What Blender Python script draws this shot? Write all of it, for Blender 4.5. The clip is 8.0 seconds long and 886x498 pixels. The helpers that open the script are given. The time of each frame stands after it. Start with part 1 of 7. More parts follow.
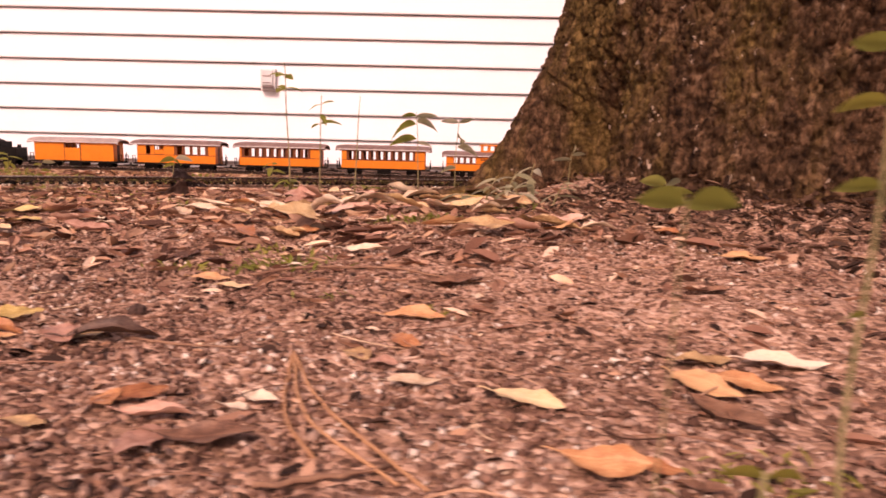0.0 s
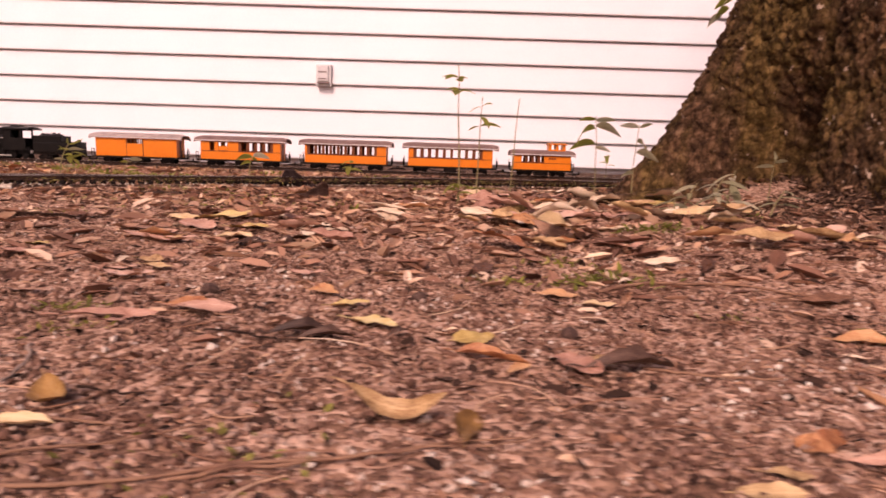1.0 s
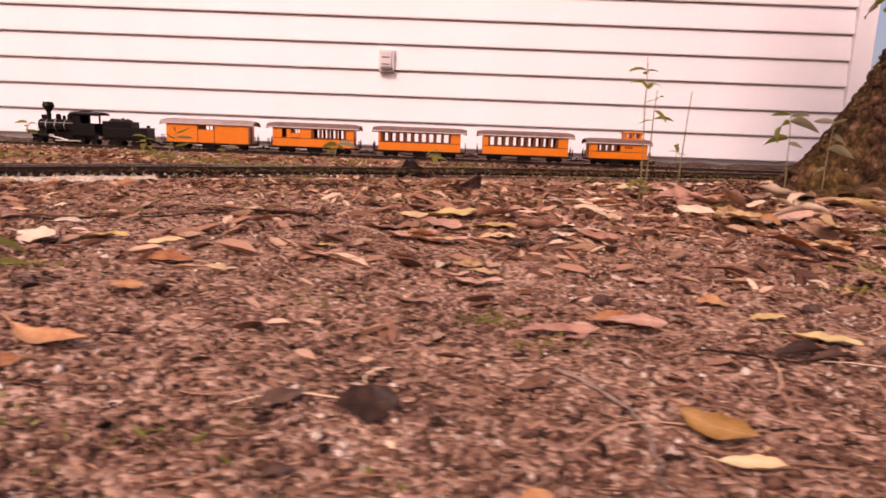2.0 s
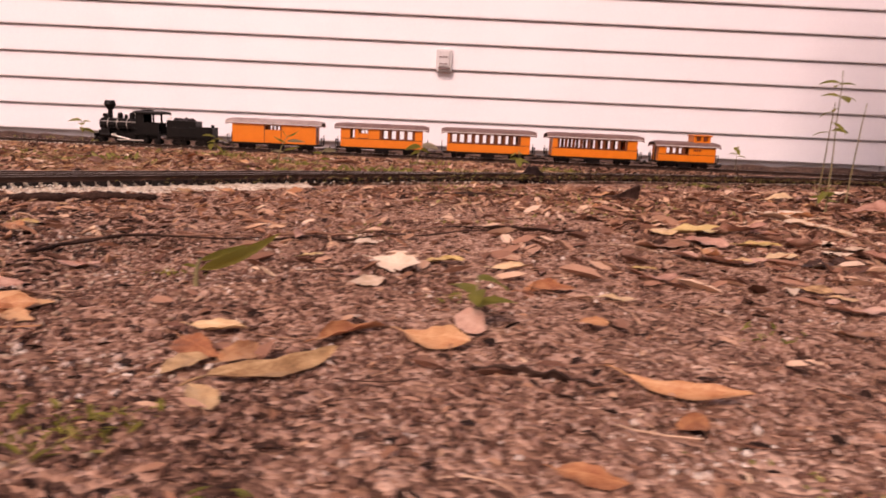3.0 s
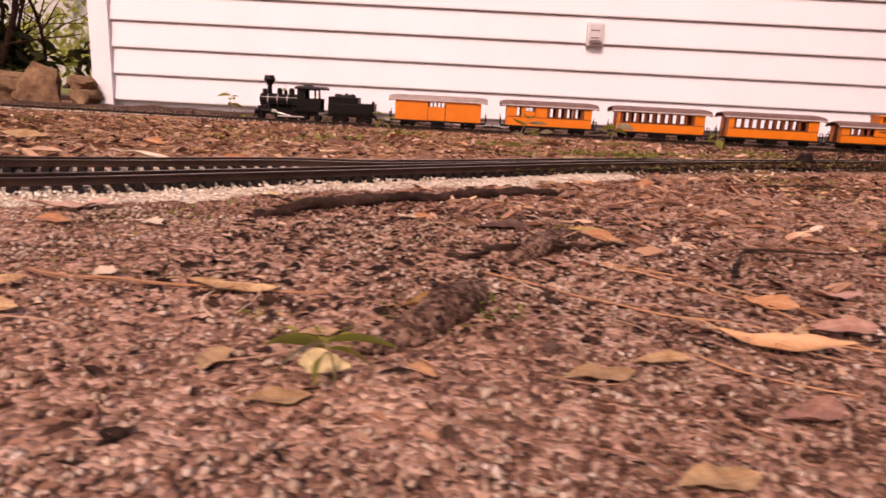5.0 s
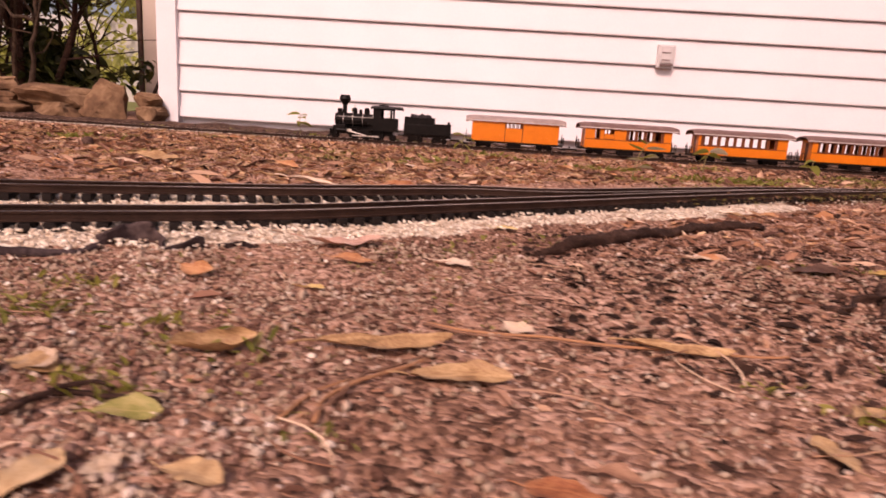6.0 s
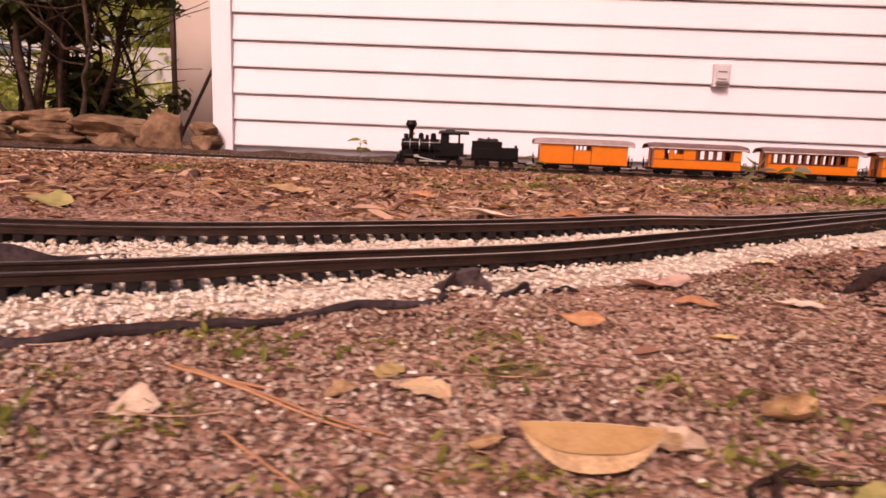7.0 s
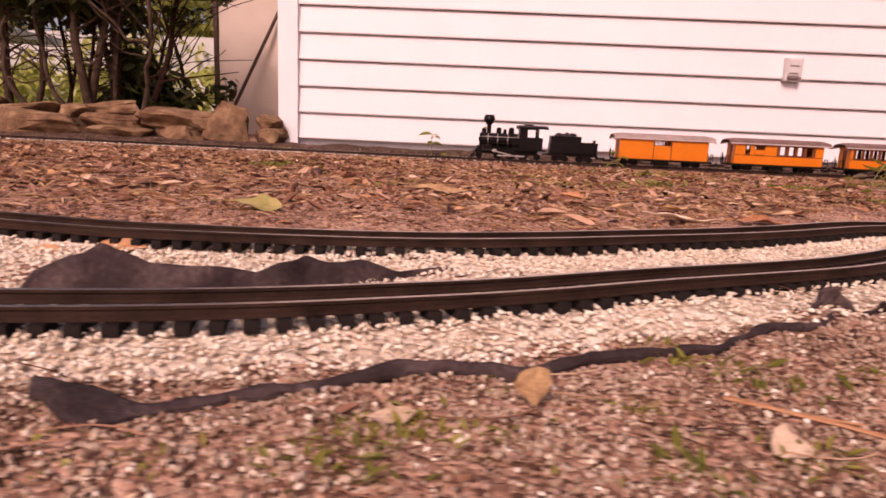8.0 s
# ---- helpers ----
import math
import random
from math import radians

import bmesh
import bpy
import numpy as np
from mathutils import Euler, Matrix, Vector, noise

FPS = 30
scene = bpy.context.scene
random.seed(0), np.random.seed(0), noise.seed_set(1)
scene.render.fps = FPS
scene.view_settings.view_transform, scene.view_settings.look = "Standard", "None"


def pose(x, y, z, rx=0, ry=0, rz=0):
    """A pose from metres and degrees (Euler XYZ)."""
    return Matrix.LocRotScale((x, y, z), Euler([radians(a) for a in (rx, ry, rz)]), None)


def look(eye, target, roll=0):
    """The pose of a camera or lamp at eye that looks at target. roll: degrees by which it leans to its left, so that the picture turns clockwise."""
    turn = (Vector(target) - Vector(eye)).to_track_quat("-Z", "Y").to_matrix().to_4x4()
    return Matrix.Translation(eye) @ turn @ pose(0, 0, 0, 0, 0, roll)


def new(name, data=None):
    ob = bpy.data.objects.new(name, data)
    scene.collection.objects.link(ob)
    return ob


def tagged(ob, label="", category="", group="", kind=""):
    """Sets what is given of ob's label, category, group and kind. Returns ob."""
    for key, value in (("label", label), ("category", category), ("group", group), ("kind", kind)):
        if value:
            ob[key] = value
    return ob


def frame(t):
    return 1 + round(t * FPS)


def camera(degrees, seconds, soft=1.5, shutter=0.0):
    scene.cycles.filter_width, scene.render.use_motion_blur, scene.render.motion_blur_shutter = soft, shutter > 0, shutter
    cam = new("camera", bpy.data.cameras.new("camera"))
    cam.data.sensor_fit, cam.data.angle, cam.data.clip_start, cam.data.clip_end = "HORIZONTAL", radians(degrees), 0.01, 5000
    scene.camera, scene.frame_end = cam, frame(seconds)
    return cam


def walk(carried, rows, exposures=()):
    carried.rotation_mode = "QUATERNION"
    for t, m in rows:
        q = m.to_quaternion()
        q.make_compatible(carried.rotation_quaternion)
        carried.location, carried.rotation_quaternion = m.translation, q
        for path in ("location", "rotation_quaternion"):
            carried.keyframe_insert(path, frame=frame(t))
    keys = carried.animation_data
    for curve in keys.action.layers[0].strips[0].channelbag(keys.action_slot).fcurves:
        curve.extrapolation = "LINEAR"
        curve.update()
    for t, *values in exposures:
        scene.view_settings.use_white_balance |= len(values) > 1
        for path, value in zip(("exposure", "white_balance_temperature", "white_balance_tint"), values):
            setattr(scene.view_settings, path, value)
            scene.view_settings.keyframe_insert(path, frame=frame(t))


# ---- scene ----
cam = camera(70.7, 8.0, soft=1.65, shutter=0.25)
PATH = [
    (0, (1.1148, -3.5496, 0.1116), (1.0596, -1.1772, -0.2496), 1.5),
    (0.5, (0.9492, -3.5472, 0.1164), (0.9180, -1.1748, -0.2424), 1.7),
    (1, (0.7656, -3.5376, 0.1200), (0.7392, -1.1676, -0.2616), 1.9),
    (1.5, (0.5952, -3.5244, 0.1224), (0.5556, -1.1652, -0.3120), 2.3),
    (1.7, (0.5256, -3.5220, 0.1236), (0.4884, -1.1652, -0.3252), 2.2),
    (2.8, (0.1020, -3.5100, 0.1404), (0.1404, -1.1448, -0.2700), 2.7),
    (3, (0.0264, -3.5040, 0.1416), (0.0636, -1.1484, -0.3168), 2.6),
    (3.5, (-0.1356, -3.4812, 0.1416), (-0.1188, -1.1448, -0.4080), 2.6),
    (4, (-0.3036, -3.4608, 0.1392), (-0.2976, -1.1340, -0.4488), 2.6),
    (4.5, (-0.4692, -3.4464, 0.1404), (-0.4560, -1.1124, -0.4224), 2.8),
    (4.7, (-0.5292, -3.4404, 0.1416), (-0.5400, -1.1088, -0.4248), 2.8),
    (5.8, (-0.8496, -3.3888, 0.1380), (-0.9312, -1.0560, -0.4188), 3.5),
    (6, (-0.9132, -3.3888, 0.1404), (-0.9948, -1.0440, -0.3672), 3.6),
    (6.5, (-1.0704, -3.3828, 0.1416), (-1.1532, -1.0308, -0.3252), 2.9),
    (7, (-1.2276, -3.3780, 0.1428), (-1.3104, -1.0188, -0.2928), 2.4),
    (7.5, (-1.3896, -3.3804, 0.1488), (-1.4796, -1.0224, -0.2928), 2.4),
    (8, (-1.5588, -3.3876, 0.1548), (-1.6524, -1.0368, -0.3228), 2.6),
]
walk(cam, [(t, look(eye, target, roll)) for t, eye, target, roll in PATH],
     exposures=[(0.0, 0.52, 7750, 42), (0.5, 0.42, 7450, 41), (1.6, 0.22, 7350, 40), (2.8, 0.13, 7300, 39), (3.1, 0.08, 7350, 40), (3.5, 0.06, 7350, 41), (4.0, 0.10, 7350, 40), (4.6, 0.17, 7350, 40), (6.0, 0.20, 7550, 44), (8.0, 0.16, 7550, 48)])

# ---- light: a bright hazy sky, no hard shadows ----
SUN_EL, SUN_AZ = radians(43), radians(198)
world = bpy.data.worlds.new("sky")
scene.world = world
world.use_nodes = True
wn = world.node_tree
sky = wn.nodes.new("ShaderNodeTexSky")
sky.sky_type, sky.sun_disc = "NISHITA", False
sky.sun_elevation, sky.sun_rotation = SUN_EL, SUN_AZ
sky.air_density, sky.dust_density = 1.0, 4.0
wn.nodes["Background"].inputs["Strength"].default_value = 0.112
wn.links.new(sky.outputs[0], wn.nodes["Background"].inputs["Color"])
sun = new("sun", bpy.data.lights.new("sun", "SUN"))
sun.data.energy, sun.data.angle, sun.data.color = 2.2, radians(14), (1.0, 0.93, 0.84)
sun.matrix_world = look((-2.0, -6, 5.9), (0, 0, 0))

# ---- materials ----
def material(name, stops, scale=20.0, detail=6.0, rough=0.8, bump=0.3, fine=8.0, metal=0.0, source="noise", stretch=(1, 1, 1), mix=0.35, spec=0.15, broad=0.0):
    """Colours along a ramp, driven by noise at two scales ("noise"), by each loose piece ("island") or by each object ("object")."""
    m = bpy.data.materials.new(name)
    m.use_nodes = True
    nt = m.node_tree
    b = nt.nodes["Principled BSDF"]
    b.inputs["Roughness"].default_value = rough
    b.inputs["Metallic"].default_value = metal
    b.inputs["Specular IOR Level"].default_value = spec
    co = nt.nodes.new("ShaderNodeTexCoord")
    mp = nt.nodes.new("ShaderNodeMapping")
    mp.inputs["Scale"].default_value = stretch
    nt.links.new(co.outputs["Object"], mp.inputs["Vector"])
    n1 = nt.nodes.new("ShaderNodeTexNoise")
    n1.inputs["Scale"].default_value, n1.inputs["Detail"].default_value = scale, detail
    n2 = nt.nodes.new("ShaderNodeTexNoise")
    n2.inputs["Scale"].default_value, n2.inputs["Detail"].default_value = scale * fine, 3.0
    for n in (n1, n2):
        nt.links.new(mp.outputs[0], n.inputs["Vector"])
    if source == "noise":
        first = n1.outputs["Fac"]
    elif source == "island":
        first = nt.nodes.new("ShaderNodeNewGeometry").outputs["Random Per Island"]
    else:
        first = nt.nodes.new("ShaderNodeObjectInfo").outputs["Random"]
    if broad:
        n3 = nt.nodes.new("ShaderNodeTexNoise")
        n3.inputs["Scale"].default_value, n3.inputs["Detail"].default_value = 9.0, 6.0
        nt.links.new(co.outputs["Object"], n3.inputs["Vector"])
        off = nt.nodes.new("ShaderNodeMath")
        off.operation = "MULTIPLY_ADD"
        off.inputs[1].default_value, off.inputs[2].default_value = broad, -0.5 * broad
        nt.links.new(n3.outputs["Fac"], off.inputs[0])
        total = nt.nodes.new("ShaderNodeMath")
        nt.links.new(first, total.inputs[0])
        nt.links.new(off.outputs[0], total.inputs[1])
        first = total.outputs[0]
    mx = nt.nodes.new("ShaderNodeMix")
    mx.inputs["Factor"].default_value = mix
    nt.links.new(first, mx.inputs["A"])
    nt.links.new(n2.outputs["Fac"], mx.inputs["B"])
    ramp = nt.nodes.new("ShaderNodeValToRGB")
    els = ramp.color_ramp.elements
    while len(els) < len(stops):
        els.new(0.5)
    for e, (at, c) in zip(els, stops):
        e.position, e.color = at, (*c, 1)
    nt.links.new(mx.outputs["Result"], ramp.inputs["Fac"])
    nt.links.new(ramp.outputs["Color"], b.inputs["Base Color"])
    if bump:
        bp = nt.nodes.new("ShaderNodeBump")
        bp.inputs["Strength"].default_value, bp.inputs["Distance"].default_value = bump, 0.004
        nt.links.new(n2.outputs["Fac"], bp.inputs["Height"])
        nt.links.new(bp.outputs["Normal"], b.inputs["Normal"])
    return m


def granular(name, crumbs, size, broad, rough=0.95, depth=0.004):
    """Crumbly ground: two sizes of grains, each of its own colour, over broad stains; the gaps between grains lie deep."""
    m = bpy.data.materials.new(name)
    m.use_nodes = True
    nt = m.node_tree
    b = nt.nodes["Principled BSDF"]
    b.inputs["Roughness"].default_value, b.inputs["Specular IOR Level"].default_value = rough, 0.1
    co = nt.nodes.new("ShaderNodeTexCoord").outputs["Object"]

    def node(kind, **values):
        n = nt.nodes.new(kind)
        for k, v in values.items():
            n.inputs[k].default_value = v
        return n

    warp = node("ShaderNodeTexNoise", Scale=1.2 / size, Detail=3.0)
    nt.links.new(co, warp.inputs["Vector"])
    add = nt.nodes.new("ShaderNodeMix")
    add.data_type, add.blend_type = "RGBA", "ADD"
    add.inputs["Factor"].default_value = size * 0.9
    nt.links.new(co, add.inputs["A"])
    nt.links.new(warp.outputs["Color"], add.inputs["B"])
    small = node("ShaderNodeTexVoronoi", Scale=1.0 / size)
    large = node("ShaderNodeTexVoronoi", Scale=0.4 / size)
    stain = node("ShaderNodeTexNoise", Scale=broad, Detail=7.0)
    for n in (small, large):
        nt.links.new(add.outputs["Result"], n.inputs["Vector"])
    nt.links.new(co, stain.inputs["Vector"])
    bw1, bw2 = nt.nodes.new("ShaderNodeSeparateColor"), nt.nodes.new("ShaderNodeSeparateColor")
    nt.links.new(small.outputs["Color"], bw1.inputs[0])
    nt.links.new(large.outputs["Color"], bw2.inputs[0])
    m1 = node("ShaderNodeMix", Factor=0.12)
    nt.links.new(bw1.outputs[0], m1.inputs["A"])
    nt.links.new(bw2.outputs[0], m1.inputs["B"])
    m2 = node("ShaderNodeMix", Factor=0.5)
    nt.links.new(m1.outputs["Result"], m2.inputs["A"])
    nt.links.new(stain.outputs["Fac"], m2.inputs["B"])
    ramp = nt.nodes.new("ShaderNodeValToRGB")
    els = ramp.color_ramp.elements
    while len(els) < len(crumbs):
        els.new(0.5)
    for e, (at, c) in zip(els, crumbs):
        e.position, e.color = at, (*c, 1)
    nt.links.new(m2.outputs["Result"], ramp.inputs["Fac"])
    nt.links.new(ramp.outputs["Color"], b.inputs["Base Color"])
    h = node("ShaderNodeMix", Factor=0.45)
    nt.links.new(small.outputs["Distance"], h.inputs["A"])
    nt.links.new(large.outputs["Distance"], h.inputs["B"])
    bp = nt.nodes.new("ShaderNodeBump")
    bp.invert = True
    bp.inputs["Strength"].default_value, bp.inputs["Distance"].default_value = 1.0, depth
    nt.links.new(h.outputs["Result"], bp.inputs["Height"])
    nt.links.new(bp.outputs["Normal"], b.inputs["Normal"])
    return m


SOIL = granular("soil", [(0.24, (0.055, 0.027, 0.0165)), (0.38, (0.185, 0.094, 0.060)), (0.52, (0.339, 0.182, 0.115)), (0.66, (0.491, 0.29, 0.199)), (0.82, (0.671, 0.448, 0.323))], 0.0045, 7.0)
DARKSOIL = granular("dark_soil", [(0.24, (0.018, 0.010, 0.007)), (0.42, (0.050, 0.028, 0.019)), (0.58, (0.10, 0.058, 0.040)), (0.8, (0.22, 0.135, 0.095))], 0.008, 9.0)
GRAVELBED = granular("gravel_bed", [(0.2, (0.24, 0.16, 0.105)), (0.40, (0.50, 0.38, 0.27)), (0.58, (0.68, 0.56, 0.42)), (0.8, (0.80, 0.74, 0.60))], 0.0065, 6.0, 0.85)
PEBBLE = material("pebble", [(0.0, (0.075, 0.036, 0.024)), (0.20, (0.150, 0.074, 0.050)), (0.45, (0.240, 0.124, 0.085)), (0.66, (0.365, 0.200, 0.140)), (0.82, (0.52, 0.335, 0.245)), (0.95, (0.86, 0.72, 0.59))], 300, 3, 0.95, 0.6, 5, source="island", mix=0.22, spec=0.05, broad=1.0)
BALLAST = material("ballast", [(0.0, (0.36, 0.25, 0.165)), (0.25, (0.64, 0.51, 0.37)), (0.6, (0.80, 0.68, 0.52)), (1.0, (0.90, 0.83, 0.70))], 60, 3, 0.8, 0.3, 6, source="island", mix=0.12)
PALEGRIT = material("pale_grit", [(0.0, (0.30, 0.19, 0.12)), (0.35, (0.48, 0.33, 0.225)), (0.75, (0.60, 0.44, 0.315)), (1.0, (0.72, 0.57, 0.44))], 300, 3, 0.95, 0.6, 5, source="island", mix=0.2, spec=0.05, broad=1.2)
LITTER = material("litter", [(0.0, (0.042, 0.018, 0.011)), (0.25, (0.150, 0.066, 0.038)), (0.58, (0.32, 0.155, 0.090)), (0.86, (0.52, 0.305, 0.185)), (1.0, (0.74, 0.53, 0.35))], 50, 3, 0.75, 0.3, 6, source="island", mix=0.12, broad=1.3)
RUSTY = material("rusty_litter", [(0.0, (0.055, 0.021, 0.010)), (0.25, (0.20, 0.078, 0.036)), (0.55, (0.39, 0.175, 0.082)), (0.85, (0.57, 0.315, 0.155)), (1.0, (0.76, 0.54, 0.31))], 50, 3, 0.75, 0.3, 6, source="island", mix=0.12, broad=1.3)
# the same kind of litter in darker browns
DARKLITTER = material("dark_litter", [(0.0, (0.018, 0.009, 0.006)), (0.4, (0.060, 0.030, 0.018)), (0.75, (0.14, 0.072, 0.043)), (1.0, (0.36, 0.21, 0.13))], 50, 3, 0.75, 0.3, 6, source="island", mix=0.12)
HUMUS_AND_SHADE = material("humus_and_shade", [(0.0, (0.012, 0.006, 0.004)), (0.6, (0.04, 0.019, 0.012)), (1.0, (0.085, 0.043, 0.028))], 50, 3, 0.85, 0.4, 6, source="island", mix=0.2)
SIDING = material("white_siding", [(0.3, (0.716, 0.674, 0.67)), (0.6, (0.763, 0.725, 0.721))], 3, 5, 0.55, 0.06, 30, spec=0.4)
TRIM = material("white_trim", [(0.3, (0.741, 0.703, 0.698)), (0.6, (0.788, 0.75, 0.746))], 4, 5, 0.5, 0.05, 30, spec=0.4)
BEIGE = material("beige_wall", [(0.3, (0.56, 0.46, 0.37)), (0.6, (0.63, 0.53, 0.435))], 3, 6, 0.8, 0.1, 30)
def bark_material():
    """Rough bark: brown and dark flakes, broad patches of moss, scattered pale chips."""
    m = bpy.data.materials.new("bark")
    m.use_nodes = True
    nt = m.node_tree
    b = nt.nodes["Principled BSDF"]
    b.inputs["Roughness"].default_value, b.inputs["Specular IOR Level"].default_value = 0.95, 0.08
    mp = nt.nodes.new("ShaderNodeMapping")
    mp.inputs["Scale"].default_value = (1, 1, 0.7)
    tall = nt.nodes.new("ShaderNodeMapping")
    tall.inputs["Scale"].default_value = (1, 1, 0.28)
    for n in (mp, tall):
        nt.links.new(nt.nodes.new("ShaderNodeTexCoord").outputs["Object"], n.inputs["Vector"])

    def noise_ramp(scale, detail, stops, streaked=False):
        n, r = nt.nodes.new("ShaderNodeTexNoise"), nt.nodes.new("ShaderNodeValToRGB")
        n.inputs["Scale"].default_value, n.inputs["Detail"].default_value, n.inputs["Roughness"].default_value = scale, detail, 0.65
        nt.links.new((tall if streaked else mp).outputs[0], n.inputs["Vector"])
        els = r.color_ramp.elements
        while len(els) < len(stops):
            els.new(0.5)
        for e, (at, c) in zip(els, stops):
            e.position, e.color = at, (*c, 1)
        nt.links.new(n.outputs["Fac"], r.inputs["Fac"])
        return n, r.outputs["Color"]

    def blend(fac, a, c):
        x = nt.nodes.new("ShaderNodeMix")
        x.data_type = "RGBA"
        nt.links.new(fac, x.inputs["Factor"])
        nt.links.new(a, x.inputs["A"])
        nt.links.new(c, x.inputs["B"])
        return x.outputs["Result"]

    k, w = (0, 0, 0), (1, 1, 1)
    _, flake = noise_ramp(64, 9, [(0.34, (0.018, 0.0098, 0.0060)), (0.45, (0.055, 0.028, 0.0150)), (0.56, (0.110, 0.058, 0.031)), (0.70, (0.21, 0.128, 0.078))])
    _, moss = noise_ramp(70, 8, [(0.32, (0.018, 0.0105, 0.0036)), (0.50, (0.100, 0.060, 0.0165)), (0.68, (0.25, 0.160, 0.058))])
    _, pale = noise_ramp(90, 4, [(0.35, (0.20, 0.125, 0.085)), (0.65, (0.50, 0.37, 0.27))])
    _, where_moss = noise_ramp(6.0, 8, [(0.46, k), (0.60, (0.75, 0.75, 0.75))], True)
    _, where_pale = noise_ramp(46, 3, [(0.665, k), (0.70, w)])
    # scales of bark, each of its own tone, between dark furrows
    scale = nt.nodes.new("ShaderNodeTexVoronoi")
    scale.feature, scale.inputs["Scale"].default_value = "F1", 75.0
    edge = nt.nodes.new("ShaderNodeTexVoronoi")
    edge.feature, edge.inputs["Scale"].default_value = "DISTANCE_TO_EDGE", 75.0
    warp, bend = nt.nodes.new("ShaderNodeTexNoise"), nt.nodes.new("ShaderNodeMix")
    warp.inputs["Scale"].default_value, warp.inputs["Detail"].default_value = 30.0, 4.0
    bend.data_type, bend.blend_type = "RGBA", "ADD"
    bend.inputs["Factor"].default_value = 0.03
    long = nt.nodes.new("ShaderNodeMapping")
    long.inputs["Scale"].default_value = (1, 1, 0.5)
    nt.links.new(nt.nodes.new("ShaderNodeTexCoord").outputs["Object"], long.inputs["Vector"])
    nt.links.new(long.outputs[0], warp.inputs["Vector"])
    nt.links.new(long.outputs[0], bend.inputs["A"])
    nt.links.new(warp.outputs["Color"], bend.inputs["B"])
    tones = nt.nodes.new("ShaderNodeValToRGB")
    tones.color_ramp.elements[0].color, tones.color_ramp.elements[1].color = (0.75, 0.74, 0.72, 1), (1.45, 1.43, 1.40, 1)
    furrow = nt.nodes.new("ShaderNodeValToRGB")
    furrow.color_ramp.elements[0].color, furrow.color_ramp.elements[1].position = (0.52, 0.50, 0.48, 1), 0.13
    for n in (scale, edge):
        nt.links.new(bend.outputs["Result"], n.inputs["Vector"])
    grey = nt.nodes.new("ShaderNodeSeparateColor")
    nt.links.new(scale.outputs["Color"], grey.inputs[0])
    nt.links.new(grey.outputs[0], tones.inputs["Fac"])
    nt.links.new(edge.outputs["Distance"], furrow.inputs["Fac"])
    tint = blend(where_moss, flake, moss)
    for toned in (tones, furrow):
        mul = nt.nodes.new("ShaderNodeMix")
        mul.data_type, mul.blend_type = "RGBA", "MULTIPLY"
        mul.inputs["Factor"].default_value = 1.0
        nt.links.new(tint, mul.inputs["A"])
        nt.links.new(toned.outputs["Color"], mul.inputs["B"])
        tint = mul.outputs["Result"]
    nt.links.new(blend(where_pale, tint, pale), b.inputs["Base Color"])
    fine, _ = noise_ramp(190, 5, [(0, k), (1, w)])
    bp = nt.nodes.new("ShaderNodeBump")
    bp.inputs["Strength"].default_value, bp.inputs["Distance"].default_value = 1.0, 0.007
    nt.links.new(fine.outputs["Fac"], bp.inputs["Height"])
    nt.links.new(bp.outputs["Normal"], b.inputs["Normal"])
    return m


BARK = bark_material()
ROOT = material("root_bark", [(0.3, (0.0338, 0.0188, 0.0135)), (0.5, (0.0825, 0.045, 0.0338)), (0.7, (0.15, 0.09, 0.0675))], 40, 8, 0.95, 0.8, 8)
TWIG = material("twig", [(0.3, (0.13, 0.06, 0.04)), (0.6, (0.28, 0.15, 0.09))], 60, 4, 0.8, 0.3, 6)
PALETWIG = material("pale_twig", [(0.3, (0.16, 0.10, 0.072)), (0.6, (0.36, 0.26, 0.20))], 60, 4, 0.8, 0.3, 6)
NEEDLE = material("needle", [(0.0, (0.30, 0.13, 0.06)), (1.0, (0.50, 0.26, 0.13))], 60, 4, 0.6, 0.2, 6, source="object")
FABRIC = material("weed_fabric", [(0.3, (0.020, 0.013, 0.012)), (0.50, (0.045, 0.031, 0.030)), (0.64, (0.10, 0.070, 0.064)), (0.8, (0.19, 0.135, 0.12))], 16, 8, 0.85, 0.5, 12, mix=0.3, spec=0.04)
RAIL = material("weathered_rail", [(0.3, (0.016, 0.008, 0.0055)), (0.6, (0.046, 0.025, 0.017))], 30, 6, 0.6, 0.2, 10, metal=0.1, spec=0.12)
RAILTOP = material("polished_railhead", [(0.3, (0.30, 0.24, 0.20)), (0.6, (0.45, 0.38, 0.33))], 40, 6, 0.35, 0.1, 10, metal=0.9, spec=0.4)
TIE = material("black_tie", [(0.3, (0.010, 0.008, 0.007)), (0.65, (0.03, 0.023, 0.02))], 60, 5, 0.75, 0.3, 8, spec=0.05)
ROCK = material("rock", [(0.3, (0.075, 0.040, 0.023)), (0.45, (0.16, 0.090, 0.050)), (0.57, (0.25, 0.150, 0.083)), (0.72, (0.40, 0.265, 0.155))], 9, 7, 0.95, 0.5, 5, mix=0.25, spec=0.1)
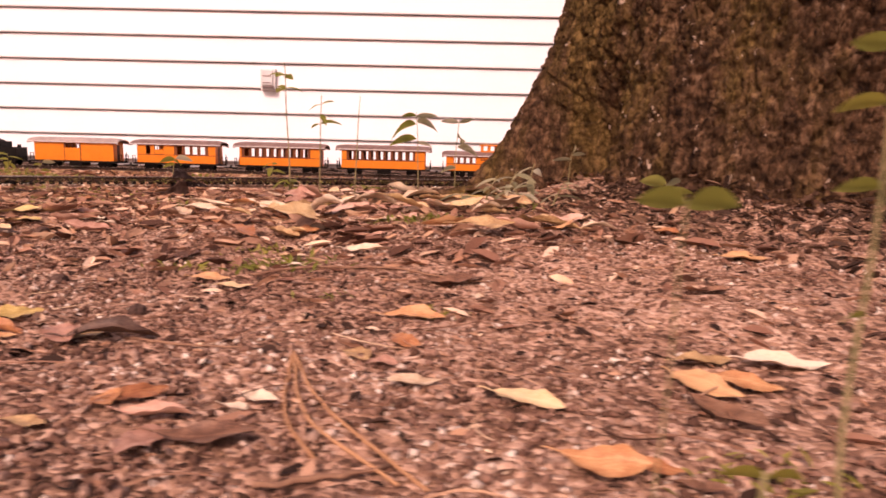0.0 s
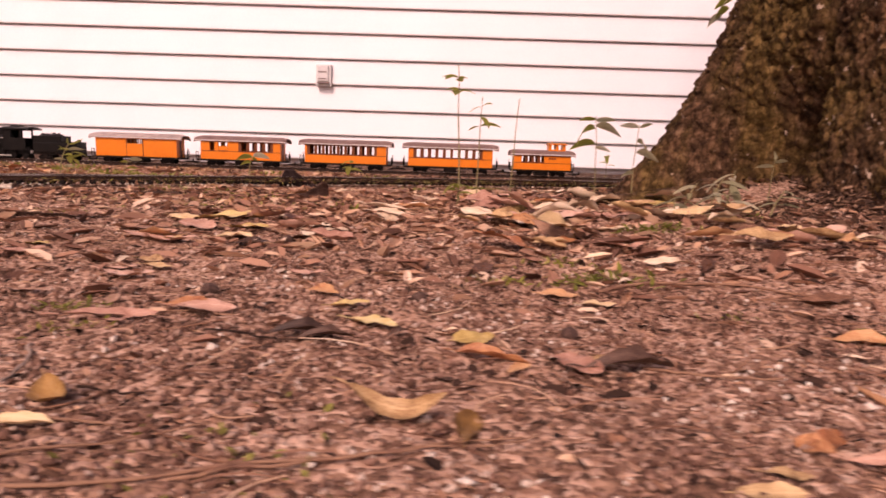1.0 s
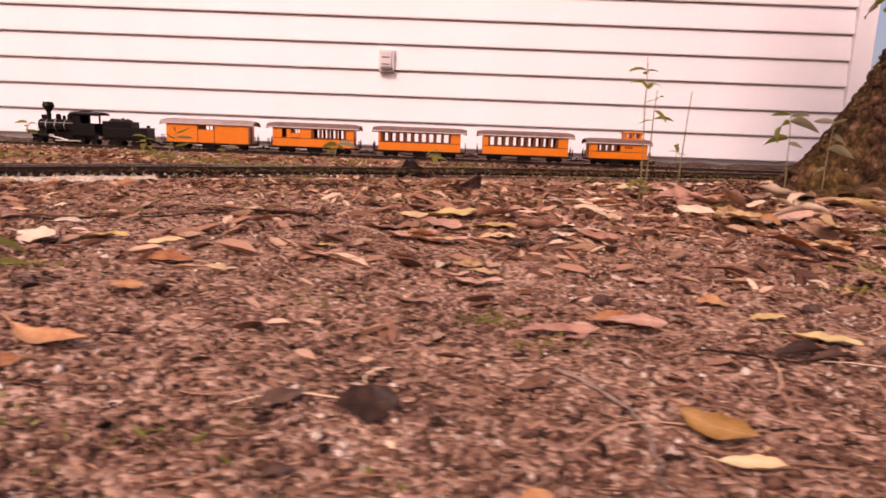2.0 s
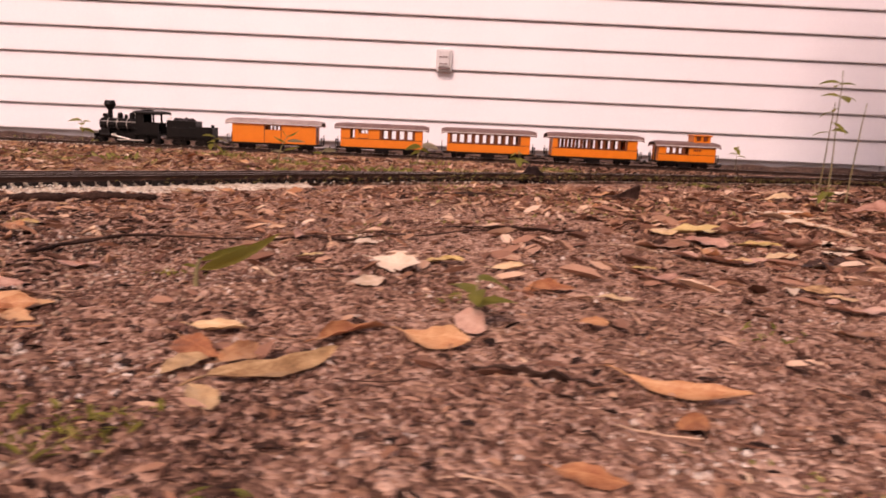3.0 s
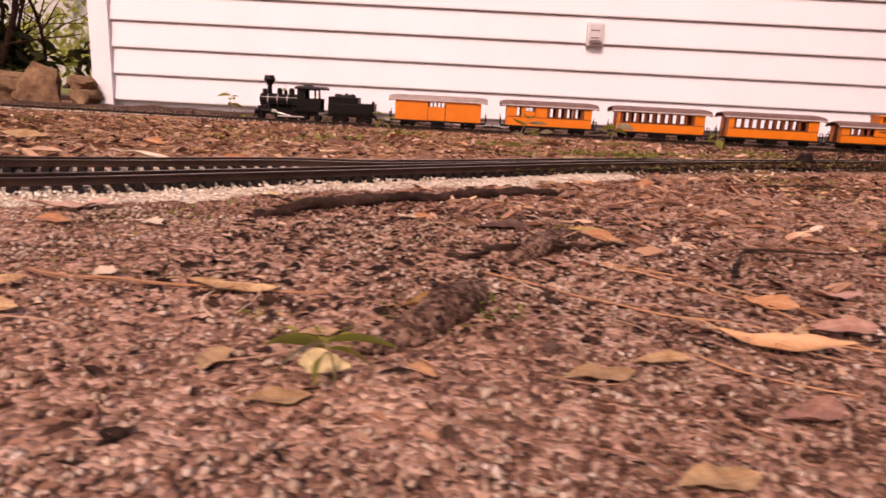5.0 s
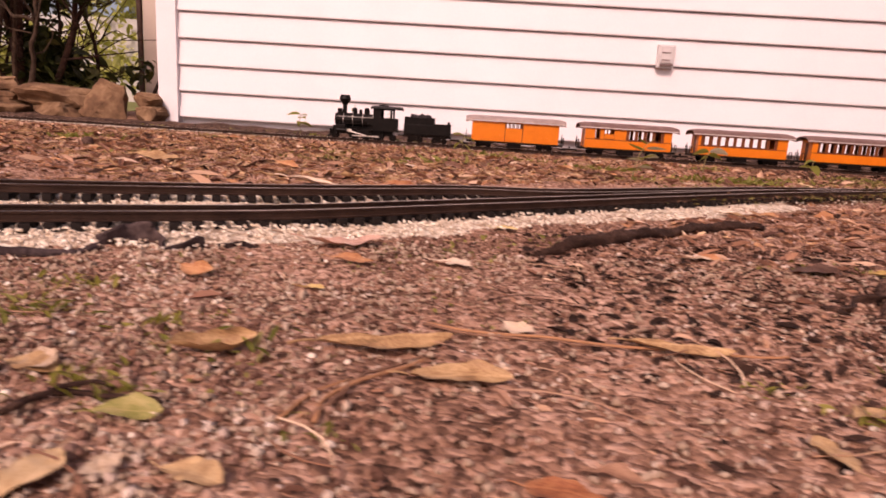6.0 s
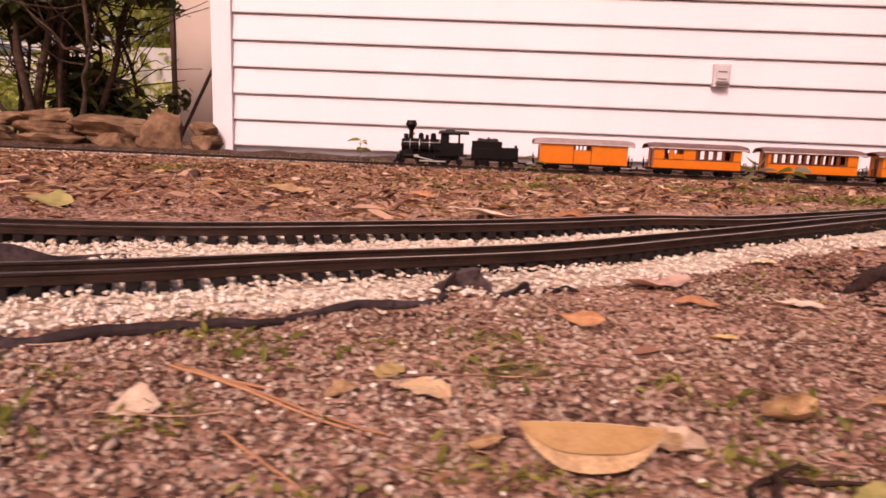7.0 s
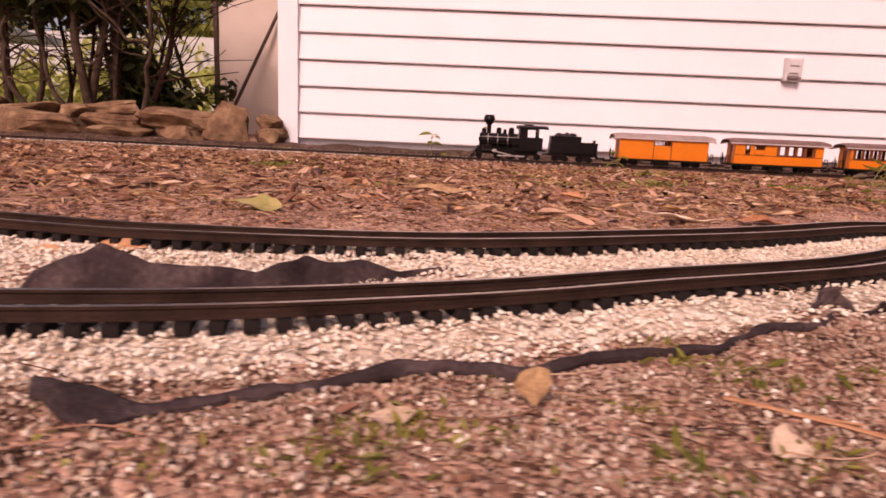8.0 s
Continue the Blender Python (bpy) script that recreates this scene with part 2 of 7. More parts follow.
def leaf_material(name, dark, mid, light, rough=0.5):
    """A dry leaf: tone by object, blotches and specks, a rib and side veins in relief and slightly paler."""
    m = bpy.data.materials.new(name)
    m.use_nodes = True
    nt = m.node_tree
    b = nt.nodes["Principled BSDF"]
    b.inputs["Roughness"].default_value, b.inputs["Specular IOR Level"].default_value = rough, 0.25
    co = nt.nodes.new("ShaderNodeTexCoord").outputs["Object"]
    info = nt.nodes.new("ShaderNodeObjectInfo")

    def math_node(op, a, c=None):
        n = nt.nodes.new("ShaderNodeMath")
        n.operation = op
        for i, v in enumerate((a, c)):
            if v is None:
                continue
            if isinstance(v, (int, float)):
                n.inputs[i].default_value = v
            else:
                nt.links.new(v, n.inputs[i])
        return n.outputs[0]

    shift = nt.nodes.new("ShaderNodeVectorMath")
    shift.operation = "ADD"
    nt.links.new(co, shift.inputs[0])
    nt.links.new(info.outputs["Random"], shift.inputs[1])
    blot, speck = nt.nodes.new("ShaderNodeTexNoise"), nt.nodes.new("ShaderNodeTexNoise")
    blot.inputs["Scale"].default_value, blot.inputs["Detail"].default_value = 5.0, 5.0
    speck.inputs["Scale"].default_value, speck.inputs["Detail"].default_value = 40.0, 3.0
    for n in (blot, speck):
        nt.links.new(shift.outputs[0], n.inputs["Vector"])
    xyz = nt.nodes.new("ShaderNodeSeparateXYZ")
    nt.links.new(co, xyz.inputs[0])
    side = math_node("ABSOLUTE", xyz.outputs["Y"])
    vein = math_node("SINE", math_node("MULTIPLY", math_node("SUBTRACT", xyz.outputs["X"], side), 75.0))
    vein = math_node("POWER", math_node("ABSOLUTE", vein), 6.0)
    rib = math_node("LESS_THAN", side, 0.012)
    tone = math_node("ADD", math_node("MULTIPLY", info.outputs["Random"], 0.42), math_node("MULTIPLY", blot.outputs["Fac"], 0.62))
    tone = math_node("ADD", tone, math_node("MULTIPLY", math_node("SUBTRACT", speck.outputs["Fac"], 0.5), 0.5))
    tone = math_node("ADD", tone, math_node("MULTIPLY", rib, 0.10))
    ramp = nt.nodes.new("ShaderNodeValToRGB")
    els = ramp.color_ramp.elements
    els.new(0.5)
    els.new(0.7)
    for e, (at, c) in zip(els, ((0.12, tuple(v * 0.45 for v in dark)), (0.30, dark), (0.52, mid), (0.80, light))):
        e.position, e.color = at, (*c, 1)
    nt.links.new(tone, ramp.inputs["Fac"])
    nt.links.new(ramp.outputs["Color"], b.inputs["Base Color"])
    bp = nt.nodes.new("ShaderNodeBump")
    bp.inputs["Strength"].default_value, bp.inputs["Distance"].default_value = 0.3, 0.0005
    nt.links.new(math_node("ADD", math_node("ADD", vein, speck.outputs["Fac"]), rib), bp.inputs["Height"])
    nt.links.new(bp.outputs["Normal"], b.inputs["Normal"])
    return m


LEAFMATS = {
    "t": leaf_material("tan_leaf", (0.31, 0.17, 0.075), (0.52, 0.33, 0.16), (0.67, 0.475, 0.27)),
    "o": leaf_material("orange_leaf", (0.29, 0.098, 0.040), (0.44, 0.195, 0.082), (0.58, 0.33, 0.16)),
    "p": leaf_material("pink_brown_leaf", (0.28, 0.125, 0.08), (0.43, 0.225, 0.155), (0.58, 0.36, 0.26)),
    "b": leaf_material("brown_leaf", (0.11, 0.048, 0.028), (0.24, 0.115, 0.066), (0.38, 0.21, 0.125)),
    "c": leaf_material("cream_leaf", (0.42, 0.28, 0.17), (0.60, 0.44, 0.30), (0.72, 0.57, 0.42)),
    "y": leaf_material("yellow_leaf", (0.38, 0.24, 0.07), (0.55, 0.38, 0.14), (0.68, 0.52, 0.26)),
    "d": leaf_material("dark_leaf", (0.03, 0.014, 0.009), (0.07, 0.034, 0.022), (0.14, 0.075, 0.05)),
    "n": leaf_material("golden_brown_leaf", (0.20, 0.095, 0.030), (0.32, 0.165, 0.05), (0.43, 0.245, 0.09)),
    "g": leaf_material("green_leaf", (0.12, 0.11, 0.025), (0.22, 0.205, 0.05), (0.40, 0.31, 0.12)),
}
STRAW = material("dry_grass", [(0.0, (0.24, 0.13, 0.06)), (0.5, (0.44, 0.265, 0.13)), (1.0, (0.62, 0.45, 0.27))], 50, 3, 0.75, 0.2, 6, source="island", mix=0.1)
LEAFBITS = material("leaf_bits", [(0.0, (0.06, 0.028, 0.019)), (0.30, (0.20, 0.090, 0.056)), (0.58, (0.36, 0.185, 0.116)), (0.82, (0.54, 0.34, 0.22)), (1.0, (0.74, 0.55, 0.40))], 50, 3, 0.65, 0.3, 6, source="island", mix=0.1)
WEED = material("weed_green", [(0.0, (0.12, 0.13, 0.022)), (0.6, (0.27, 0.27, 0.055)), (1.0, (0.50, 0.45, 0.18))], 40, 4, 0.45, 0.2, 6, source="island", mix=0.3)
STEM = material("weed_stem", [(0.3, (0.14, 0.14, 0.05)), (0.6, (0.26, 0.20, 0.10))], 60, 4, 0.6, 0.2, 6)
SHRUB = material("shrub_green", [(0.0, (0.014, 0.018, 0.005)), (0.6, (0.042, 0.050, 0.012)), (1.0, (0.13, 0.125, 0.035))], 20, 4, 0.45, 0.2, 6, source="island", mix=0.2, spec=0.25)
# far leaves: the sunlight across the yard is put into their pale colour
SUNLIT_FARLEAF = material("sunlit_far_foliage", [(0.0, (0.20, 0.22, 0.04)), (0.6, (0.45, 0.46, 0.11)), (1.0, (0.70, 0.68, 0.36))], 8, 4, 0.6, 0.0, 6, source="island", mix=0.3)

MOSS = material("moss", [(0.0, (0.08, 0.065, 0.014)), (0.6, (0.19, 0.16, 0.036)), (1.0, (0.36, 0.30, 0.11))], 40, 4, 0.7, 0.2, 6, source="island", mix=0.3)
SPRIG = material("yellow_green_sprig", [(0.0, (0.13, 0.12, 0.018)), (0.6, (0.31, 0.28, 0.055)), (1.0, (0.54, 0.46, 0.15))], 40, 4, 0.5, 0.2, 6, source="island", mix=0.3)
PALEWEED = material("pale_weed", [(0.0, (0.27, 0.25, 0.12)), (0.6, (0.46, 0.42, 0.26)), (1.0, (0.66, 0.60, 0.44))], 40, 4, 0.5, 0.2, 6, source="object", mix=0.3)
BRIGHTLEAF = material("bright_seedling_leaf", [(0.0, (0.34, 0.33, 0.07)), (0.6, (0.50, 0.48, 0.13)), (1.0, (0.66, 0.60, 0.26))], 40, 4, 0.5, 0.2, 6, source="object", mix=0.3)

def thin(mat, share):
    """Lets part of the light through a leaf."""
    nt = mat.node_tree
    b, out = nt.nodes["Principled BSDF"], nt.nodes["Material Output"]
    tl, mx = nt.nodes.new("ShaderNodeBsdfTranslucent"), nt.nodes.new("ShaderNodeMixShader")
    nt.links.new(b.inputs["Base Color"].links[0].from_socket, tl.inputs["Color"])
    mx.inputs["Fac"].default_value = share
    nt.links.new(b.outputs[0], mx.inputs[1])
    nt.links.new(tl.outputs[0], mx.inputs[2])
    nt.links.new(mx.outputs[0], out.inputs["Surface"])


thin(WEED, 0.6)
thin(PALEWEED, 0.6)
thin(SPRIG, 0.5)
thin(BRIGHTLEAF, 0.5)
thin(SHRUB, 0.3)
thin(SUNLIT_FARLEAF, 0.45)
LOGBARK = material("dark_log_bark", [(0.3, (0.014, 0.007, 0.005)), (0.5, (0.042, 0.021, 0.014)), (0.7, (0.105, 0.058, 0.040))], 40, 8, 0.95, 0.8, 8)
# a darker copy of the soil: the ridges' shade is put into its colour
SHADED_SOIL = granular("shaded_soil", [(0.24, (0.030, 0.015, 0.010)), (0.38, (0.080, 0.042, 0.028)), (0.52, (0.150, 0.082, 0.055)), (0.66, (0.27, 0.16, 0.11))], 0.0035, 9.0)
LIMB = material("grey_brown_limb", [(0.3, (0.028, 0.017, 0.011)), (0.5, (0.058, 0.036, 0.023)), (0.7, (0.11, 0.072, 0.048))], 30, 8, 0.95, 0.8, 8)
BLACK = material("black_engine_paint", [(0.3, (0.003, 0.0022, 0.002)), (0.65, (0.008, 0.006, 0.005))], 60, 5, 0.42, 0.1, 8, spec=0.12)
BRASS = material("dull_silver_metal", [(0.3, (0.42, 0.38, 0.34)), (0.65, (0.60, 0.55, 0.50))], 60, 5, 0.35, 0.1, 8, metal=0.8, spec=0.4)
COAL = material("coal", [(0.3, (0.012, 0.010, 0.010)), (0.65, (0.05, 0.04, 0.04))], 90, 5, 0.5, 0.8, 6)
ORANGE = material("orange_coach_paint", [(0.3, (0.60, 0.145, 0.004)), (0.65, (0.69, 0.18, 0.007))], 30, 5, 0.45, 0.05, 10, spec=0.3)
WINTRIM_AND_SHADE = material("dark_red_trim_and_shade", [(0.3, (0.12, 0.035, 0.015)), (0.65, (0.18, 0.055, 0.02))], 60, 5, 0.5, 0.1, 8)
ROOFGREY = material("grey_brown_roof", [(0.3, (0.20, 0.14, 0.12)), (0.65, (0.34, 0.26, 0.23))], 30, 6, 0.6, 0.15, 10, spec=0.4)
ROOFBROWN = material("brown_roof", [(0.3, (0.10, 0.052, 0.042)), (0.65, (0.19, 0.115, 0.098))], 30, 6, 0.6, 0.15, 10, spec=0.3)
PALEEDGE = material("pale_roof_edge", [(0.3, (0.36, 0.28, 0.25)), (0.65, (0.52, 0.44, 0.40))], 40, 6, 0.6, 0.1, 10)
UNDER = material("black_underframe", [(0.3, (0.006, 0.005, 0.004)), (0.65, (0.018, 0.013, 0.011))], 60, 5, 0.6, 0.2, 8, spec=0.05)
LETTER = material("pale_lettering", [(0.3, (0.72, 0.68, 0.55)), (0.65, (0.8, 0.76, 0.66))], 60, 5, 0.6, 0.0, 8)
OUTLET = material("grey_plastic", [(0.3, (0.52, 0.48, 0.46)), (0.65, (0.58, 0.55, 0.53))], 60, 5, 0.45, 0.05, 8, spec=0.4)
OUTLETDARK = material("dark_slot", [(0.3, (0.16, 0.11, 0.10)), (0.65, (0.22, 0.16, 0.15))], 60, 5, 0.6, 0.0, 8)
DARKPOLE = material("dark_pole", [(0.3, (0.05, 0.028, 0.02)), (0.65, (0.10, 0.06, 0.045))], 30, 5, 0.7, 0.2, 8)
FARWHITE = material("far_white_paint", [(0.3, (0.45, 0.435, 0.396)), (0.65, (0.562, 0.547, 0.504))], 5, 5, 0.7, 0.0, 8)
LAWN = material("far_lawn", [(0.3, (0.14, 0.16, 0.04)), (0.65, (0.30, 0.30, 0.12))], 2, 6, 0.9, 0.1, 20)

# ---- mesh helpers ----
rng = np.random.default_rng(7)


def part(name, bm, mat, parent=None, label=""):
    """Links a bmesh as one mesh object, under a thing or a part."""
    me = bpy.data.meshes.new(name)
    bm.to_mesh(me)
    bm.free()
    me.materials.append(mat)
    ob = new(name, me)
    if parent is not None:
        ob.parent = parent
    if label:
        ob["label"] = label
    return ob


def raw(name, verts, faces, mat, parent=None, smooth=False, label=""):
    me = bpy.data.meshes.new(name)
    me.from_pydata([tuple(v) for v in verts], [], [tuple(f) for f in faces])
    if smooth:
        me.polygons.foreach_set("use_smooth", [True] * len(me.polygons))
    me.materials.append(mat)
    me.update()
    ob = new(name, me)
    if parent is not None:
        ob.parent = parent
    if label:
        ob["label"] = label
    return ob


def stuffed(name, template, mats, mat, smooth=False):
    """Many copies of a small template joined into one mesh: verts (n,3), faces, matrices (k,4,4)."""
    tv, tf = template
    tv = np.asarray(tv, float)
    h = np.c_[tv, np.ones(len(tv))]
    allv = np.einsum("kij,nj->kni", np.asarray(mats), h)[..., :3].reshape(-1, 3)
    me = bpy.data.meshes.new(name)
    k = len(mats)
    sizes = np.array([len(f) for f in tf])
    flat = np.concatenate([np.asarray(f) for f in tf])
    loops = (flat[None, :] + (np.arange(k) * len(tv))[:, None]).ravel()
    me.vertices.add(len(allv))
    me.vertices.foreach_set("co", allv.ravel())
    me.loops.add(len(loops))
    me.loops.foreach_set("vertex_index", loops)
    tot = np.tile(sizes, k)
    me.polygons.add(len(tot))
    me.polygons.foreach_set("loop_start", np.r_[0, np.cumsum(tot)[:-1]])
    me.polygons.foreach_set("use_smooth", np.full(len(tot), smooth))
    me.update(calc_edges=True)
    me.validate()
    me.materials.append(mat)
    return new(name, me)


def frames_at(pos, yaw, tilt_x, tilt_y, scale):
    """Matrices from arrays: place, heading, two tilts (radians) and a scale (k,3)."""
    k = len(pos)
    cz, sz, cx, sx, cy, sy = np.cos(yaw), np.sin(yaw), np.cos(tilt_x), np.sin(tilt_x), np.cos(tilt_y), np.sin(tilt_y)
    o, i = np.zeros(k), np.ones(k)
    rz = np.stack([cz, -sz, o, sz, cz, o, o, o, i], -1).reshape(k, 3, 3)
    rx = np.stack([i, o, o, o, cx, -sx, o, sx, cx], -1).reshape(k, 3, 3)
    ry = np.stack([cy, o, sy, o, i, o, -sy, o, cy], -1).reshape(k, 3, 3)
    m = np.zeros((k, 4, 4))
    m[:, :3, :3] = (rz @ rx @ ry) * scale[:, None, :]
    m[:, :3, 3] = pos
    m[:, 3, 3] = 1
    return m


def box(bm, x0, x1, y0, y1, z0, z1, bevel=0.0):
    m = Matrix.LocRotScale(((x0 + x1) / 2, (y0 + y1) / 2, (z0 + z1) / 2), None, (abs(x1 - x0), abs(y1 - y0), abs(z1 - z0)))
    got = bmesh.ops.create_cube(bm, size=1, matrix=m)
    if bevel:
        edges = list({e for v in got["verts"] for e in v.link_edges})
        bmesh.ops.bevel(bm, geom=edges, offset=bevel, segments=2, affect="EDGES", profile=0.7)
    return bm


def boxed(*a, **k):
    return box(bmesh.new(), *a, **k)


def cyl(bm, a, b, r0, r1=None, seg=16):
    a, b = Vector(a), Vector(b)
    turn = (b - a).to_track_quat("Z", "Y").to_matrix().to_4x4()
    bmesh.ops.create_cone(bm, cap_ends=True, segments=seg, radius1=r0, radius2=r0 if r1 is None else r1, depth=(b - a).length, matrix=Matrix.Translation((a + b) / 2) @ turn)
    return bm


def tube(points, radii, sides=7, squash=1.0):
    """Verts and faces of a tapered tube along a line of points."""
    pts = np.asarray(points, float)
    k = len(pts)
    tan = np.gradient(pts, axis=0)
    tan /= np.linalg.norm(tan, axis=1)[:, None] + 1e-9
    side = np.cross(tan, (0.03, 0.05, 1.0))
    side /= np.linalg.norm(side, axis=1)[:, None] + 1e-9
    up = np.cross(side, tan)
    ang = np.arange(sides) * 2 * math.pi / sides
    rad = np.broadcast_to(np.asarray(radii, float), (k,))
    v = pts[:, None] + rad[:, None, None] * (np.cos(ang)[None, :, None] * side[:, None] + squash * np.sin(ang)[None, :, None] * up[:, None])
    v = v.reshape(-1, 3)
    f = [(i * sides + j, i * sides + (j + 1) % sides, (i + 1) * sides + (j + 1) % sides, (i + 1) * sides + j) for i in range(k - 1) for j in range(sides)]
    f += [tuple(range(sides))[::-1], tuple((k - 1) * sides + j for j in range(sides))]
    return v, f


def bent(a, b, sag, n=14, wobble=0.0, seed=0):
    """Points on a line from a to b, bowed by the vector sag, with a little wobble."""
    r = np.random.default_rng(seed)
    s = np.linspace(0, 1, n)[:, None]
    p = np.asarray(a) * (1 - s) + np.asarray(b) * s + np.asarray(sag) * (4 * s * (1 - s))
    w = r.normal(0, 1, p.shape)
    for _ in range(3):
        w[1:-1] = (w[:-2] + w[1:-1] + w[2:]) / 3 ** 0.75
    return p + w * wobble * np.minimum(1, 6 * s * (1 - s))


def fnoise(x, y, freq, seed=0.0):
    """Smooth value noise on arrays, about -1 to 1."""
    out = np.zeros_like(x, dtype=float)
    r = np.random.default_rng(int(seed) + 11)
    for k in range(7):
        a = r.uniform(0, 2 * math.pi)
        f = freq * r.uniform(0.6, 1.6)
        out += np.sin((x * math.cos(a) + y * math.sin(a)) * f + r.uniform(0, 6.28) + 1.3 * np.sin((x * math.sin(a) - y * math.cos(a)) * f * 0.7 + r.uniform(0, 6.28)))
    return out / 3.5


TREE = (1.778, -2.325)               # middle of the big trunk

# ---- tracks in plan ----
def smooth_line(pts, step=0.01):
    """A Catmull-Rom line through plan points at even steps."""
    p = np.asarray(pts, float)
    p = np.vstack([2 * p[0] - p[1], p, 2 * p[-1] - p[-2]])
    out = []
    for i in range(1, len(p) - 2):
        s = np.linspace(0, 1, 40, endpoint=False)[:, None]
        a, b, c, d = p[i - 1], p[i], p[i + 1], p[i + 2]
        out.append(0.5 * (2 * b + (c - a) * s + (2 * a - 5 * b + 4 * c - d) * s ** 2 + (3 * b - a - 3 * c + d) * s ** 3))
    out = np.vstack(out + [p[-2:-1]])
    run = np.r_[0, np.cumsum(np.linalg.norm(np.diff(out, axis=0), axis=1))]
    at = np.arange(0, run[-1], step)
    return np.c_[np.interp(at, run, out[:, 0]), np.interp(at, run, out[:, 1])]


NEAR_LINE = [(-3.2, -3.10), (-2.4, -3.06), (-1.86, -2.985), (-1.58, -2.90), (-1.37, -2.80), (-1.14, -2.69), (-0.945, -2.55), (-0.77, -2.42), (-0.55, -2.25), (-0.25, -2.03), (0.12, -1.80), (0.58, -1.56), (1.4, -1.28), (2.6, -1.05), (4.2, -0.95)]
FAR_LINE = [(-3.4, -2.45), (-2.6, -2.60), (-2.07, -2.685), (-1.88, -2.695), (-1.59, -2.66), (-1.29, -2.545), (-1.11, -2.46), (-0.93, -2.355), (-0.75, -2.30), (-0.52, -2.15), (-0.25, -1.975), (0.0, -1.86)]
GAUGE, RAIL_TOP = 0.042, 0.0235
near_line, far_line = smooth_line(NEAR_LINE), smooth_line(FAR_LINE)


def gap_to(line, x, y):
    """Distance from each place to a plan line (arrays)."""
    q = line[::4]
    return np.sqrt(((x[..., None] - q[:, 0]) ** 2 + (y[..., None] - q[:, 1]) ** 2).min(-1))


def ease(q):
    q = np.clip(q, 0, 1)
    return q * q * (3 - 2 * q)


def ground_z(x, y):
    """Height of the soil: a shallow hollow before the tree, the mound of its roots, lower ground beyond the tracks, small bumps."""
    x, y = np.asarray(x, float), np.asarray(y, float)
    z = 0.0015 * fnoise(x, y, 3.0, 1) + 0.0024 * fnoise(x, y, 11.0, 2) + 0.0020 * fnoise(x, y, 45.0, 3) - 0.002
    z = z - 0.019 * ease((x + 0.05) / 0.5) * ease((-2.55 - y) / 0.40)
    z = z + 0.010 * np.exp(-((x + 0.58) / 0.20) ** 2 - ((y + 2.78) / 0.15) ** 2)
    z = z - 0.012 * np.clip((y + 2.0) / 1.2, 0, 1)
    near_wall = np.exp(-((y + 0.12) / 0.14) ** 2) * (y < 0.2)
    z = z + 0.012 * near_wall
    band = np.exp(-((y + 0.54) / 0.10) ** 2)
    z = z * (1 - band) + band * (-0.0075)
    away = np.hypot(x - TREE[0], y - TREE[1])
    z = z + 0.037 * np.exp(-(away / 0.90) ** 4) + 0.05 * np.exp(-(away / 0.50) ** 6)
    return np.where(y > 0.3, -0.02, z)


# ---- ground: one sheet to the horizon ----
def ground():
    fine = 0.0098
    xs = np.r_[-400, -150, -60, -25, -12, -8, -6, np.arange(-5, -2.3, 0.05), np.arange(-2.3, 2.0, fine), np.arange(2.0, 5, 0.05), 6, 8, 12, 25, 60, 150, 400]
    ys = np.r_[-400, -150, -60, -25, -12, -8, -6, np.arange(-5, -3.6, 0.05), np.arange(-3.6, -1.5, fine), np.arange(-1.5, 0.2, 0.02), np.arange(0.2, 4, 0.2), 6, 9, 14, 25, 60, 150, 400]
    gx, gy = np.meshgrid(xs, ys)
    gz = ground_z(gx, gy)
    inner = (gx > -2.4) & (gx < 2.1) & (gy > -3.7) & (gy < -1.4)
    gz = gz + inner * rng.normal(0, 0.0011, gz.shape)
    for line in (near_line, far_line):
        d = np.full(gx.shape, 9.0)
        near = (np.abs(gx) < 5) & (gy > -3.7) & (gy < -0.7)
        d[near] = gap_to(line, gx[near], gy[near])
        w = np.exp(-(d / 0.055) ** 2)
        gz = gz * (1 - w) + w * -0.004
    gz = np.where((np.abs(gx) > 30) | (np.abs(gy) > 30), -0.05, gz)
    v = np.stack([gx, gy, gz], -1).reshape(-1, 3)
    ny, nx = gx.shape
    idx = np.arange(ny * nx).reshape(ny, nx)
    f = np.stack([idx[:-1, :-1], idx[:-1, 1:], idx[1:, 1:], idx[1:, :-1]], -1).reshape(-1, 4)
    me = bpy.data.meshes.new("ground")
    me.vertices.add(len(v)); me.vertices.foreach_set("co", v.ravel())
    me.loops.add(f.size); me.loops.foreach_set("vertex_index", f.ravel())
    me.polygons.add(len(f)); me.polygons.foreach_set("loop_start", np.arange(len(f)) * 4)
    me.polygons.foreach_set("use_smooth", np.full(len(f), True))
    me.update(calc_edges=True)
    me.materials.append(SOIL)
    return tagged(new("ground", me), "bare pinkish-brown soil strewn with grit and leaf litter", "ground", kind="structure")


ground()

# ---- the house ----
LIP, PITCH = 0.0380, 0.1368          # underside of the lowest board, exposure of one board
WALL_X0, WALL_X1, COURSES = -2.50, 2.53, 19


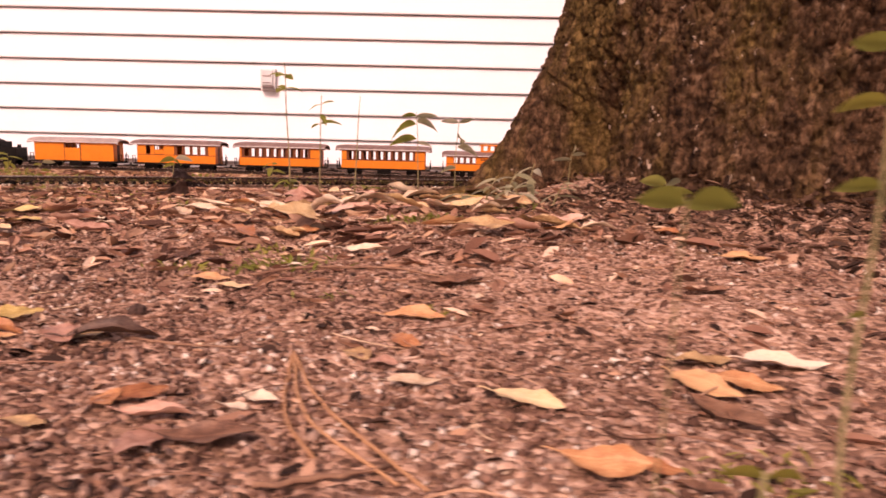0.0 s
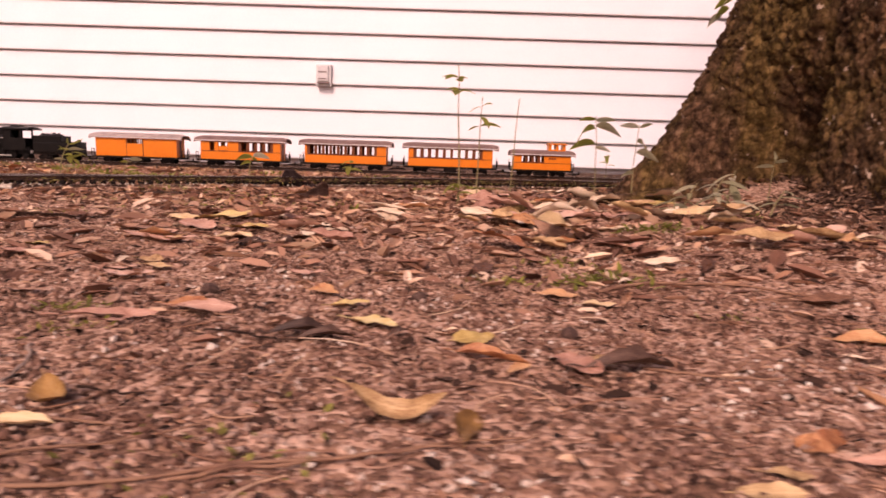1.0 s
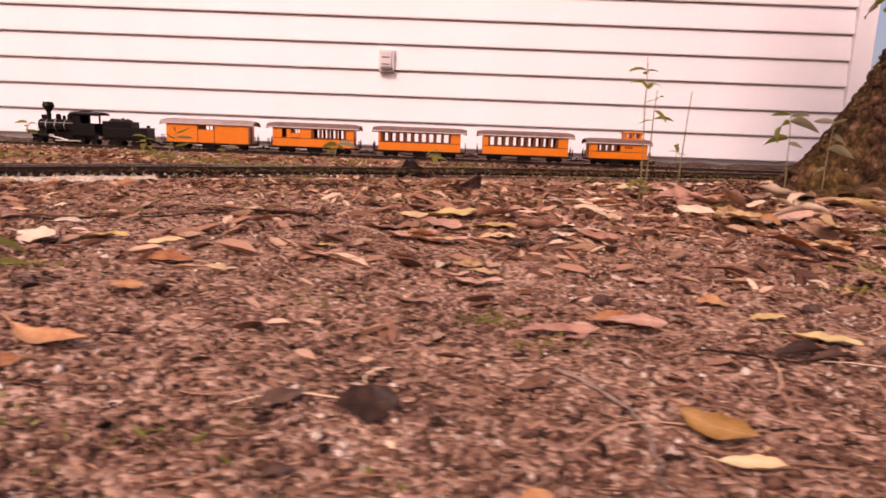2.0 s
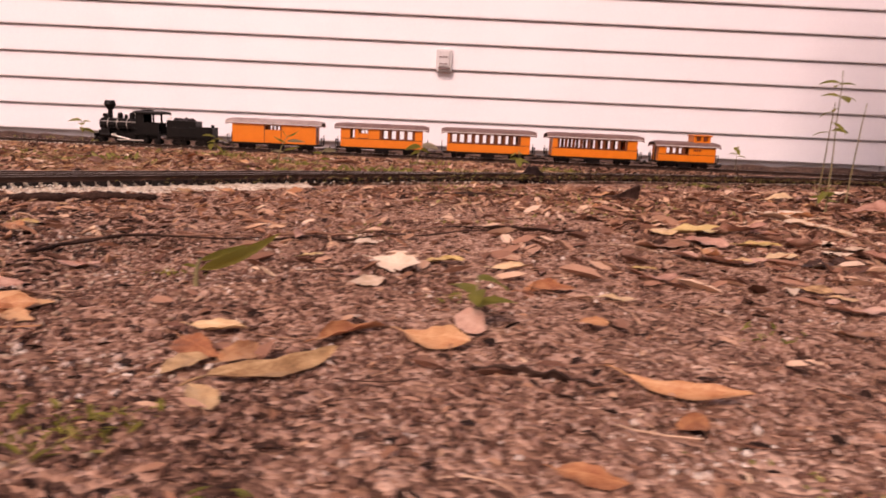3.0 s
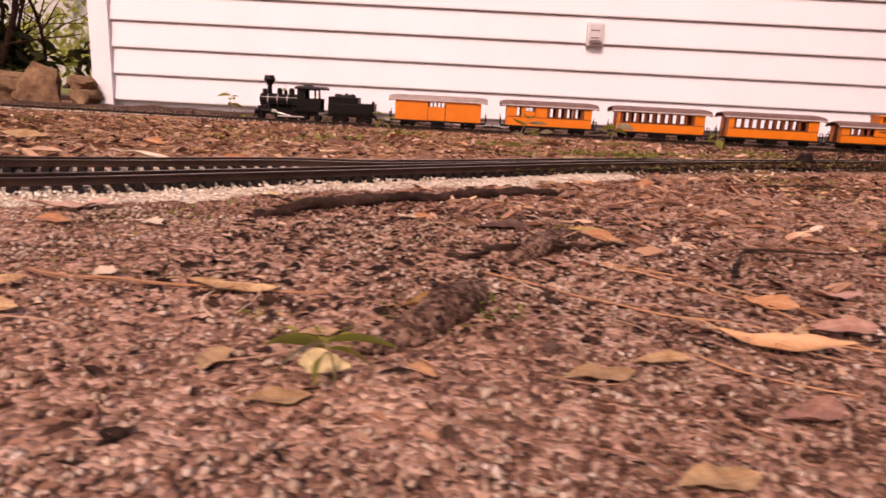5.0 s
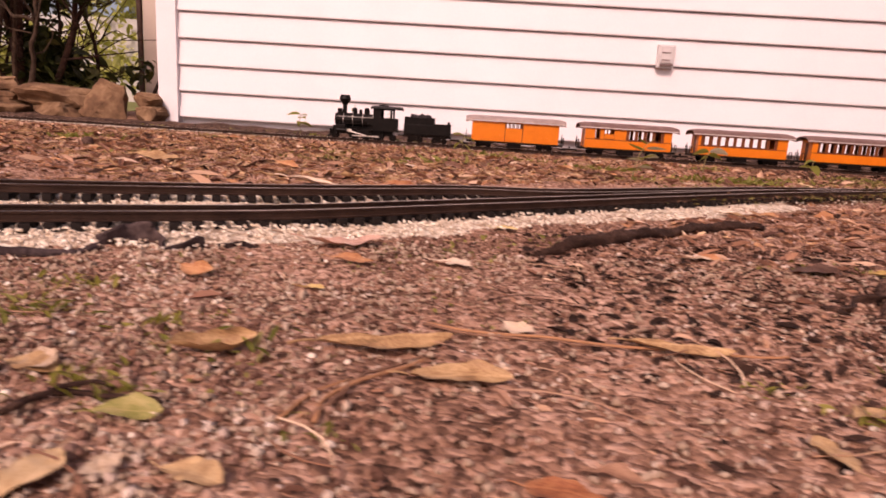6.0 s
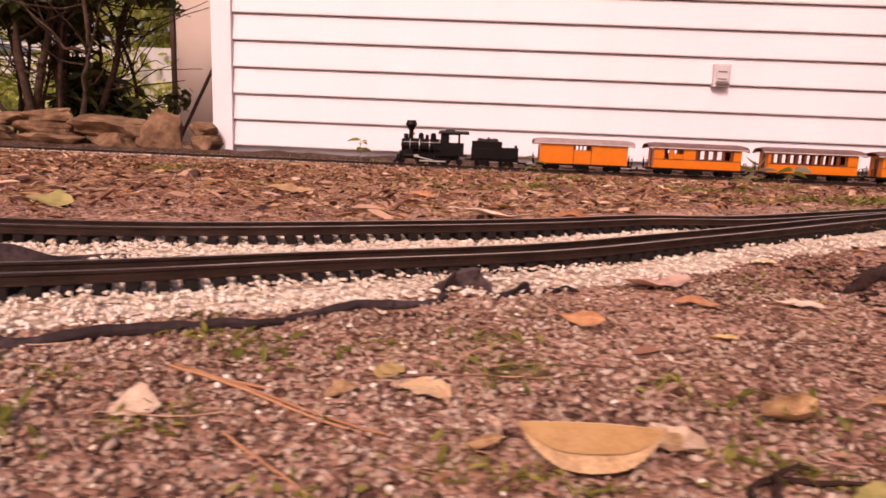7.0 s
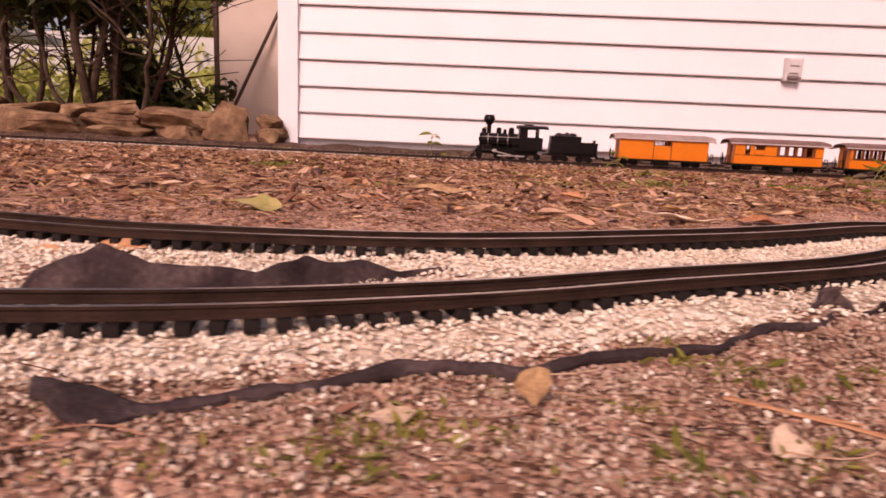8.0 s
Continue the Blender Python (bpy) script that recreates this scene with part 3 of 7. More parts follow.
def house():
    top = LIP + PITCH * COURSES
    wall = tagged(raw("wall_north", *slab(WALL_X0 - 0.10, WALL_X1 + 0.1, 0.035, 0.20, -0.15, top), SIDING), "white horizontal lap siding wall of the house", "wall", kind="structure")
    # one lap board: a wedge, its butt proud of the board below with a deep shadow slot under it
    prof = [(-0.004, 0.000), (0.034, 0.000), (0.034, 0.1325), (0.016, 0.1325), (0.010, 0.1260), (-0.006, 0.006)]
    n = len(prof)
    v = [(x, y, z) for x in (WALL_X0, WALL_X1) for y, z in prof]
    f = [tuple(range(n)), tuple(range(2 * n - 1, n - 1, -1))] + [(i, n + i, n + (i + 1) % n, (i + 1) % n) for i in range(n)]
    board = raw("siding_board", v, f, SIDING, wall)
    board.location.z = LIP
    for i in range(1, COURSES):
        b = new("siding_board", board.data)
        b.parent, b.location = wall, (0, 0, LIP + PITCH * i)
    for x0, x1 in ((WALL_X0 - 0.105, WALL_X0), (WALL_X1, WALL_X1 + 0.105)):
        tagged(part("corner_board", boxed(x0, x1, -0.022, 0.30, -0.06, top, bevel=0.004), TRIM), "white painted corner board of the house", "trim", kind="structure")
    tagged(raw("wall_west", *slab(WALL_X0 - 0.08, WALL_X0 + 0.05, 0.30, 5.0, -0.1, top), SIDING), "white side wall of the house", "wall", kind="structure")
    tagged(raw("wall_east", *slab(WALL_X1 - 0.05, WALL_X1 + 0.08, 0.30, 5.0, -0.1, top), SIDING), "white side wall of the house", "wall", kind="structure")
    tagged(raw("roof", *slab(WALL_X0 - 0.08, WALL_X1 + 0.08, 0.04, 5.0, top, top + 0.1), ROOFGREY), "plain flat cover over the house", "roof", kind="structure")


def slab(x0, x1, y0, y1, z0, z1):
    v = [(x, y, z) for x in (x0, x1) for y in (y0, y1) for z in (z0, z1)]
    return v, [(0, 1, 3, 2), (4, 6, 7, 5), (0, 4, 5, 1), (2, 3, 7, 6), (0, 2, 6, 4), (1, 5, 7, 3)]


house()


def wall_outlet():
    """Outdoor socket with a hinged cover, on the siding."""
    body = tagged(part("wall_outlet", boxed(0.0, 0.084, -0.030, 0.010, 0.436, 0.551, bevel=0.006), OUTLET), "grey plastic outdoor socket cover on the white siding", "outlet")
    part("cover", boxed(0.010, 0.070, -0.040, -0.029, 0.462, 0.543, bevel=0.005), OUTLET, body)
    part("slot", boxed(0.016, 0.060, -0.0425, -0.039, 0.508, 0.513), OUTLETDARK, body)
    part("slot", boxed(0.016, 0.060, -0.0425, -0.039, 0.472, 0.477), OUTLETDARK, body)
    part("lower_lip", boxed(0.012, 0.076, -0.046, -0.029, 0.448, 0.456, bevel=0.002), OUTLETDARK, body, "dark lower edge of the cover")


wall_outlet()

# ---- the tree ----


def trunk_radius(ang, z):
    """Radius by heading and height: a flared foot, a spur root to the west, a hollow between the spur and the front."""
    up = np.maximum(z, 0)
    flare = np.exp(-up / 0.33)
    turn = lambda deg: np.degrees(np.angle(np.exp(1j * (ang - math.radians(deg)))))
    lobe = 0.5 + 0.5 * np.cos(5 * ang + 0.9)
    spur = 0.31 * np.exp(-(turn(163) / 19) ** 2)
    front = 0.05 * np.exp(-(turn(240) / 26) ** 2)
    hollow = np.clip(turn(167) / 13, 0, 1) ** 0.8 * ease((196.5 - 167 - turn(167)) / 2.5) * np.exp(-(up / 0.175) ** 2)
    seam = 0.026 * np.exp(-(turn(194) / 2.0) ** 2) * np.exp(-(up / 0.55) ** 2)
    return 0.385 - 0.02 * np.minimum(z, 2) + flare * (0.025 + spur + front + 0.03 * lobe) - 0.36 * hollow - seam


def plates(u, v, seed):
    """Cracked-bark relief: 1 on the plates of an uneven grid, falling to 0 in the cracks between them."""
    def jitter(i, j, k):
        h = np.sin(i * 127.1 + j * 311.7 + k * 74.7 + seed * 19.3) * 43758.5453
        return h - np.floor(h)

    f1, f2 = np.full(u.shape, 9.0), np.full(u.shape, 9.0)
    high = np.zeros(u.shape)
    ci, cj = np.floor(u), np.floor(v)
    for di in (-1, 0, 1):
        for dj in (-1, 0, 1):
            i, j = ci + di, cj + dj
            d = np.hypot(i + jitter(i, j, 1) - u, j + jitter(i, j, 2) - v)
            near = d < f1
            f2 = np.where(near, f1, np.minimum(f2, d))
            high = np.where(near, jitter(i, j, 3), high)
            f1 = np.where(near, d, f1)
    edge = np.clip((f2 - f1) / 0.28, 0, 1)
    return edge * edge * (3 - 2 * edge) * (0.55 + 0.45 * high)


def tree():
    ang = np.radians(np.r_[np.linspace(120, 320, 540, endpoint=False), np.linspace(320, 480, 60, endpoint=False)])
    na = len(ang)
    zz = np.r_[np.linspace(-0.06, 0.72, 225), np.linspace(0.74, 2.6, 24)]
    a, z = np.meshgrid(ang, zz)
    r = trunk_radius(a, z)
    u = a * 0.5
    wob = 0.012 * fnoise(u, z, 14, 20)
    crack = plates((u + wob) / 0.019, (z + 0.03 * fnoise(u, z, 9, 26)) / 0.060, 3)
    fine = plates((u - wob) / 0.0085, (z + 0.01 * fnoise(u, z, 30, 27)) / 0.017, 4)
    r = r + 0.009 * crack + 0.0075 * fine + 0.013 * fnoise(u, z, 7, 23) + 0.004 * fnoise(u, z, 34, 22) + 0.004 * fnoise(u, z, 90, 28) + 0.002 * fnoise(u, z, 210, 25) + rng.normal(0, 0.0012, r.shape) - 0.014
    v = np.stack([TREE[0] + r * np.cos(a), TREE[1] + r * np.sin(a), z], -1).reshape(-1, 3)
    idx = np.arange(na * len(zz)).reshape(len(zz), na)
    nxt = np.roll(idx, -1, axis=1)
    f = np.stack([idx[:-1], nxt[:-1], nxt[1:], idx[1:]], -1).reshape(-1, 4)
    root = tagged(new("tree"), "large old tree trunk with rough brown bark and mossy flared roots", "tree")
    root.location = (*TREE, 0)
    v = v - np.array([*TREE, 0])
    raw("trunk", v, f, BARK, root, smooth=True)
    n = len(zz) * na
    top = [tuple(v[n - na + i]) for i in range(na)]
    raw("trunk_top", top, [tuple(range(na))], BARK, root)
    return root


tree()

# ---- tracks ----
def track(line, name, label, z0=0.0, tie_step=0.0222, tie_len=0.061, keep=None):
    """Two rails with heads, on a row of ties; each tie is a piece of its own near the camera."""
    tr = tagged(new(name), label, "railway track")
    d = np.gradient(line, axis=0)
    d /= np.linalg.norm(d, axis=1)[:, None]
    nrm = np.c_[-d[:, 1], d[:, 0]]
    prof = [(-0.0045, 0.0), (0.0045, 0.0), (0.0045, 0.0012), (0.0013, 0.0022), (0.0013, 0.0072), (0.0026, 0.0080), (0.0026, 0.0102), (-0.0026, 0.0102), (-0.0026, 0.0080), (-0.0013, 0.0072), (-0.0013, 0.0022), (-0.0045, 0.0012)]
    zb = z0 + RAIL_TOP - 0.0102
    for side in (-1, 1):
        mid = line + nrm * side * GAUGE / 2
        n = len(prof)
        v = np.concatenate([np.c_[mid + nrm * u, np.full(len(mid), zb + w)][:, None] for u, w in prof], 1).reshape(-1, 3)
        f = [(i * n + j, (i + 1) * n + j, (i + 1) * n + (j + 1) % n, i * n + (j + 1) % n) for i in range(len(mid) - 1) for j in range(n)]
        rail = raw("rail", v, f, RAIL, tr)
        head = np.concatenate([np.c_[mid + nrm * u, np.full(len(mid), zb + w)][:, None] for u, w in ((-0.0021, 0.0104), (0.0021, 0.0104), (0.0021, 0.0098), (-0.0021, 0.0098))], 1).reshape(-1, 3)
        f = [(i * 4 + j, (i + 1) * 4 + j, (i + 1) * 4 + (j + 1) % 4, i * 4 + (j + 1) % 4) for i in range(len(mid) - 1) for j in range(4)]
        raw("railhead", head, f, RAILTOP, rail, label="worn shiny top of the rail")
    bm = boxed(-tie_len / 2, tie_len / 2, -0.0056, 0.0056, -0.0100, -0.0005, bevel=0.0015)
    me = bpy.data.meshes.new("tie")
    bm.to_mesh(me)
    bm.free()
    me.materials.append(TIE)
    run = np.r_[0, np.cumsum(np.linalg.norm(np.diff(line, axis=0), axis=1))]
    rest = []
    for at in np.arange(0.03, run[-1] - 0.03, tie_step):
        i = int(np.searchsorted(run, at))
        m = Matrix.Translation((np.interp(at, run, line[:, 0]), np.interp(at, run, line[:, 1]), zb)) @ Matrix.Rotation(math.atan2(nrm[i, 1], nrm[i, 0]) + random.uniform(-0.03, 0.03), 4, "Z")
        if keep is None or keep[0] < line[i, 0] < keep[1]:
            t = new("tie", me)
            t.parent, t.matrix_basis = tr, m
        else:
            rest.append(np.array(m))
    if rest:
        tv = np.array([v.co[:] for v in me.vertices])
        tf = [tuple(p.vertices) for p in me.polygons]
        o = stuffed("tie", (tv, tf), rest, TIE)
        o.parent, o["kind"] = tr, "stuff"
    return tr


track(near_line, "track", "black model railway track on white gravel, weathered rails", keep=(-2.2, 0.6))
track(far_line, "track", "curved model railway track branching off, black ties", keep=(-2.2, 0.1))
TRAIN_Y, TRAIN_RAIL = -0.54, 0.006
wall_line = np.c_[np.arange(-6.0, 4.0, 0.01), np.full(1000, TRAIN_Y)]
track(wall_line, "track", "model railway track along the foot of the house wall", z0=TRAIN_RAIL - RAIL_TOP, keep=(-4.5, -0.5))


def soil_strip(name, label, y0, y1, height, seed):
    """A long uneven strip of dark soil on the ground beside the wall: height gives its rise by place."""
    xs, ys = np.arange(-4.9, 3.3, 0.018), np.linspace(y0, y1, 16)
    gx, gy = np.meshgrid(xs, ys)
    edge = np.sin(np.pi * np.clip((gy - y0) / (y1 - y0), 0, 1)) ** 0.6
    gz = ground_z(gx, gy) - 0.004 + edge * height(gx, gy) + 0.0015 * fnoise(gx, gy, 90, seed)
    n = len(xs)
    f = [(a * n + i, a * n + i + 1, (a + 1) * n + i + 1, (a + 1) * n + i) for a in range(len(ys) - 1) for i in range(n - 1)]
    return tagged(raw(name, np.stack([gx, gy, gz], -1).reshape(-1, 3), f, DARKSOIL, smooth=True), label, "soil", kind="structure")


soil_strip("ground_wall_foot", "dark uneven soil banked against the foot of the wall", -0.34, 0.06, lambda x, y: 0.022 + 0.009 * fnoise(x, y, 5, 81) + 0.005 * fnoise(x, y, 21, 82), 83)
soil_strip("ground_trackbed", "dark cindery bed under the track by the wall", -0.64, -0.44, lambda x, y: 0.0055 + 0.0008 * fnoise(x, y, 30, 84), 85)


# ---- the train, standing ----
def wheel_mesh(r, w):
    bm = bmesh.new()
    cyl(bm, (0, -w / 2, 0), (0, w / 2, 0), r, seg=20)
    cyl(bm, (0, w / 2, 0), (0, w / 2 + 0.0015, 0), r * 1.12, seg=20)
    cyl(bm, (0, -w / 2 - 0.001, 0), (0, -w / 2, 0), r * 0.4, seg=12)
    return bm


def truck(parent, x):
    """A four-wheel bogie under a car."""
    z = TRAIN_RAIL
    bm = box(boxed(x - 0.034, x + 0.034, -0.030, -0.026, z + 0.008, z + 0.016, bevel=0.001), x - 0.034, x + 0.034, 0.026, 0.030, z + 0.008, z + 0.016, bevel=0.001)
    fr = part("bogie", box(bm, x - 0.010, x + 0.010, -0.031, 0.031, z + 0.006, z + 0.024, bevel=0.001), UNDER, parent)
    for dx in (-0.022, 0.022):
        for s in (-1, 1):
            w = part("wheel", wheel_mesh(0.0115, 0.005), UNDER, fr)
            w.matrix_basis = Matrix.Translation((x + dx, s * 0.0225, z + 0.0115)) @ Matrix.Rotation(0 if s < 0 else math.pi, 4, "Z")
    return fr


def arched_roof(x0, x1, half, z0, rise, thick=0.004, end_drop=0.006):
    """A roof arched across the car, its ends bending down a little."""
    nx, na = 24, 14
    v, f = [], []
    for k in (0, 1):
        for i in range(nx + 1):
            s = i / nx
            x = x0 + (x1 - x0) * s
            drop = end_drop * (max(0, abs(2 * s - 1) - 0.82) / 0.18) ** 2
            for j in range(na + 1):
                a = math.pi * j / na
                y = -half * math.cos(a)
                v.append((x, y, z0 + rise * math.sin(a) ** 0.8 - drop - k * thick))
    w = na + 1
    lay = (nx + 1) * w
    for i in range(nx):
        for j in range(na):
            q = (i * w + j, (i + 1) * w + j, (i + 1) * w + j + 1, i * w + j + 1)
            f.append(q)
            f.append(tuple(lay + c for c in q[::-1]))
        for j in (0, na):
            f.append((i * w + j, i * w + j + lay, (i + 1) * w + j + lay, (i + 1) * w + j))
    for i in (0, nx):
        for j in range(na):
            f.append((i * w + j, i * w + j + 1, i * w + j + 1 + lay, i * w + j + lay))
    return v, f


def car(x0, x1, windows, label, name, door=None, roof_hang=0.028, cupola=None, levels=(0.073, 0.117, 0.126), roofing=None, band=None, half_glazed=()):
    """A wooden passenger car: panelled sides with open windows, roof, end platforms, bogies. windows: spans along the side."""
    root = tagged(new(name), label, "train car", group="cars of the train")
    root.location = (0, TRAIN_Y, 0)
    half, zb, (zs, zt, zr) = 0.045, 0.036, levels
    b0, b1 = x0 + roof_hang, x1 - roof_hang
    for s in (-1, 1):
        y0, y1 = sorted((s * half, s * (half - 0.004)))
        lower = part("lower_side", boxed(b0, b1, y0, y1, zb, zs), ORANGE, root)
        n = max(2, int((b1 - b0) / 0.012))
        first = part("batten", boxed(-0.0009, 0.0009, s * half - 0.0006, s * half + 0.0006, zb + 0.004, zs - 0.004), ORANGE, lower)
        first.location.x = b0 + (b1 - b0) / n
        for i in range(2, n):
            batten = new("batten", first.data)
            batten.parent = lower
            batten.location.x = b0 + (b1 - b0) * i / n
        if not door:
            part("belt_rail", boxed(b0, b1, s * half - 0.001, s * half + 0.0012, zs - 0.0015, zs + 0.0015), WINTRIM_AND_SHADE, root)
        # above several windows the roof's shadow is put into the board's dark red
        part("letter_board", boxed(b0, b1, y0, y1, zt, zr), WINTRIM_AND_SHADE if len(windows) > 1 else ORANGE, root)
        edges = [b0] + [e for w in windows for e in w] + [b1]
        for a, b in zip(edges[0::2], edges[1::2]):
            cuts = sorted({a, b} | {e for e in band or () if a < e < b})
            for c, d in zip(cuts, cuts[1:]):
                dark = band[0] <= (c + d) / 2 <= band[1] if band else d - c < 0.0225
                part("window_post" if dark else "side_panel", boxed(c, d, y0, y1, zs, zt), WINTRIM_AND_SHADE if dark else ORANGE, root)
        for a, b in windows:
            fr = box(box(boxed(a, a + 0.0012, y0, y1, zs, zt), b - 0.0012, b, y0, y1, zs, zt), a, b, y0, y1, zt - 0.003, zt)
            fr = box(fr, a, b, y0, y1, zs + 0.001, zs + 0.004)
            part("window_frame", fr, WINTRIM_AND_SHADE, root)
            if (a, b) in half_glazed:
                zm = zs + 0.55 * (zt - zs)
                part("door_panel", boxed(a + 0.0014, b - 0.0014, y0, y1, zs + 0.004, zm), ORANGE, root)
                for x in (a + (b - a) / 3, a + 2 * (b - a) / 3):
                    part("glazing_bar", boxed(x - 0.0012, x + 0.0012, y0 + 0.0004, y1 - 0.0004, zm, zt - 0.003), WINTRIM_AND_SHADE, root)
        if door:
            leaf = part("sliding_door", boxed(door[0], door[1], s * half - 0.002, s * half + 0.002, zb + 0.003, 0.095, bevel=0.001), ORANGE, root)
            for i in range(5):
                x = door[0] + (door[1] - door[0] - 0.004) * i / 4
                part("glazing_bar", boxed(x, x + 0.004, s * half - 0.0018, s * half + 0.0018, 0.095, zt - 0.004), WINTRIM_AND_SHADE, leaf)
            for x in (door[0] - 0.003, door[1]):
                part("door_post", boxed(x, x + 0.003, s * half - 0.0025, s * half + 0.0025, zb, zt), WINTRIM_AND_SHADE, root)
    for x in (b0, b1 - 0.004):
        part("end_wall", box(box(boxed(x, x + 0.004, -half + 0.004, -0.014, zb, zr), x, x + 0.004, 0.014, half - 0.004, zb, zr), x, x + 0.004, -0.014, 0.014, 0.112, zr), ORANGE, root)
        part("end_door", boxed(x + 0.001, x + 0.003, -0.0137, 0.0137, zb, 0.1117), WINTRIM_AND_SHADE, root)
    part("floor", boxed(x0 + 0.006, x1 - 0.006, -half + 0.001, half - 0.001, zb - 0.009, zb - 0.0005), UNDER, root)
    part("bench_row", box(boxed(b0 + 0.05, b1 - 0.05, -0.036, -0.030, zb, 0.066, bevel=0.002), b0 + 0.05, b1 - 0.05, 0.030, 0.036, zb, 0.066, bevel=0.002), WINTRIM_AND_SHADE, root)
    raw("roof", *arched_roof(x0, x1, half + 0.009, zr - 0.002, 0.021), roofing or ROOFBROWN, root, smooth=True)
    for s in (-1, 1):
        part("roof_edge", boxed(x0 + 0.002, x1 - 0.002, *sorted((s * (half + 0.0075), s * (half + 0.0095))), zr - 0.006, zr - 0.001), PALEEDGE, root, "pale worn edge of the roof")
    for xa, xb in ((x0 + 0.004, b0 - 0.004), (b1 + 0.004, x1 - 0.004)):
        xo = xa if xb < (x0 + x1) / 2 else xb
        for y in (-1, 1):
            bm = cyl(cyl(bmesh.new(), (xo, y * 0.041, zb), (xo, y * 0.041, 0.068), 0.0016, seg=6), (xo, y * 0.017, zb), (xo, y * 0.017, 0.068), 0.0016, seg=6)
            cyl(bm, (xo, y * 0.042, 0.067), (xo, y * 0.016, 0.067), 0.0016, seg=6)
            cyl(bm, (xo, y * 0.042, 0.052), (xo, y * 0.016, 0.052), 0.0012, seg=6)
            part("platform_railing", bm, UNDER, root)
        part("brake_staff", cyl(bmesh.new(), (xo, 0.026, zb), (xo, 0.026, 0.080), 0.0016, seg=6), UNDER, root)
        out = -1 if xo == xa else 1
        part("coupler", box(boxed(*sorted((xo, xo + out * 0.036)), -0.006, 0.006, 0.016, 0.023, bevel=0.001), *sorted((xo + out * 0.030, xo + out * 0.036)), -0.006, 0.006, 0.016, 0.032, bevel=0.001), UNDER, root)
        for y in (-1, 1):
            part("step", boxed(xo - 0.010, xo + 0.010, *sorted((y * (half + 0.001), y * (half - 0.008))), 0.014, 0.018), UNDER, root)
    for s in (-1, 1):
        part("truss_rod", cyl(cyl(bmesh.new(), (b0 + 0.07, s * 0.03, zb - 0.004), (b0 + 0.12, s * 0.03, 0.013), 0.0012, seg=6), (b0 + 0.12, s * 0.03, 0.013), (b1 - 0.12, s * 0.03, 0.013), 0.0012, seg=6), UNDER, root)
    part("battery_box", boxed((b0 + b1) / 2 - 0.03, (b0 + b1) / 2 + 0.03, -0.036, 0.036, 0.009, zb - 0.006, bevel=0.001), UNDER, root)
    truck(root, b0 + 0.055)
    truck(root, b1 - 0.055)
    if cupola:
        c0, c1 = cupola
        cb = part("cupola", box(box(boxed(c0, c0 + 0.012, -0.034, 0.034, zr, zr + 0.048), c1 - 0.012, c1, -0.034, 0.034, zr, zr + 0.048), c0 + 0.012, c1 - 0.012, -0.034, 0.034, zr, zr + 0.022), ORANGE, root)
        part("cupola_post", boxed((c0 + c1) / 2 - 0.006, (c0 + c1) / 2 + 0.006, -0.0335, 0.0335, zr + 0.022, zr + 0.048), ORANGE, cb)
        raw("cupola_roof", *arched_roof(c0 - 0.005, c1 + 0.005, 0.040, zr + 0.047, 0.005, 0.003, 0.001), ORANGE, cb, smooth=True)
    return root


def spread(a, b, n, width):
    step = (b - a) / n
    return [(a + step * (i + 0.5) - width / 2, a + step * (i + 0.5) + width / 2) for i in range(n)]


def bars(parent, x0, n, w, z, h=0.006, mat=LETTER):
    """Unreadable lettering as small bars."""
    for s in (-1, 1):
        bm = bmesh.new()
        for i in range(n):
            box(bm, x0 + i * w * 1.25, x0 + i * w * 1.25 + w, s * 0.045 - 0.0008, s * 0.045 + 0.0008, z, z + h)
        part("lettering", bm, mat, parent, "pale lettering" if mat is LETTER else "dark lettering")


baggage = car(-0.945, -0.507, [(-0.769, -0.695)], "orange wooden baggage car, sliding side door, pale grey roof", "baggage_car", door=(-0.769, -0.695), roofing=ROOFGREY)
combine = car(-0.449, -0.017, [(-0.378, -0.356), (-0.338, -0.294)] + spread(-0.236, -0.086, 4, 0.027), "orange passenger and baggage car with dark-framed windows", "combine_car", band=(-0.243, -0.079), half_glazed=((-0.338, -0.294),))
coach = car(0.042, 0.480, spread(0.086, 0.402, 9, 0.0245), "orange passenger coach with nine narrow dark-framed windows", "coach", band=(0.080, 0.408))
coach2 = car(0.528, 0.978, spread(0.583, 0.899, 9, 0.0245), "orange passenger coach with open dark-framed windows", "coach", band=(0.579, 0.904))
caboose = car(1.030, 1.336, spread(1.080, 1.196, 4, 0.019), "short orange caboose with a raised cupola and low roof", "caboose", cupola=(1.212, 1.290), roof_hang=0.020, levels=(0.067, 0.099, 0.109))
for c, x, n in ((baggage, -0.762, 4), (combine, -0.325, 4), (coach, 0.24, 6), (coach2, 0.73, 6)):
    bars(c, x, n, 0.006, 0.1185, 0.005)
bars(caboose, 1.212, 3, 0.010, 0.084, 0.008, WINTRIM_AND_SHADE)


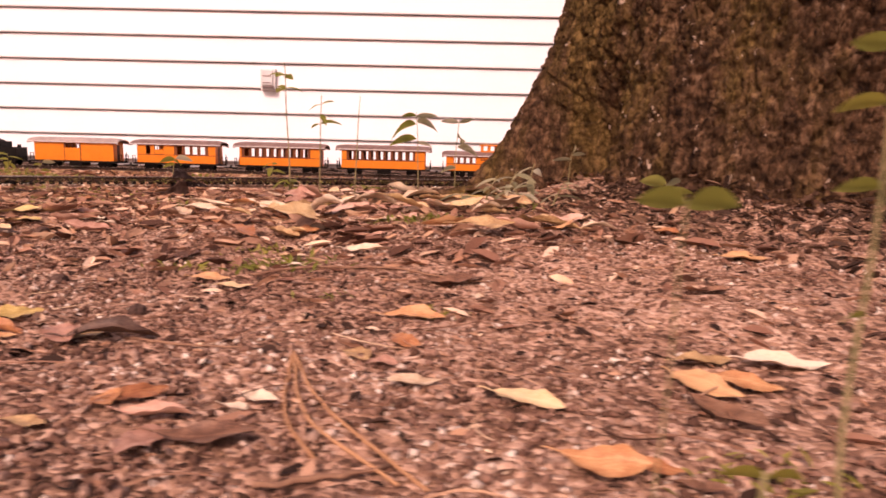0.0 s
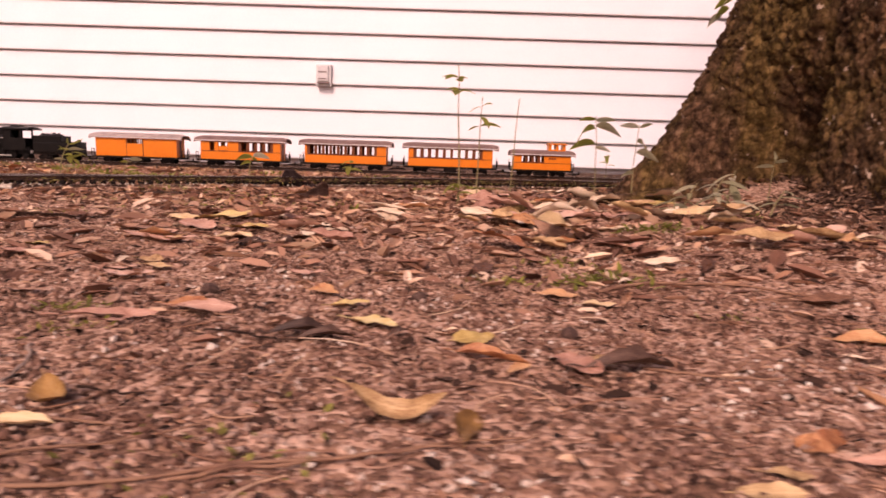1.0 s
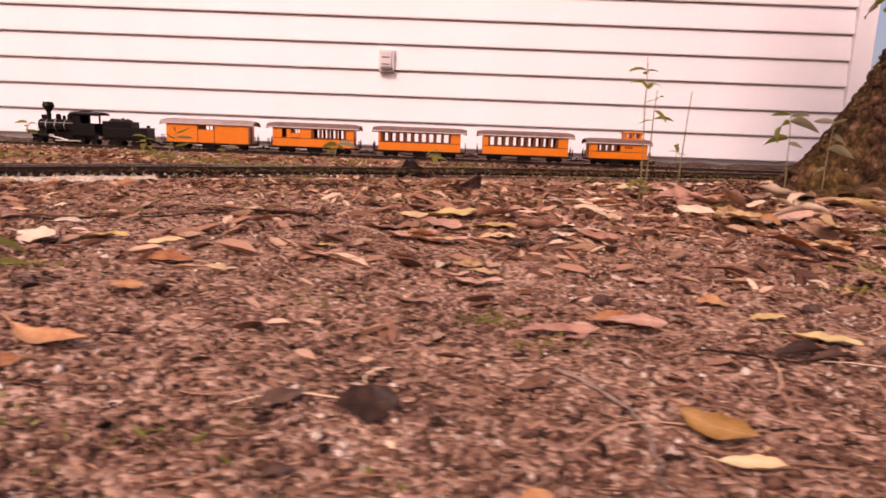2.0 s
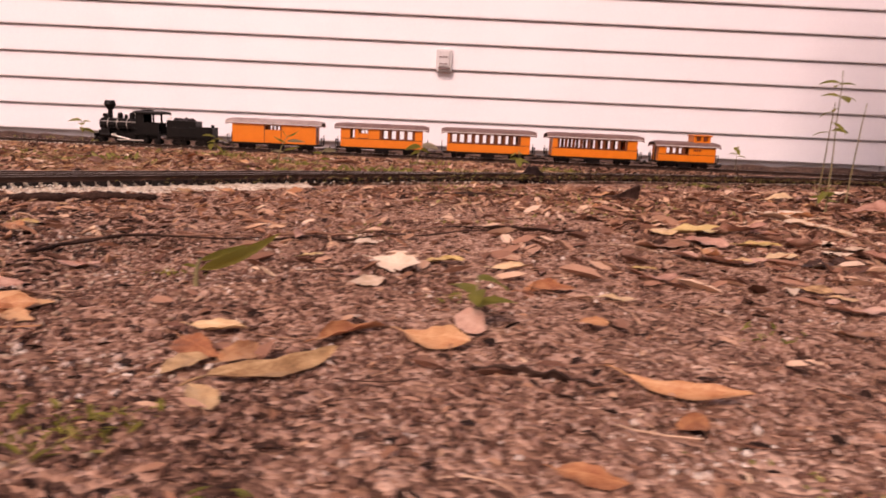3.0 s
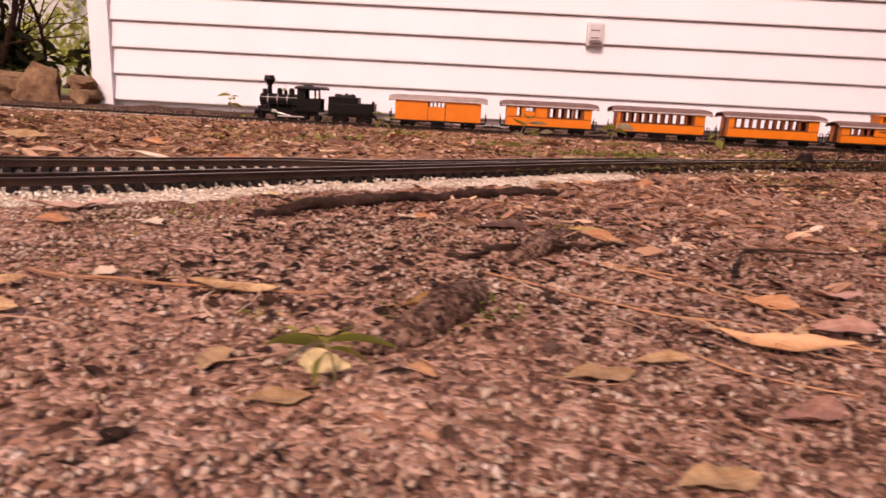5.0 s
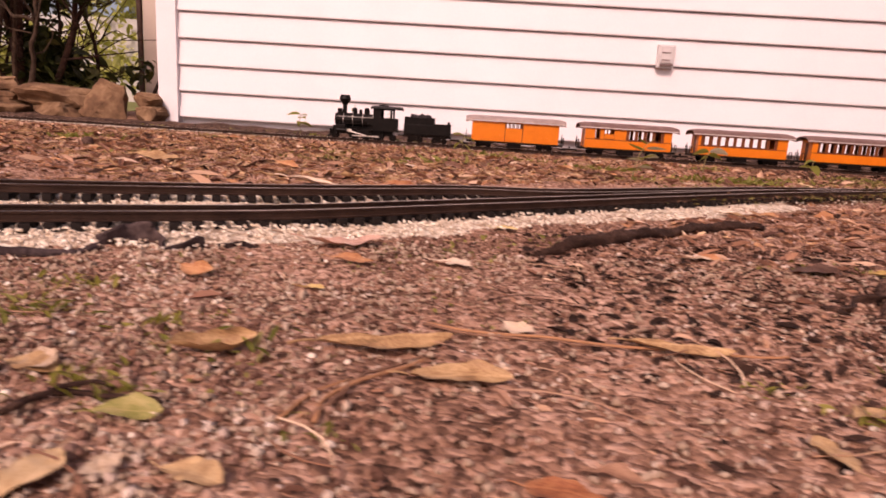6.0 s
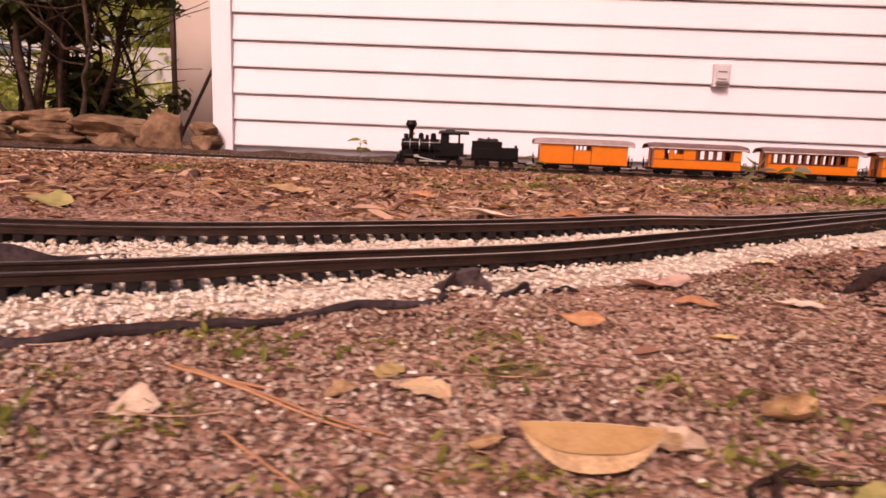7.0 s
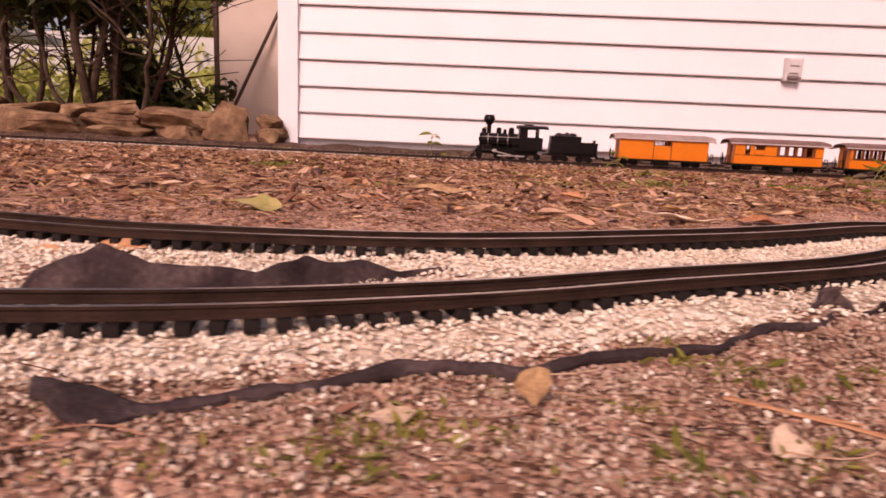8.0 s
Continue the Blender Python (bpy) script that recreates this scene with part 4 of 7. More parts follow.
def locomotive():
    """A small black steam engine: boiler, stack, domes, cab, cylinders, rods, cowcatcher."""
    root = tagged(new("locomotive"), "black model steam locomotive with a tall flared stack", "locomotive")
    root.location = (-1.571, TRAIN_Y, TRAIN_RAIL)
    P = lambda n, bm, m=BLACK, l="": part(n, bm, m, root, l)
    boiler = P("boiler", cyl(bmesh.new(), (0.045, 0, 0.083), (0.225, 0, 0.083), 0.029, seg=28))
    part("smokebox_front", cyl(cyl(bmesh.new(), (0.040, 0, 0.083), (0.046, 0, 0.083), 0.026, 0.030, 28), (0.036, 0, 0.083), (0.041, 0, 0.083), 0.008, 0.010, 14), BLACK, boiler)
    for x in (0.078, 0.120, 0.165, 0.210):
        part("boiler_band", cyl(bmesh.new(), (x - 0.0015, 0, 0.083), (x + 0.0015, 0, 0.083), 0.0298, seg=28), BRASS, boiler, "thin metal boiler band")
    st = P("smokestack", cyl(cyl(cyl(bmesh.new(), (0.080, 0, 0.108), (0.080, 0, 0.148), 0.010, seg=18), (0.080, 0, 0.146), (0.080, 0, 0.172), 0.010, 0.026, 20), (0.080, 0, 0.172), (0.080, 0, 0.188), 0.026, 0.020, 20))
    part("stack_rim", cyl(bmesh.new(), (0.080, 0, 0.186), (0.080, 0, 0.190), 0.021, seg=20), BLACK, st)
    for n, x, r, h in (("sand_dome", 0.125, 0.012, 0.137), ("bell", 0.152, 0.008, 0.130), ("steam_dome", 0.180, 0.013, 0.138)):
        bm = cyl(bmesh.new(), (x, 0, 0.106), (x, 0, h - 0.006), r, r * 0.92, 16)
        cyl(bm, (x, 0, h - 0.006), (x, 0, h), r * 0.95, r * 0.5, 16)
        P(n, bm)
    P("headlamp", cyl(box(boxed(0.052, 0.068, -0.009, 0.009, 0.113, 0.131, bevel=0.002), 0.05, 0.07, -0.004, 0.004, 0.106, 0.113), (0.048, 0, 0.122), (0.053, 0, 0.122), 0.008, seg=14))
    bm = bmesh.new()
    for s in (-1, 1):
        y0, y1 = sorted((s * 0.044, s * 0.041))
        box(bm, 0.215, 0.318, y0, y1, 0.045, 0.098)
        box(bm, 0.215, 0.250, y0, y1, 0.098, 0.142)
        box(bm, 0.292, 0.300, y0, y1, 0.098, 0.142)
        box(bm, 0.250, 0.292, y0, y1, 0.132, 0.142)
    box(bm, 0.215, 0.219, -0.041, 0.041, 0.045, 0.140)
    P("cab", bm)
    raw("cab_roof", *arched_roof(0.205, 0.340, 0.052, 0.140, 0.011, 0.004, 0.002), BLACK, root, smooth=True)
    P("roof_hatch", boxed(0.235, 0.275, -0.018, 0.018, 0.150, 0.156, bevel=0.002))
    P("cab_floor", boxed(0.200, 0.335, -0.042, 0.042, 0.040, 0.046))
    P("frame", boxed(0.030, 0.300, -0.018, 0.018, 0.020, 0.056, bevel=0.002))
    P("firebox", boxed(0.185, 0.220, -0.030, 0.030, 0.034, 0.098, bevel=0.004))
    for s in (-1, 1):
        y = s * 0.034
        P("cylinder", cyl(boxed(0.056, 0.094, y - 0.012, y + 0.012, 0.040, 0.062, bevel=0.003), (0.054, y, 0.036), (0.096, y, 0.036), 0.013, seg=18))
        P("running_board", boxed(0.050, 0.215, *sorted((s * 0.028, s * 0.045)), 0.066, 0.069))
        P("handrail", cyl(bmesh.new(), (0.050, s * 0.032, 0.096), (0.215, s * 0.032, 0.096), 0.0013, seg=6), BRASS)
        for x in (0.128, 0.182, 0.236):
            w = part("driving_wheel", wheel_mesh(0.023, 0.006), BLACK, root)
            w.matrix_basis = Matrix.Translation((x, s * 0.0235, 0.023)) @ Matrix.Rotation(0 if s < 0 else math.pi, 4, "Z")
        for x in (0.040, 0.300):
            w = part("guide_wheel", wheel_mesh(0.0125, 0.005), BLACK, root)
            w.matrix_basis = Matrix.Translation((x, s * 0.0235, 0.0125)) @ Matrix.Rotation(0 if s < 0 else math.pi, 4, "Z")
        P("side_rod", boxed(0.122, 0.242, *sorted((s * 0.031, s * 0.0335)), 0.012, 0.0175, bevel=0.001), BRASS, "dull silver connecting rod")
        P("main_rod", cyl(bmesh.new(), (0.094, s * 0.037, 0.036), (0.184, s * 0.037, 0.018), 0.0022, seg=8), BRASS, "dull silver connecting rod")
        P("crosshead", boxed(0.100, 0.118, *sorted((s * 0.032, s * 0.040)), 0.030, 0.042, bevel=0.001), BRASS)
    P("pilot_beam", boxed(0.022, 0.032, -0.044, 0.044, 0.026, 0.040, bevel=0.001))
    bm = bmesh.new()
    for i in range(9):
        y = -0.036 + 0.009 * i
        cyl(bm, (0.024, y, 0.032), (0.0 + abs(y) * 0.45, y * 0.9, 0.004), 0.0016, seg=6)
    P("cowcatcher", bm)
    return root


def tender():
    root = tagged(new("tender"), "black coal tender heaped with coal behind the engine", "tender")
    root.location = (-1.571, TRAIN_Y, TRAIN_RAIL)
    x0, x1 = 0.352, 0.560
    body = part("tank", boxed(x0, x1, -0.042, 0.042, 0.034, 0.082, bevel=0.004), BLACK, root)
    part("coal_bunker", boxed(x0 + 0.002, x0 + 0.135, -0.041, 0.041, 0.080, 0.112, bevel=0.003), BLACK, root)
    for y in (-0.043, 0.041):
        part("tank_rim", boxed(x0 + 0.13, x1, y, y + 0.002, 0.080, 0.086), BLACK, body)
    bm = bmesh.new()
    r = random.Random(3)
    for i in range(70):
        x, y = r.uniform(x0 + 0.03, x0 + 0.115), r.uniform(-0.03, 0.03)
        got = bmesh.ops.create_icosphere(bm, subdivisions=1, radius=r.uniform(0.005, 0.009), matrix=Matrix.Translation((x, y, 0.112 + 0.012 * (1 - abs(y) / 0.03) * r.random())))
        for vv in got["verts"]:
            vv.co += Vector((r.uniform(-1, 1), r.uniform(-1, 1), r.uniform(-1, 1))) * 0.0018
    part("coal_load", bm, COAL, root, "heaped black coal")
    part("underframe", boxed(x0 - 0.004, x1 + 0.004, -0.036, 0.036, 0.024, 0.034), UNDER, root)
    part("rear_lamp", boxed(x1 - 0.016, x1 - 0.004, -0.006, 0.006, 0.084, 0.098, bevel=0.001), BLACK, root)
    for x in (x0 + 0.05, x1 - 0.05):
        f = truck(root, x)
        f.location.z = -TRAIN_RAIL
    part("coupler", boxed(x1, x1 + 0.04, -0.006, 0.006, 0.016, 0.024, bevel=0.001), UNDER, root)
    part("drawbar", boxed(x0 - 0.03, x0, -0.005, 0.005, 0.026, 0.032), UNDER, root)
    return root


locomotive()
tender()

# ---- behind the house corner: wing, pole, rocks, shrubs ----
tagged(raw("wall_beige", *slab(-3.72, -2.3, 1.98, 2.12, -0.1, 2.6), BEIGE), "beige stucco wall set back beyond the corner", "wall", kind="structure")
tagged(part("downspout", boxed(-3.762, -3.728, 1.955, 1.995, -0.05, 2.6, bevel=0.008), DARKPOLE), "dark brown downspout at the edge of the beige wall", "downspout")
tagged(raw("leaning_pole", *tube(bent((-3.658, 1.82, -0.02), (-3.15, 1.955, 1.10), (0, 0, 0), 8), 0.014, 8), DARKPOLE), "dark wooden pole leaning against the beige wall", "pole")


def rock(name, x, y, z, sx, sy, sz, turn, tilt, seed, label, roll=0.0):
    """A split field stone: a flat block with broken corners and gently uneven faces."""
    bm = bmesh.new()
    bmesh.ops.create_icosphere(bm, subdivisions=4, radius=1.0)
    r = random.Random(seed)
    cuts = []
    for i in range(7):
        a = r.uniform(0, 6.28)
        cuts.append((Vector((math.cos(a), math.sin(a), r.uniform(-0.5, 0.5))).normalized(), r.uniform(0.62, 0.9)))
    off = Vector((seed * 3.1, seed * 1.7, 0))
    for v in bm.verts:
        v.co = Vector([math.copysign(abs(c) ** 0.42, c) for c in v.co])
        for n, d in cuts:
            k = v.co.dot(n)
            if k > d:
                v.co -= n * (k - d) * 0.95
        v.co *= 1 + 0.20 * noise.noise(v.co * 1.1 + off) + 0.09 * noise.noise(v.co * 3 + off) + 0.03 * noise.noise(v.co * 8 + off)
        v.co.x, v.co.y, v.co.z = v.co.x * sx, v.co.y * sy, v.co.z * sz
    bm.transform(pose(x, y, z, tilt, roll, turn))
    return tagged(part(name, bm, ROCK), label, "rock", group="stacked garden stones")


STONES = [
    (-2.835, -0.11, 0.085, 0.130, 0.050, 0.112, 8, -12, 16, "upright tan slab of stone leaning on the border"), (-3.12, -0.10, 0.108, 0.185, 0.11, 0.050, -4, 4, 5, "thick flat tan stone lying on another"),
    (-3.10, -0.13, 0.030, 0.135, 0.10, 0.046, 5, 0, 0, "flat brown stone in a low border"), (-3.46, -0.10, 0.082, 0.165, 0.11, 0.040, -6, 3, 3, "flat tan stone lying on another"),
    (-3.48, -0.03, 0.150, 0.145, 0.10, 0.038, 6, 4, -6, "flat brown stone on top of the pile"), (-3.385, -0.15, 0.020, 0.180, 0.10, 0.040, 2, 0, 0, "flat brown stone in a low border"),
    (-2.655, -0.05, 0.105, 0.080, 0.07, 0.042, 10, 6, 8, "dark brown stone lying on another"), (-2.64, -0.06, 0.032, 0.085, 0.08, 0.048, -8, 0, -4, "flat brown stone in a low border"),
    (-3.84, -0.14, 0.040, 0.265, 0.12, 0.072, 3, 2, 4, "large domed brown stone in the border"), (-3.73, 0.02, 0.128, 0.105, 0.09, 0.036, -10, 4, 0, "small tan stone wedged on the pile"),
    (-4.00, 0.02, 0.110, 0.165, 0.12, 0.050, 8, 4, -5, "flat brown stone lying on another"), (-4.34, -0.10, 0.055, 0.24, 0.13, 0.080, 20, 0, 0, "rounded brown stone in the low border"), (-4.30, 0.05, 0.155, 0.20, 0.13, 0.050, -12, 4, 3, "brown stone lying on the pile"),
    (-3.58, -0.04, 0.075, 0.07, 0.07, 0.040, 30, 0, 0, "small brown stone in the low border"), (-4.70, -0.08, 0.06, 0.20, 0.13, 0.085, 10, 0, 0, "rounded brown stone in the low border"),
]
for i, (x, y, z, sx, sy, sz, turn, tilt, roll, lab) in enumerate(STONES):
    rock("border_stone", x, y, z, sx, sy, sz, turn, tilt, i + 3, lab, roll)

LEAF_T = (np.array([(0, 0, 0), (0.28, 0.20, 0.05), (0.62, 0.19, 0.04), (1, 0, -0.05), (0.62, -0.19, 0.04), (0.28, -0.20, 0.05), (0.45, 0, -0.01)]), [(0, 6, 1), (1, 6, 2), (2, 6, 3), (3, 6, 4), (4, 6, 5), (5, 6, 0)])


def leaf_cloud(name, centres, radius, per, size, mat, parent, seed):
    """Leaves strewn in soft clumps round the given centres, as one crown."""
    r = np.random.default_rng(seed)
    c = np.repeat(np.asarray(centres, float), per, axis=0)
    k = len(c)
    d = r.normal(0, 1, (k, 3))
    d /= np.linalg.norm(d, axis=1)[:, None]
    pos = c + d * (radius * r.uniform(0.2, 1, k) ** 0.6)[:, None] * (1, 1, 0.8)
    s = size * r.uniform(0.6, 1.35, k)
    ob = stuffed(name, LEAF_T, frames_at(pos, r.uniform(0, 6.28, k), r.uniform(-0.9, 0.9, k), r.uniform(0.0, 1.2, k), np.c_[s, s, s]), mat)
    ob.parent = parent
    return ob


def shrub(x, y, label, limbs, clumps, seed, per=40, size=0.12, radius=0.13, mat=LIMB, twigs=9):
    """Bent limbs with forks from the given feet and tops; leaves only in the given boxes."""
    root = tagged(new("shrub"), label, "shrub", group="shrubs by the house corner")
    root.location = (x, y, -0.03)
    r = np.random.default_rng(seed)
    for k, (foot, top, sag, rad) in enumerate(limbs):
        p = bent(foot, top, sag, 20, 0.014, seed + k)
        tr = raw("trunk", *tube(p, np.linspace(rad, rad * 0.5, 20), 9), mat, root, smooth=True)
        for j in range(twigs):
            q = p[r.integers(5, 19)]
            end = q + np.array([r.normal(0, 0.30), r.uniform(-0.2, 0.2), r.uniform(-0.12, 0.40)])
            raw("branch", *tube(bent(q, end, (r.uniform(-0.03, 0.03), 0, r.uniform(-0.05, 0.05)), 11, 0.009, seed * 7 + j), np.linspace(rad * 0.34, 0.0025, 11), 6), mat, tr, smooth=True)
    spots = []
    for x0, x1, y0, y1, z0, z1, n in clumps:
        spots.append(np.c_[r.uniform(x0, x1, n), r.uniform(y0, y1, n), r.uniform(z0, z1, n)])
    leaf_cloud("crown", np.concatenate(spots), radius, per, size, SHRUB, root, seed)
    return root


shrub(-3.46, 0.16, "slender shrub with a pale forked trunk and dark leaves", [((0, 0, 0), (0.09, 0, 0.56), (0.01, 0, 0), 0.019), ((0.08, 0, 0.53), (0.13, 0.05, 1.5), (-0.03, 0, 0), 0.014), ((0.08, 0, 0.53), (-0.35, 0.02, 0.86), (0.02, 0, -0.08), 0.010)],
      [(-0.30, 0.40, -0.1, 0.3, 0.98, 1.5, 14)], 31, per=26, twigs=4)
shrub(-4.00, 0.50, "leafy shrub with several grey-brown trunks", [((0.05, 0, 0), (-0.02, 0, 1.7), (-0.05, 0, 0), 0.030), ((-0.02, 0.05, 0), (0.15, 0.1, 1.7), (0.06, 0, 0), 0.026), ((0.12, 0.1, 0), (0.02, 0.2, 1.6), (0.08, 0, 0), 0.016), ((-0.20, 0, 0), (-0.42, 0.0, 0.75), (-0.16, 0, 0), 0.019), ((0.02, 0, 0.05), (-0.30, 0.1, 1.0), (-0.12, 0, -0.1), 0.017)],
      [(-0.7, 0.1, -0.2, 0.4, 0.74, 1.3, 22), (0.1, 0.6, 0.0, 0.4, 0.95, 1.4, 12)], 32, per=30, twigs=12)
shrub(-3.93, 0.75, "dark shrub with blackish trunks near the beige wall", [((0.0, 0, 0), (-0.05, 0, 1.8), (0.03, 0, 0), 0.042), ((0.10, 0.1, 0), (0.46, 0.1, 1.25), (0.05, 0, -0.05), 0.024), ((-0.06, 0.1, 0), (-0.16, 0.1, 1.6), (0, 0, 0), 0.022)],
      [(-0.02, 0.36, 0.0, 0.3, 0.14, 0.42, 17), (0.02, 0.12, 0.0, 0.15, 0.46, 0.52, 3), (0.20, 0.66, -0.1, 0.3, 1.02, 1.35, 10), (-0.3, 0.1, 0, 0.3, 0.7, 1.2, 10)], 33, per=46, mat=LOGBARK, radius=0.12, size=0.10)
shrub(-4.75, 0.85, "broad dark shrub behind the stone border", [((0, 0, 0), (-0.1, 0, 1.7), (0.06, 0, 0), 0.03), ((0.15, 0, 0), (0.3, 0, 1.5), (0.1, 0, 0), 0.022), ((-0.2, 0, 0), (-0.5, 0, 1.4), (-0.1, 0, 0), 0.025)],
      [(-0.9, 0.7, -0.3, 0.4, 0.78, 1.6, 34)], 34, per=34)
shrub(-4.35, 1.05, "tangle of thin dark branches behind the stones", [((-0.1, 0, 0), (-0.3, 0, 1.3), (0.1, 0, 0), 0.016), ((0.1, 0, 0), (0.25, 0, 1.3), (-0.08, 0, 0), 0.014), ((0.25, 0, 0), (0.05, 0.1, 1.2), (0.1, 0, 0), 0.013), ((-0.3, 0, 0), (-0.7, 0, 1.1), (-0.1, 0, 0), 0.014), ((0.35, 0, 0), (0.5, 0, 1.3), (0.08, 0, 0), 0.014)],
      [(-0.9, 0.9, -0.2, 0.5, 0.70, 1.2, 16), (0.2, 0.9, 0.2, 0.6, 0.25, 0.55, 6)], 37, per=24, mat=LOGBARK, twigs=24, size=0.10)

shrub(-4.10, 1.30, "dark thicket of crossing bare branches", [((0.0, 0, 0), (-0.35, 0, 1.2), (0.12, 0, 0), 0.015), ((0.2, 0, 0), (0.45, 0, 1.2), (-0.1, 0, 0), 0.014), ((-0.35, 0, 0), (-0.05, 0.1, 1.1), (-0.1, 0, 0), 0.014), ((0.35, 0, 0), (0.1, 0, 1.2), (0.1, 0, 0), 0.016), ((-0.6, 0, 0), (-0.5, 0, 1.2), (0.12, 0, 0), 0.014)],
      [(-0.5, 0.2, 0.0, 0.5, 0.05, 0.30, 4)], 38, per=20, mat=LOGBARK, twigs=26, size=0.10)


def far_tree(x, y, h, seed):
    low = h < 1.5
    root = tagged(new("far_bush" if low else "far_tree"), "low sunlit bush across the yard" if low else "sunlit yellow-green tree far across the yard", "bush" if low else "tree", group="bushes across the yard" if low else "trees across the yard")
    root.location = (x, y, -0.03)
    r = np.random.default_rng(seed)
    raw("trunk", *tube(bent((0, 0, 0), (0.2, 0, h * 0.6), (0.1, 0, 0), 10, 0.02, seed), np.linspace(0.04, 0.02, 10) if low else np.linspace(0.16, 0.07, 10), 8), ROOT, root, smooth=True)
    tips = np.c_[r.normal(0, 1.3, 40), r.normal(0, 1.0, 40), r.uniform(0.25 if low else 0.9, h, 40)]
    leaf_cloud("crown", tips, 0.25 if low else 0.50, 40 if low else 85, 0.14 if low else 0.19, SUNLIT_FARLEAF, root, seed)


for i, (x, y, h) in enumerate(((-6.3, 5.6, 0.85), (-8.6, 6.6, 0.75), (-7.5, 10.5, 4.0), (-10.5, 11.0, 5.0), (-13.5, 10.5, 4.5), (-9.0, 12, 5.5), (-17, 12, 6), (-5.6, 10.8, 4.2), (-11.6, 7.5, 0.8))):
    far_tree(x, y, h, 60 + i)

tagged(raw("lawn", *slab(-60, -4.2, 2.6, 60, -0.06, -0.012), LAWN), "pale green lawn across the yard", "lawn", kind="structure")


# added pale backdrop, so that the gaps between the shrubs look bright
tagged(raw("wall_far", *slab(-16.0, -5.6, 9.0, 9.2, -0.05, 1.55), FARWHITE), "pale backdrop slab added to brighten the gaps in the foliage", "wall", kind="structure")


def far_shed():
    root = tagged(new("carport"), "white-posted carport with a grey roof across the yard", "carport")
    root.location = (-9.7, 6.0, 0)
    part("roof", boxed(-2.5, 1.2, -1.0, 1.2, 1.12, 1.24, bevel=0.02), FARWHITE, root)
    part("fascia", boxed(-2.5, 1.2, -1.05, -1.0, 1.0, 1.2), ROOFGREY, root)
    for x in (-2.0, -0.4, 1.0):
        part("post", boxed(x - 0.06, x + 0.06, -0.98, -0.86, -0.05, 1.12), FARWHITE, root)


far_shed()


# ---- loose ground cover ----
STONE_T = []
for k in range(6):
    bm = bmesh.new()
    bmesh.ops.create_icosphere(bm, subdivisions=1, radius=0.5)
    rr = random.Random(k + 40)
    for v in bm.verts:
        v.co *= rr.uniform(0.72, 1.15)
        v.co.z *= 0.8
    STONE_T.append(([v.co[:] for v in bm.verts], [tuple(v.index for v in f.verts) for f in bm.faces]))
    bm.free()


def side_of_track(x, y):
    """Signed distance to the near track: negative in front of it, on the camera's side."""
    q = near_line[::4]
    i = ((x[:, None] - q[:, 0]) ** 2 + (y[:, None] - q[:, 1]) ** 2).argmin(1)
    t = np.gradient(q, axis=0)[i]
    t /= np.linalg.norm(t, axis=1)[:, None]
    return (x - q[i, 0]) * -t[:, 1] + (y - q[i, 1]) * t[:, 0]


def on_tree(x, y, grow=0.0):
    return np.hypot(x - TREE[0], y - TREE[1]) < 0.50 + grow


def strew(name, label, category, mat, x, y, lo, hi, lift=0.3, flat=1.0, seed=0, dip=0.0, shapes=None):
    """Stones of six shapes strewn at the given places, as joined stuff."""
    r = np.random.default_rng(seed)
    k = len(x)
    s = lo + (hi - lo) * r.beta(1.2, 3.0, k)
    pos = np.c_[x, y, ground_z(x, y) + lift * s - dip]
    m = frames_at(pos, r.uniform(0, 6.28, k), r.uniform(-0.5, 0.5, k), r.uniform(-0.5, 0.5, k), np.c_[s * r.uniform(0.8, 1.4, k), s * r.uniform(0.7, 1.1, k), s * flat * r.uniform(0.6, 1.0, k)])
    pick = r.integers(0, 6, k)
    for j in range(6):
        tagged(stuffed(name, (shapes or STONE_T)[j], m[pick == j], mat, smooth=True), label, category, kind="stuff")


def plan_points(n, x0, x1, y0, y1, seed, bias=0.0):
    """Random places in a rectangle; bias pulls them towards y0."""
    r = np.random.default_rng(seed)
    x = r.uniform(x0, x1, n)
    y = y0 + (y1 - y0) * r.uniform(0, 1, n) ** (1 + bias)
    keep = ~on_tree(x, y, -0.02)
    return x[keep], y[keep]


def worn_bare(x, y, seed):
    """Places where the soil is trodden smooth and bears few loose crumbs."""
    n = fnoise(x, y, 8, 91) + 0.5 * fnoise(x, y, 27, 92)
    return (n > 0.30) & (np.random.default_rng(seed).uniform(0, 1, len(x)) > 0.30)


GRIT_T = []
for k in range(6):
    rr = np.random.default_rng(k + 90)
    base = np.array([(0.5, 0, 0), (0, 0.5, 0.05), (-0.5, 0.05, 0), (0.05, -0.5, 0), (0.05, 0, 0.45), (0, 0, -0.4)])
    GRIT_T.append((base * rr.uniform(0.65, 1.25, (6, 1)) + rr.normal(0, 0.07, (6, 3)), [(0, 1, 4), (1, 2, 4), (2, 3, 4), (3, 0, 4), (1, 0, 5), (2, 1, 5), (3, 2, 5), (0, 3, 5)]))

# white gravel round the two tracks: a bed, and stones strewn on it
def bed_limits(x):
    """How far the gravel reaches in front of the near track and behind it."""
    front = -0.100 + 0.055 * np.clip((x + 0.55) / 1.0, 0, 1)
    gap = np.interp(x, far_line[:, 0], far_line[:, 1]) - np.interp(x, near_line[:, 0], near_line[:, 1])
    return front, np.where(x < -0.1, np.maximum(gap - 0.015, 0.04), 0.04)


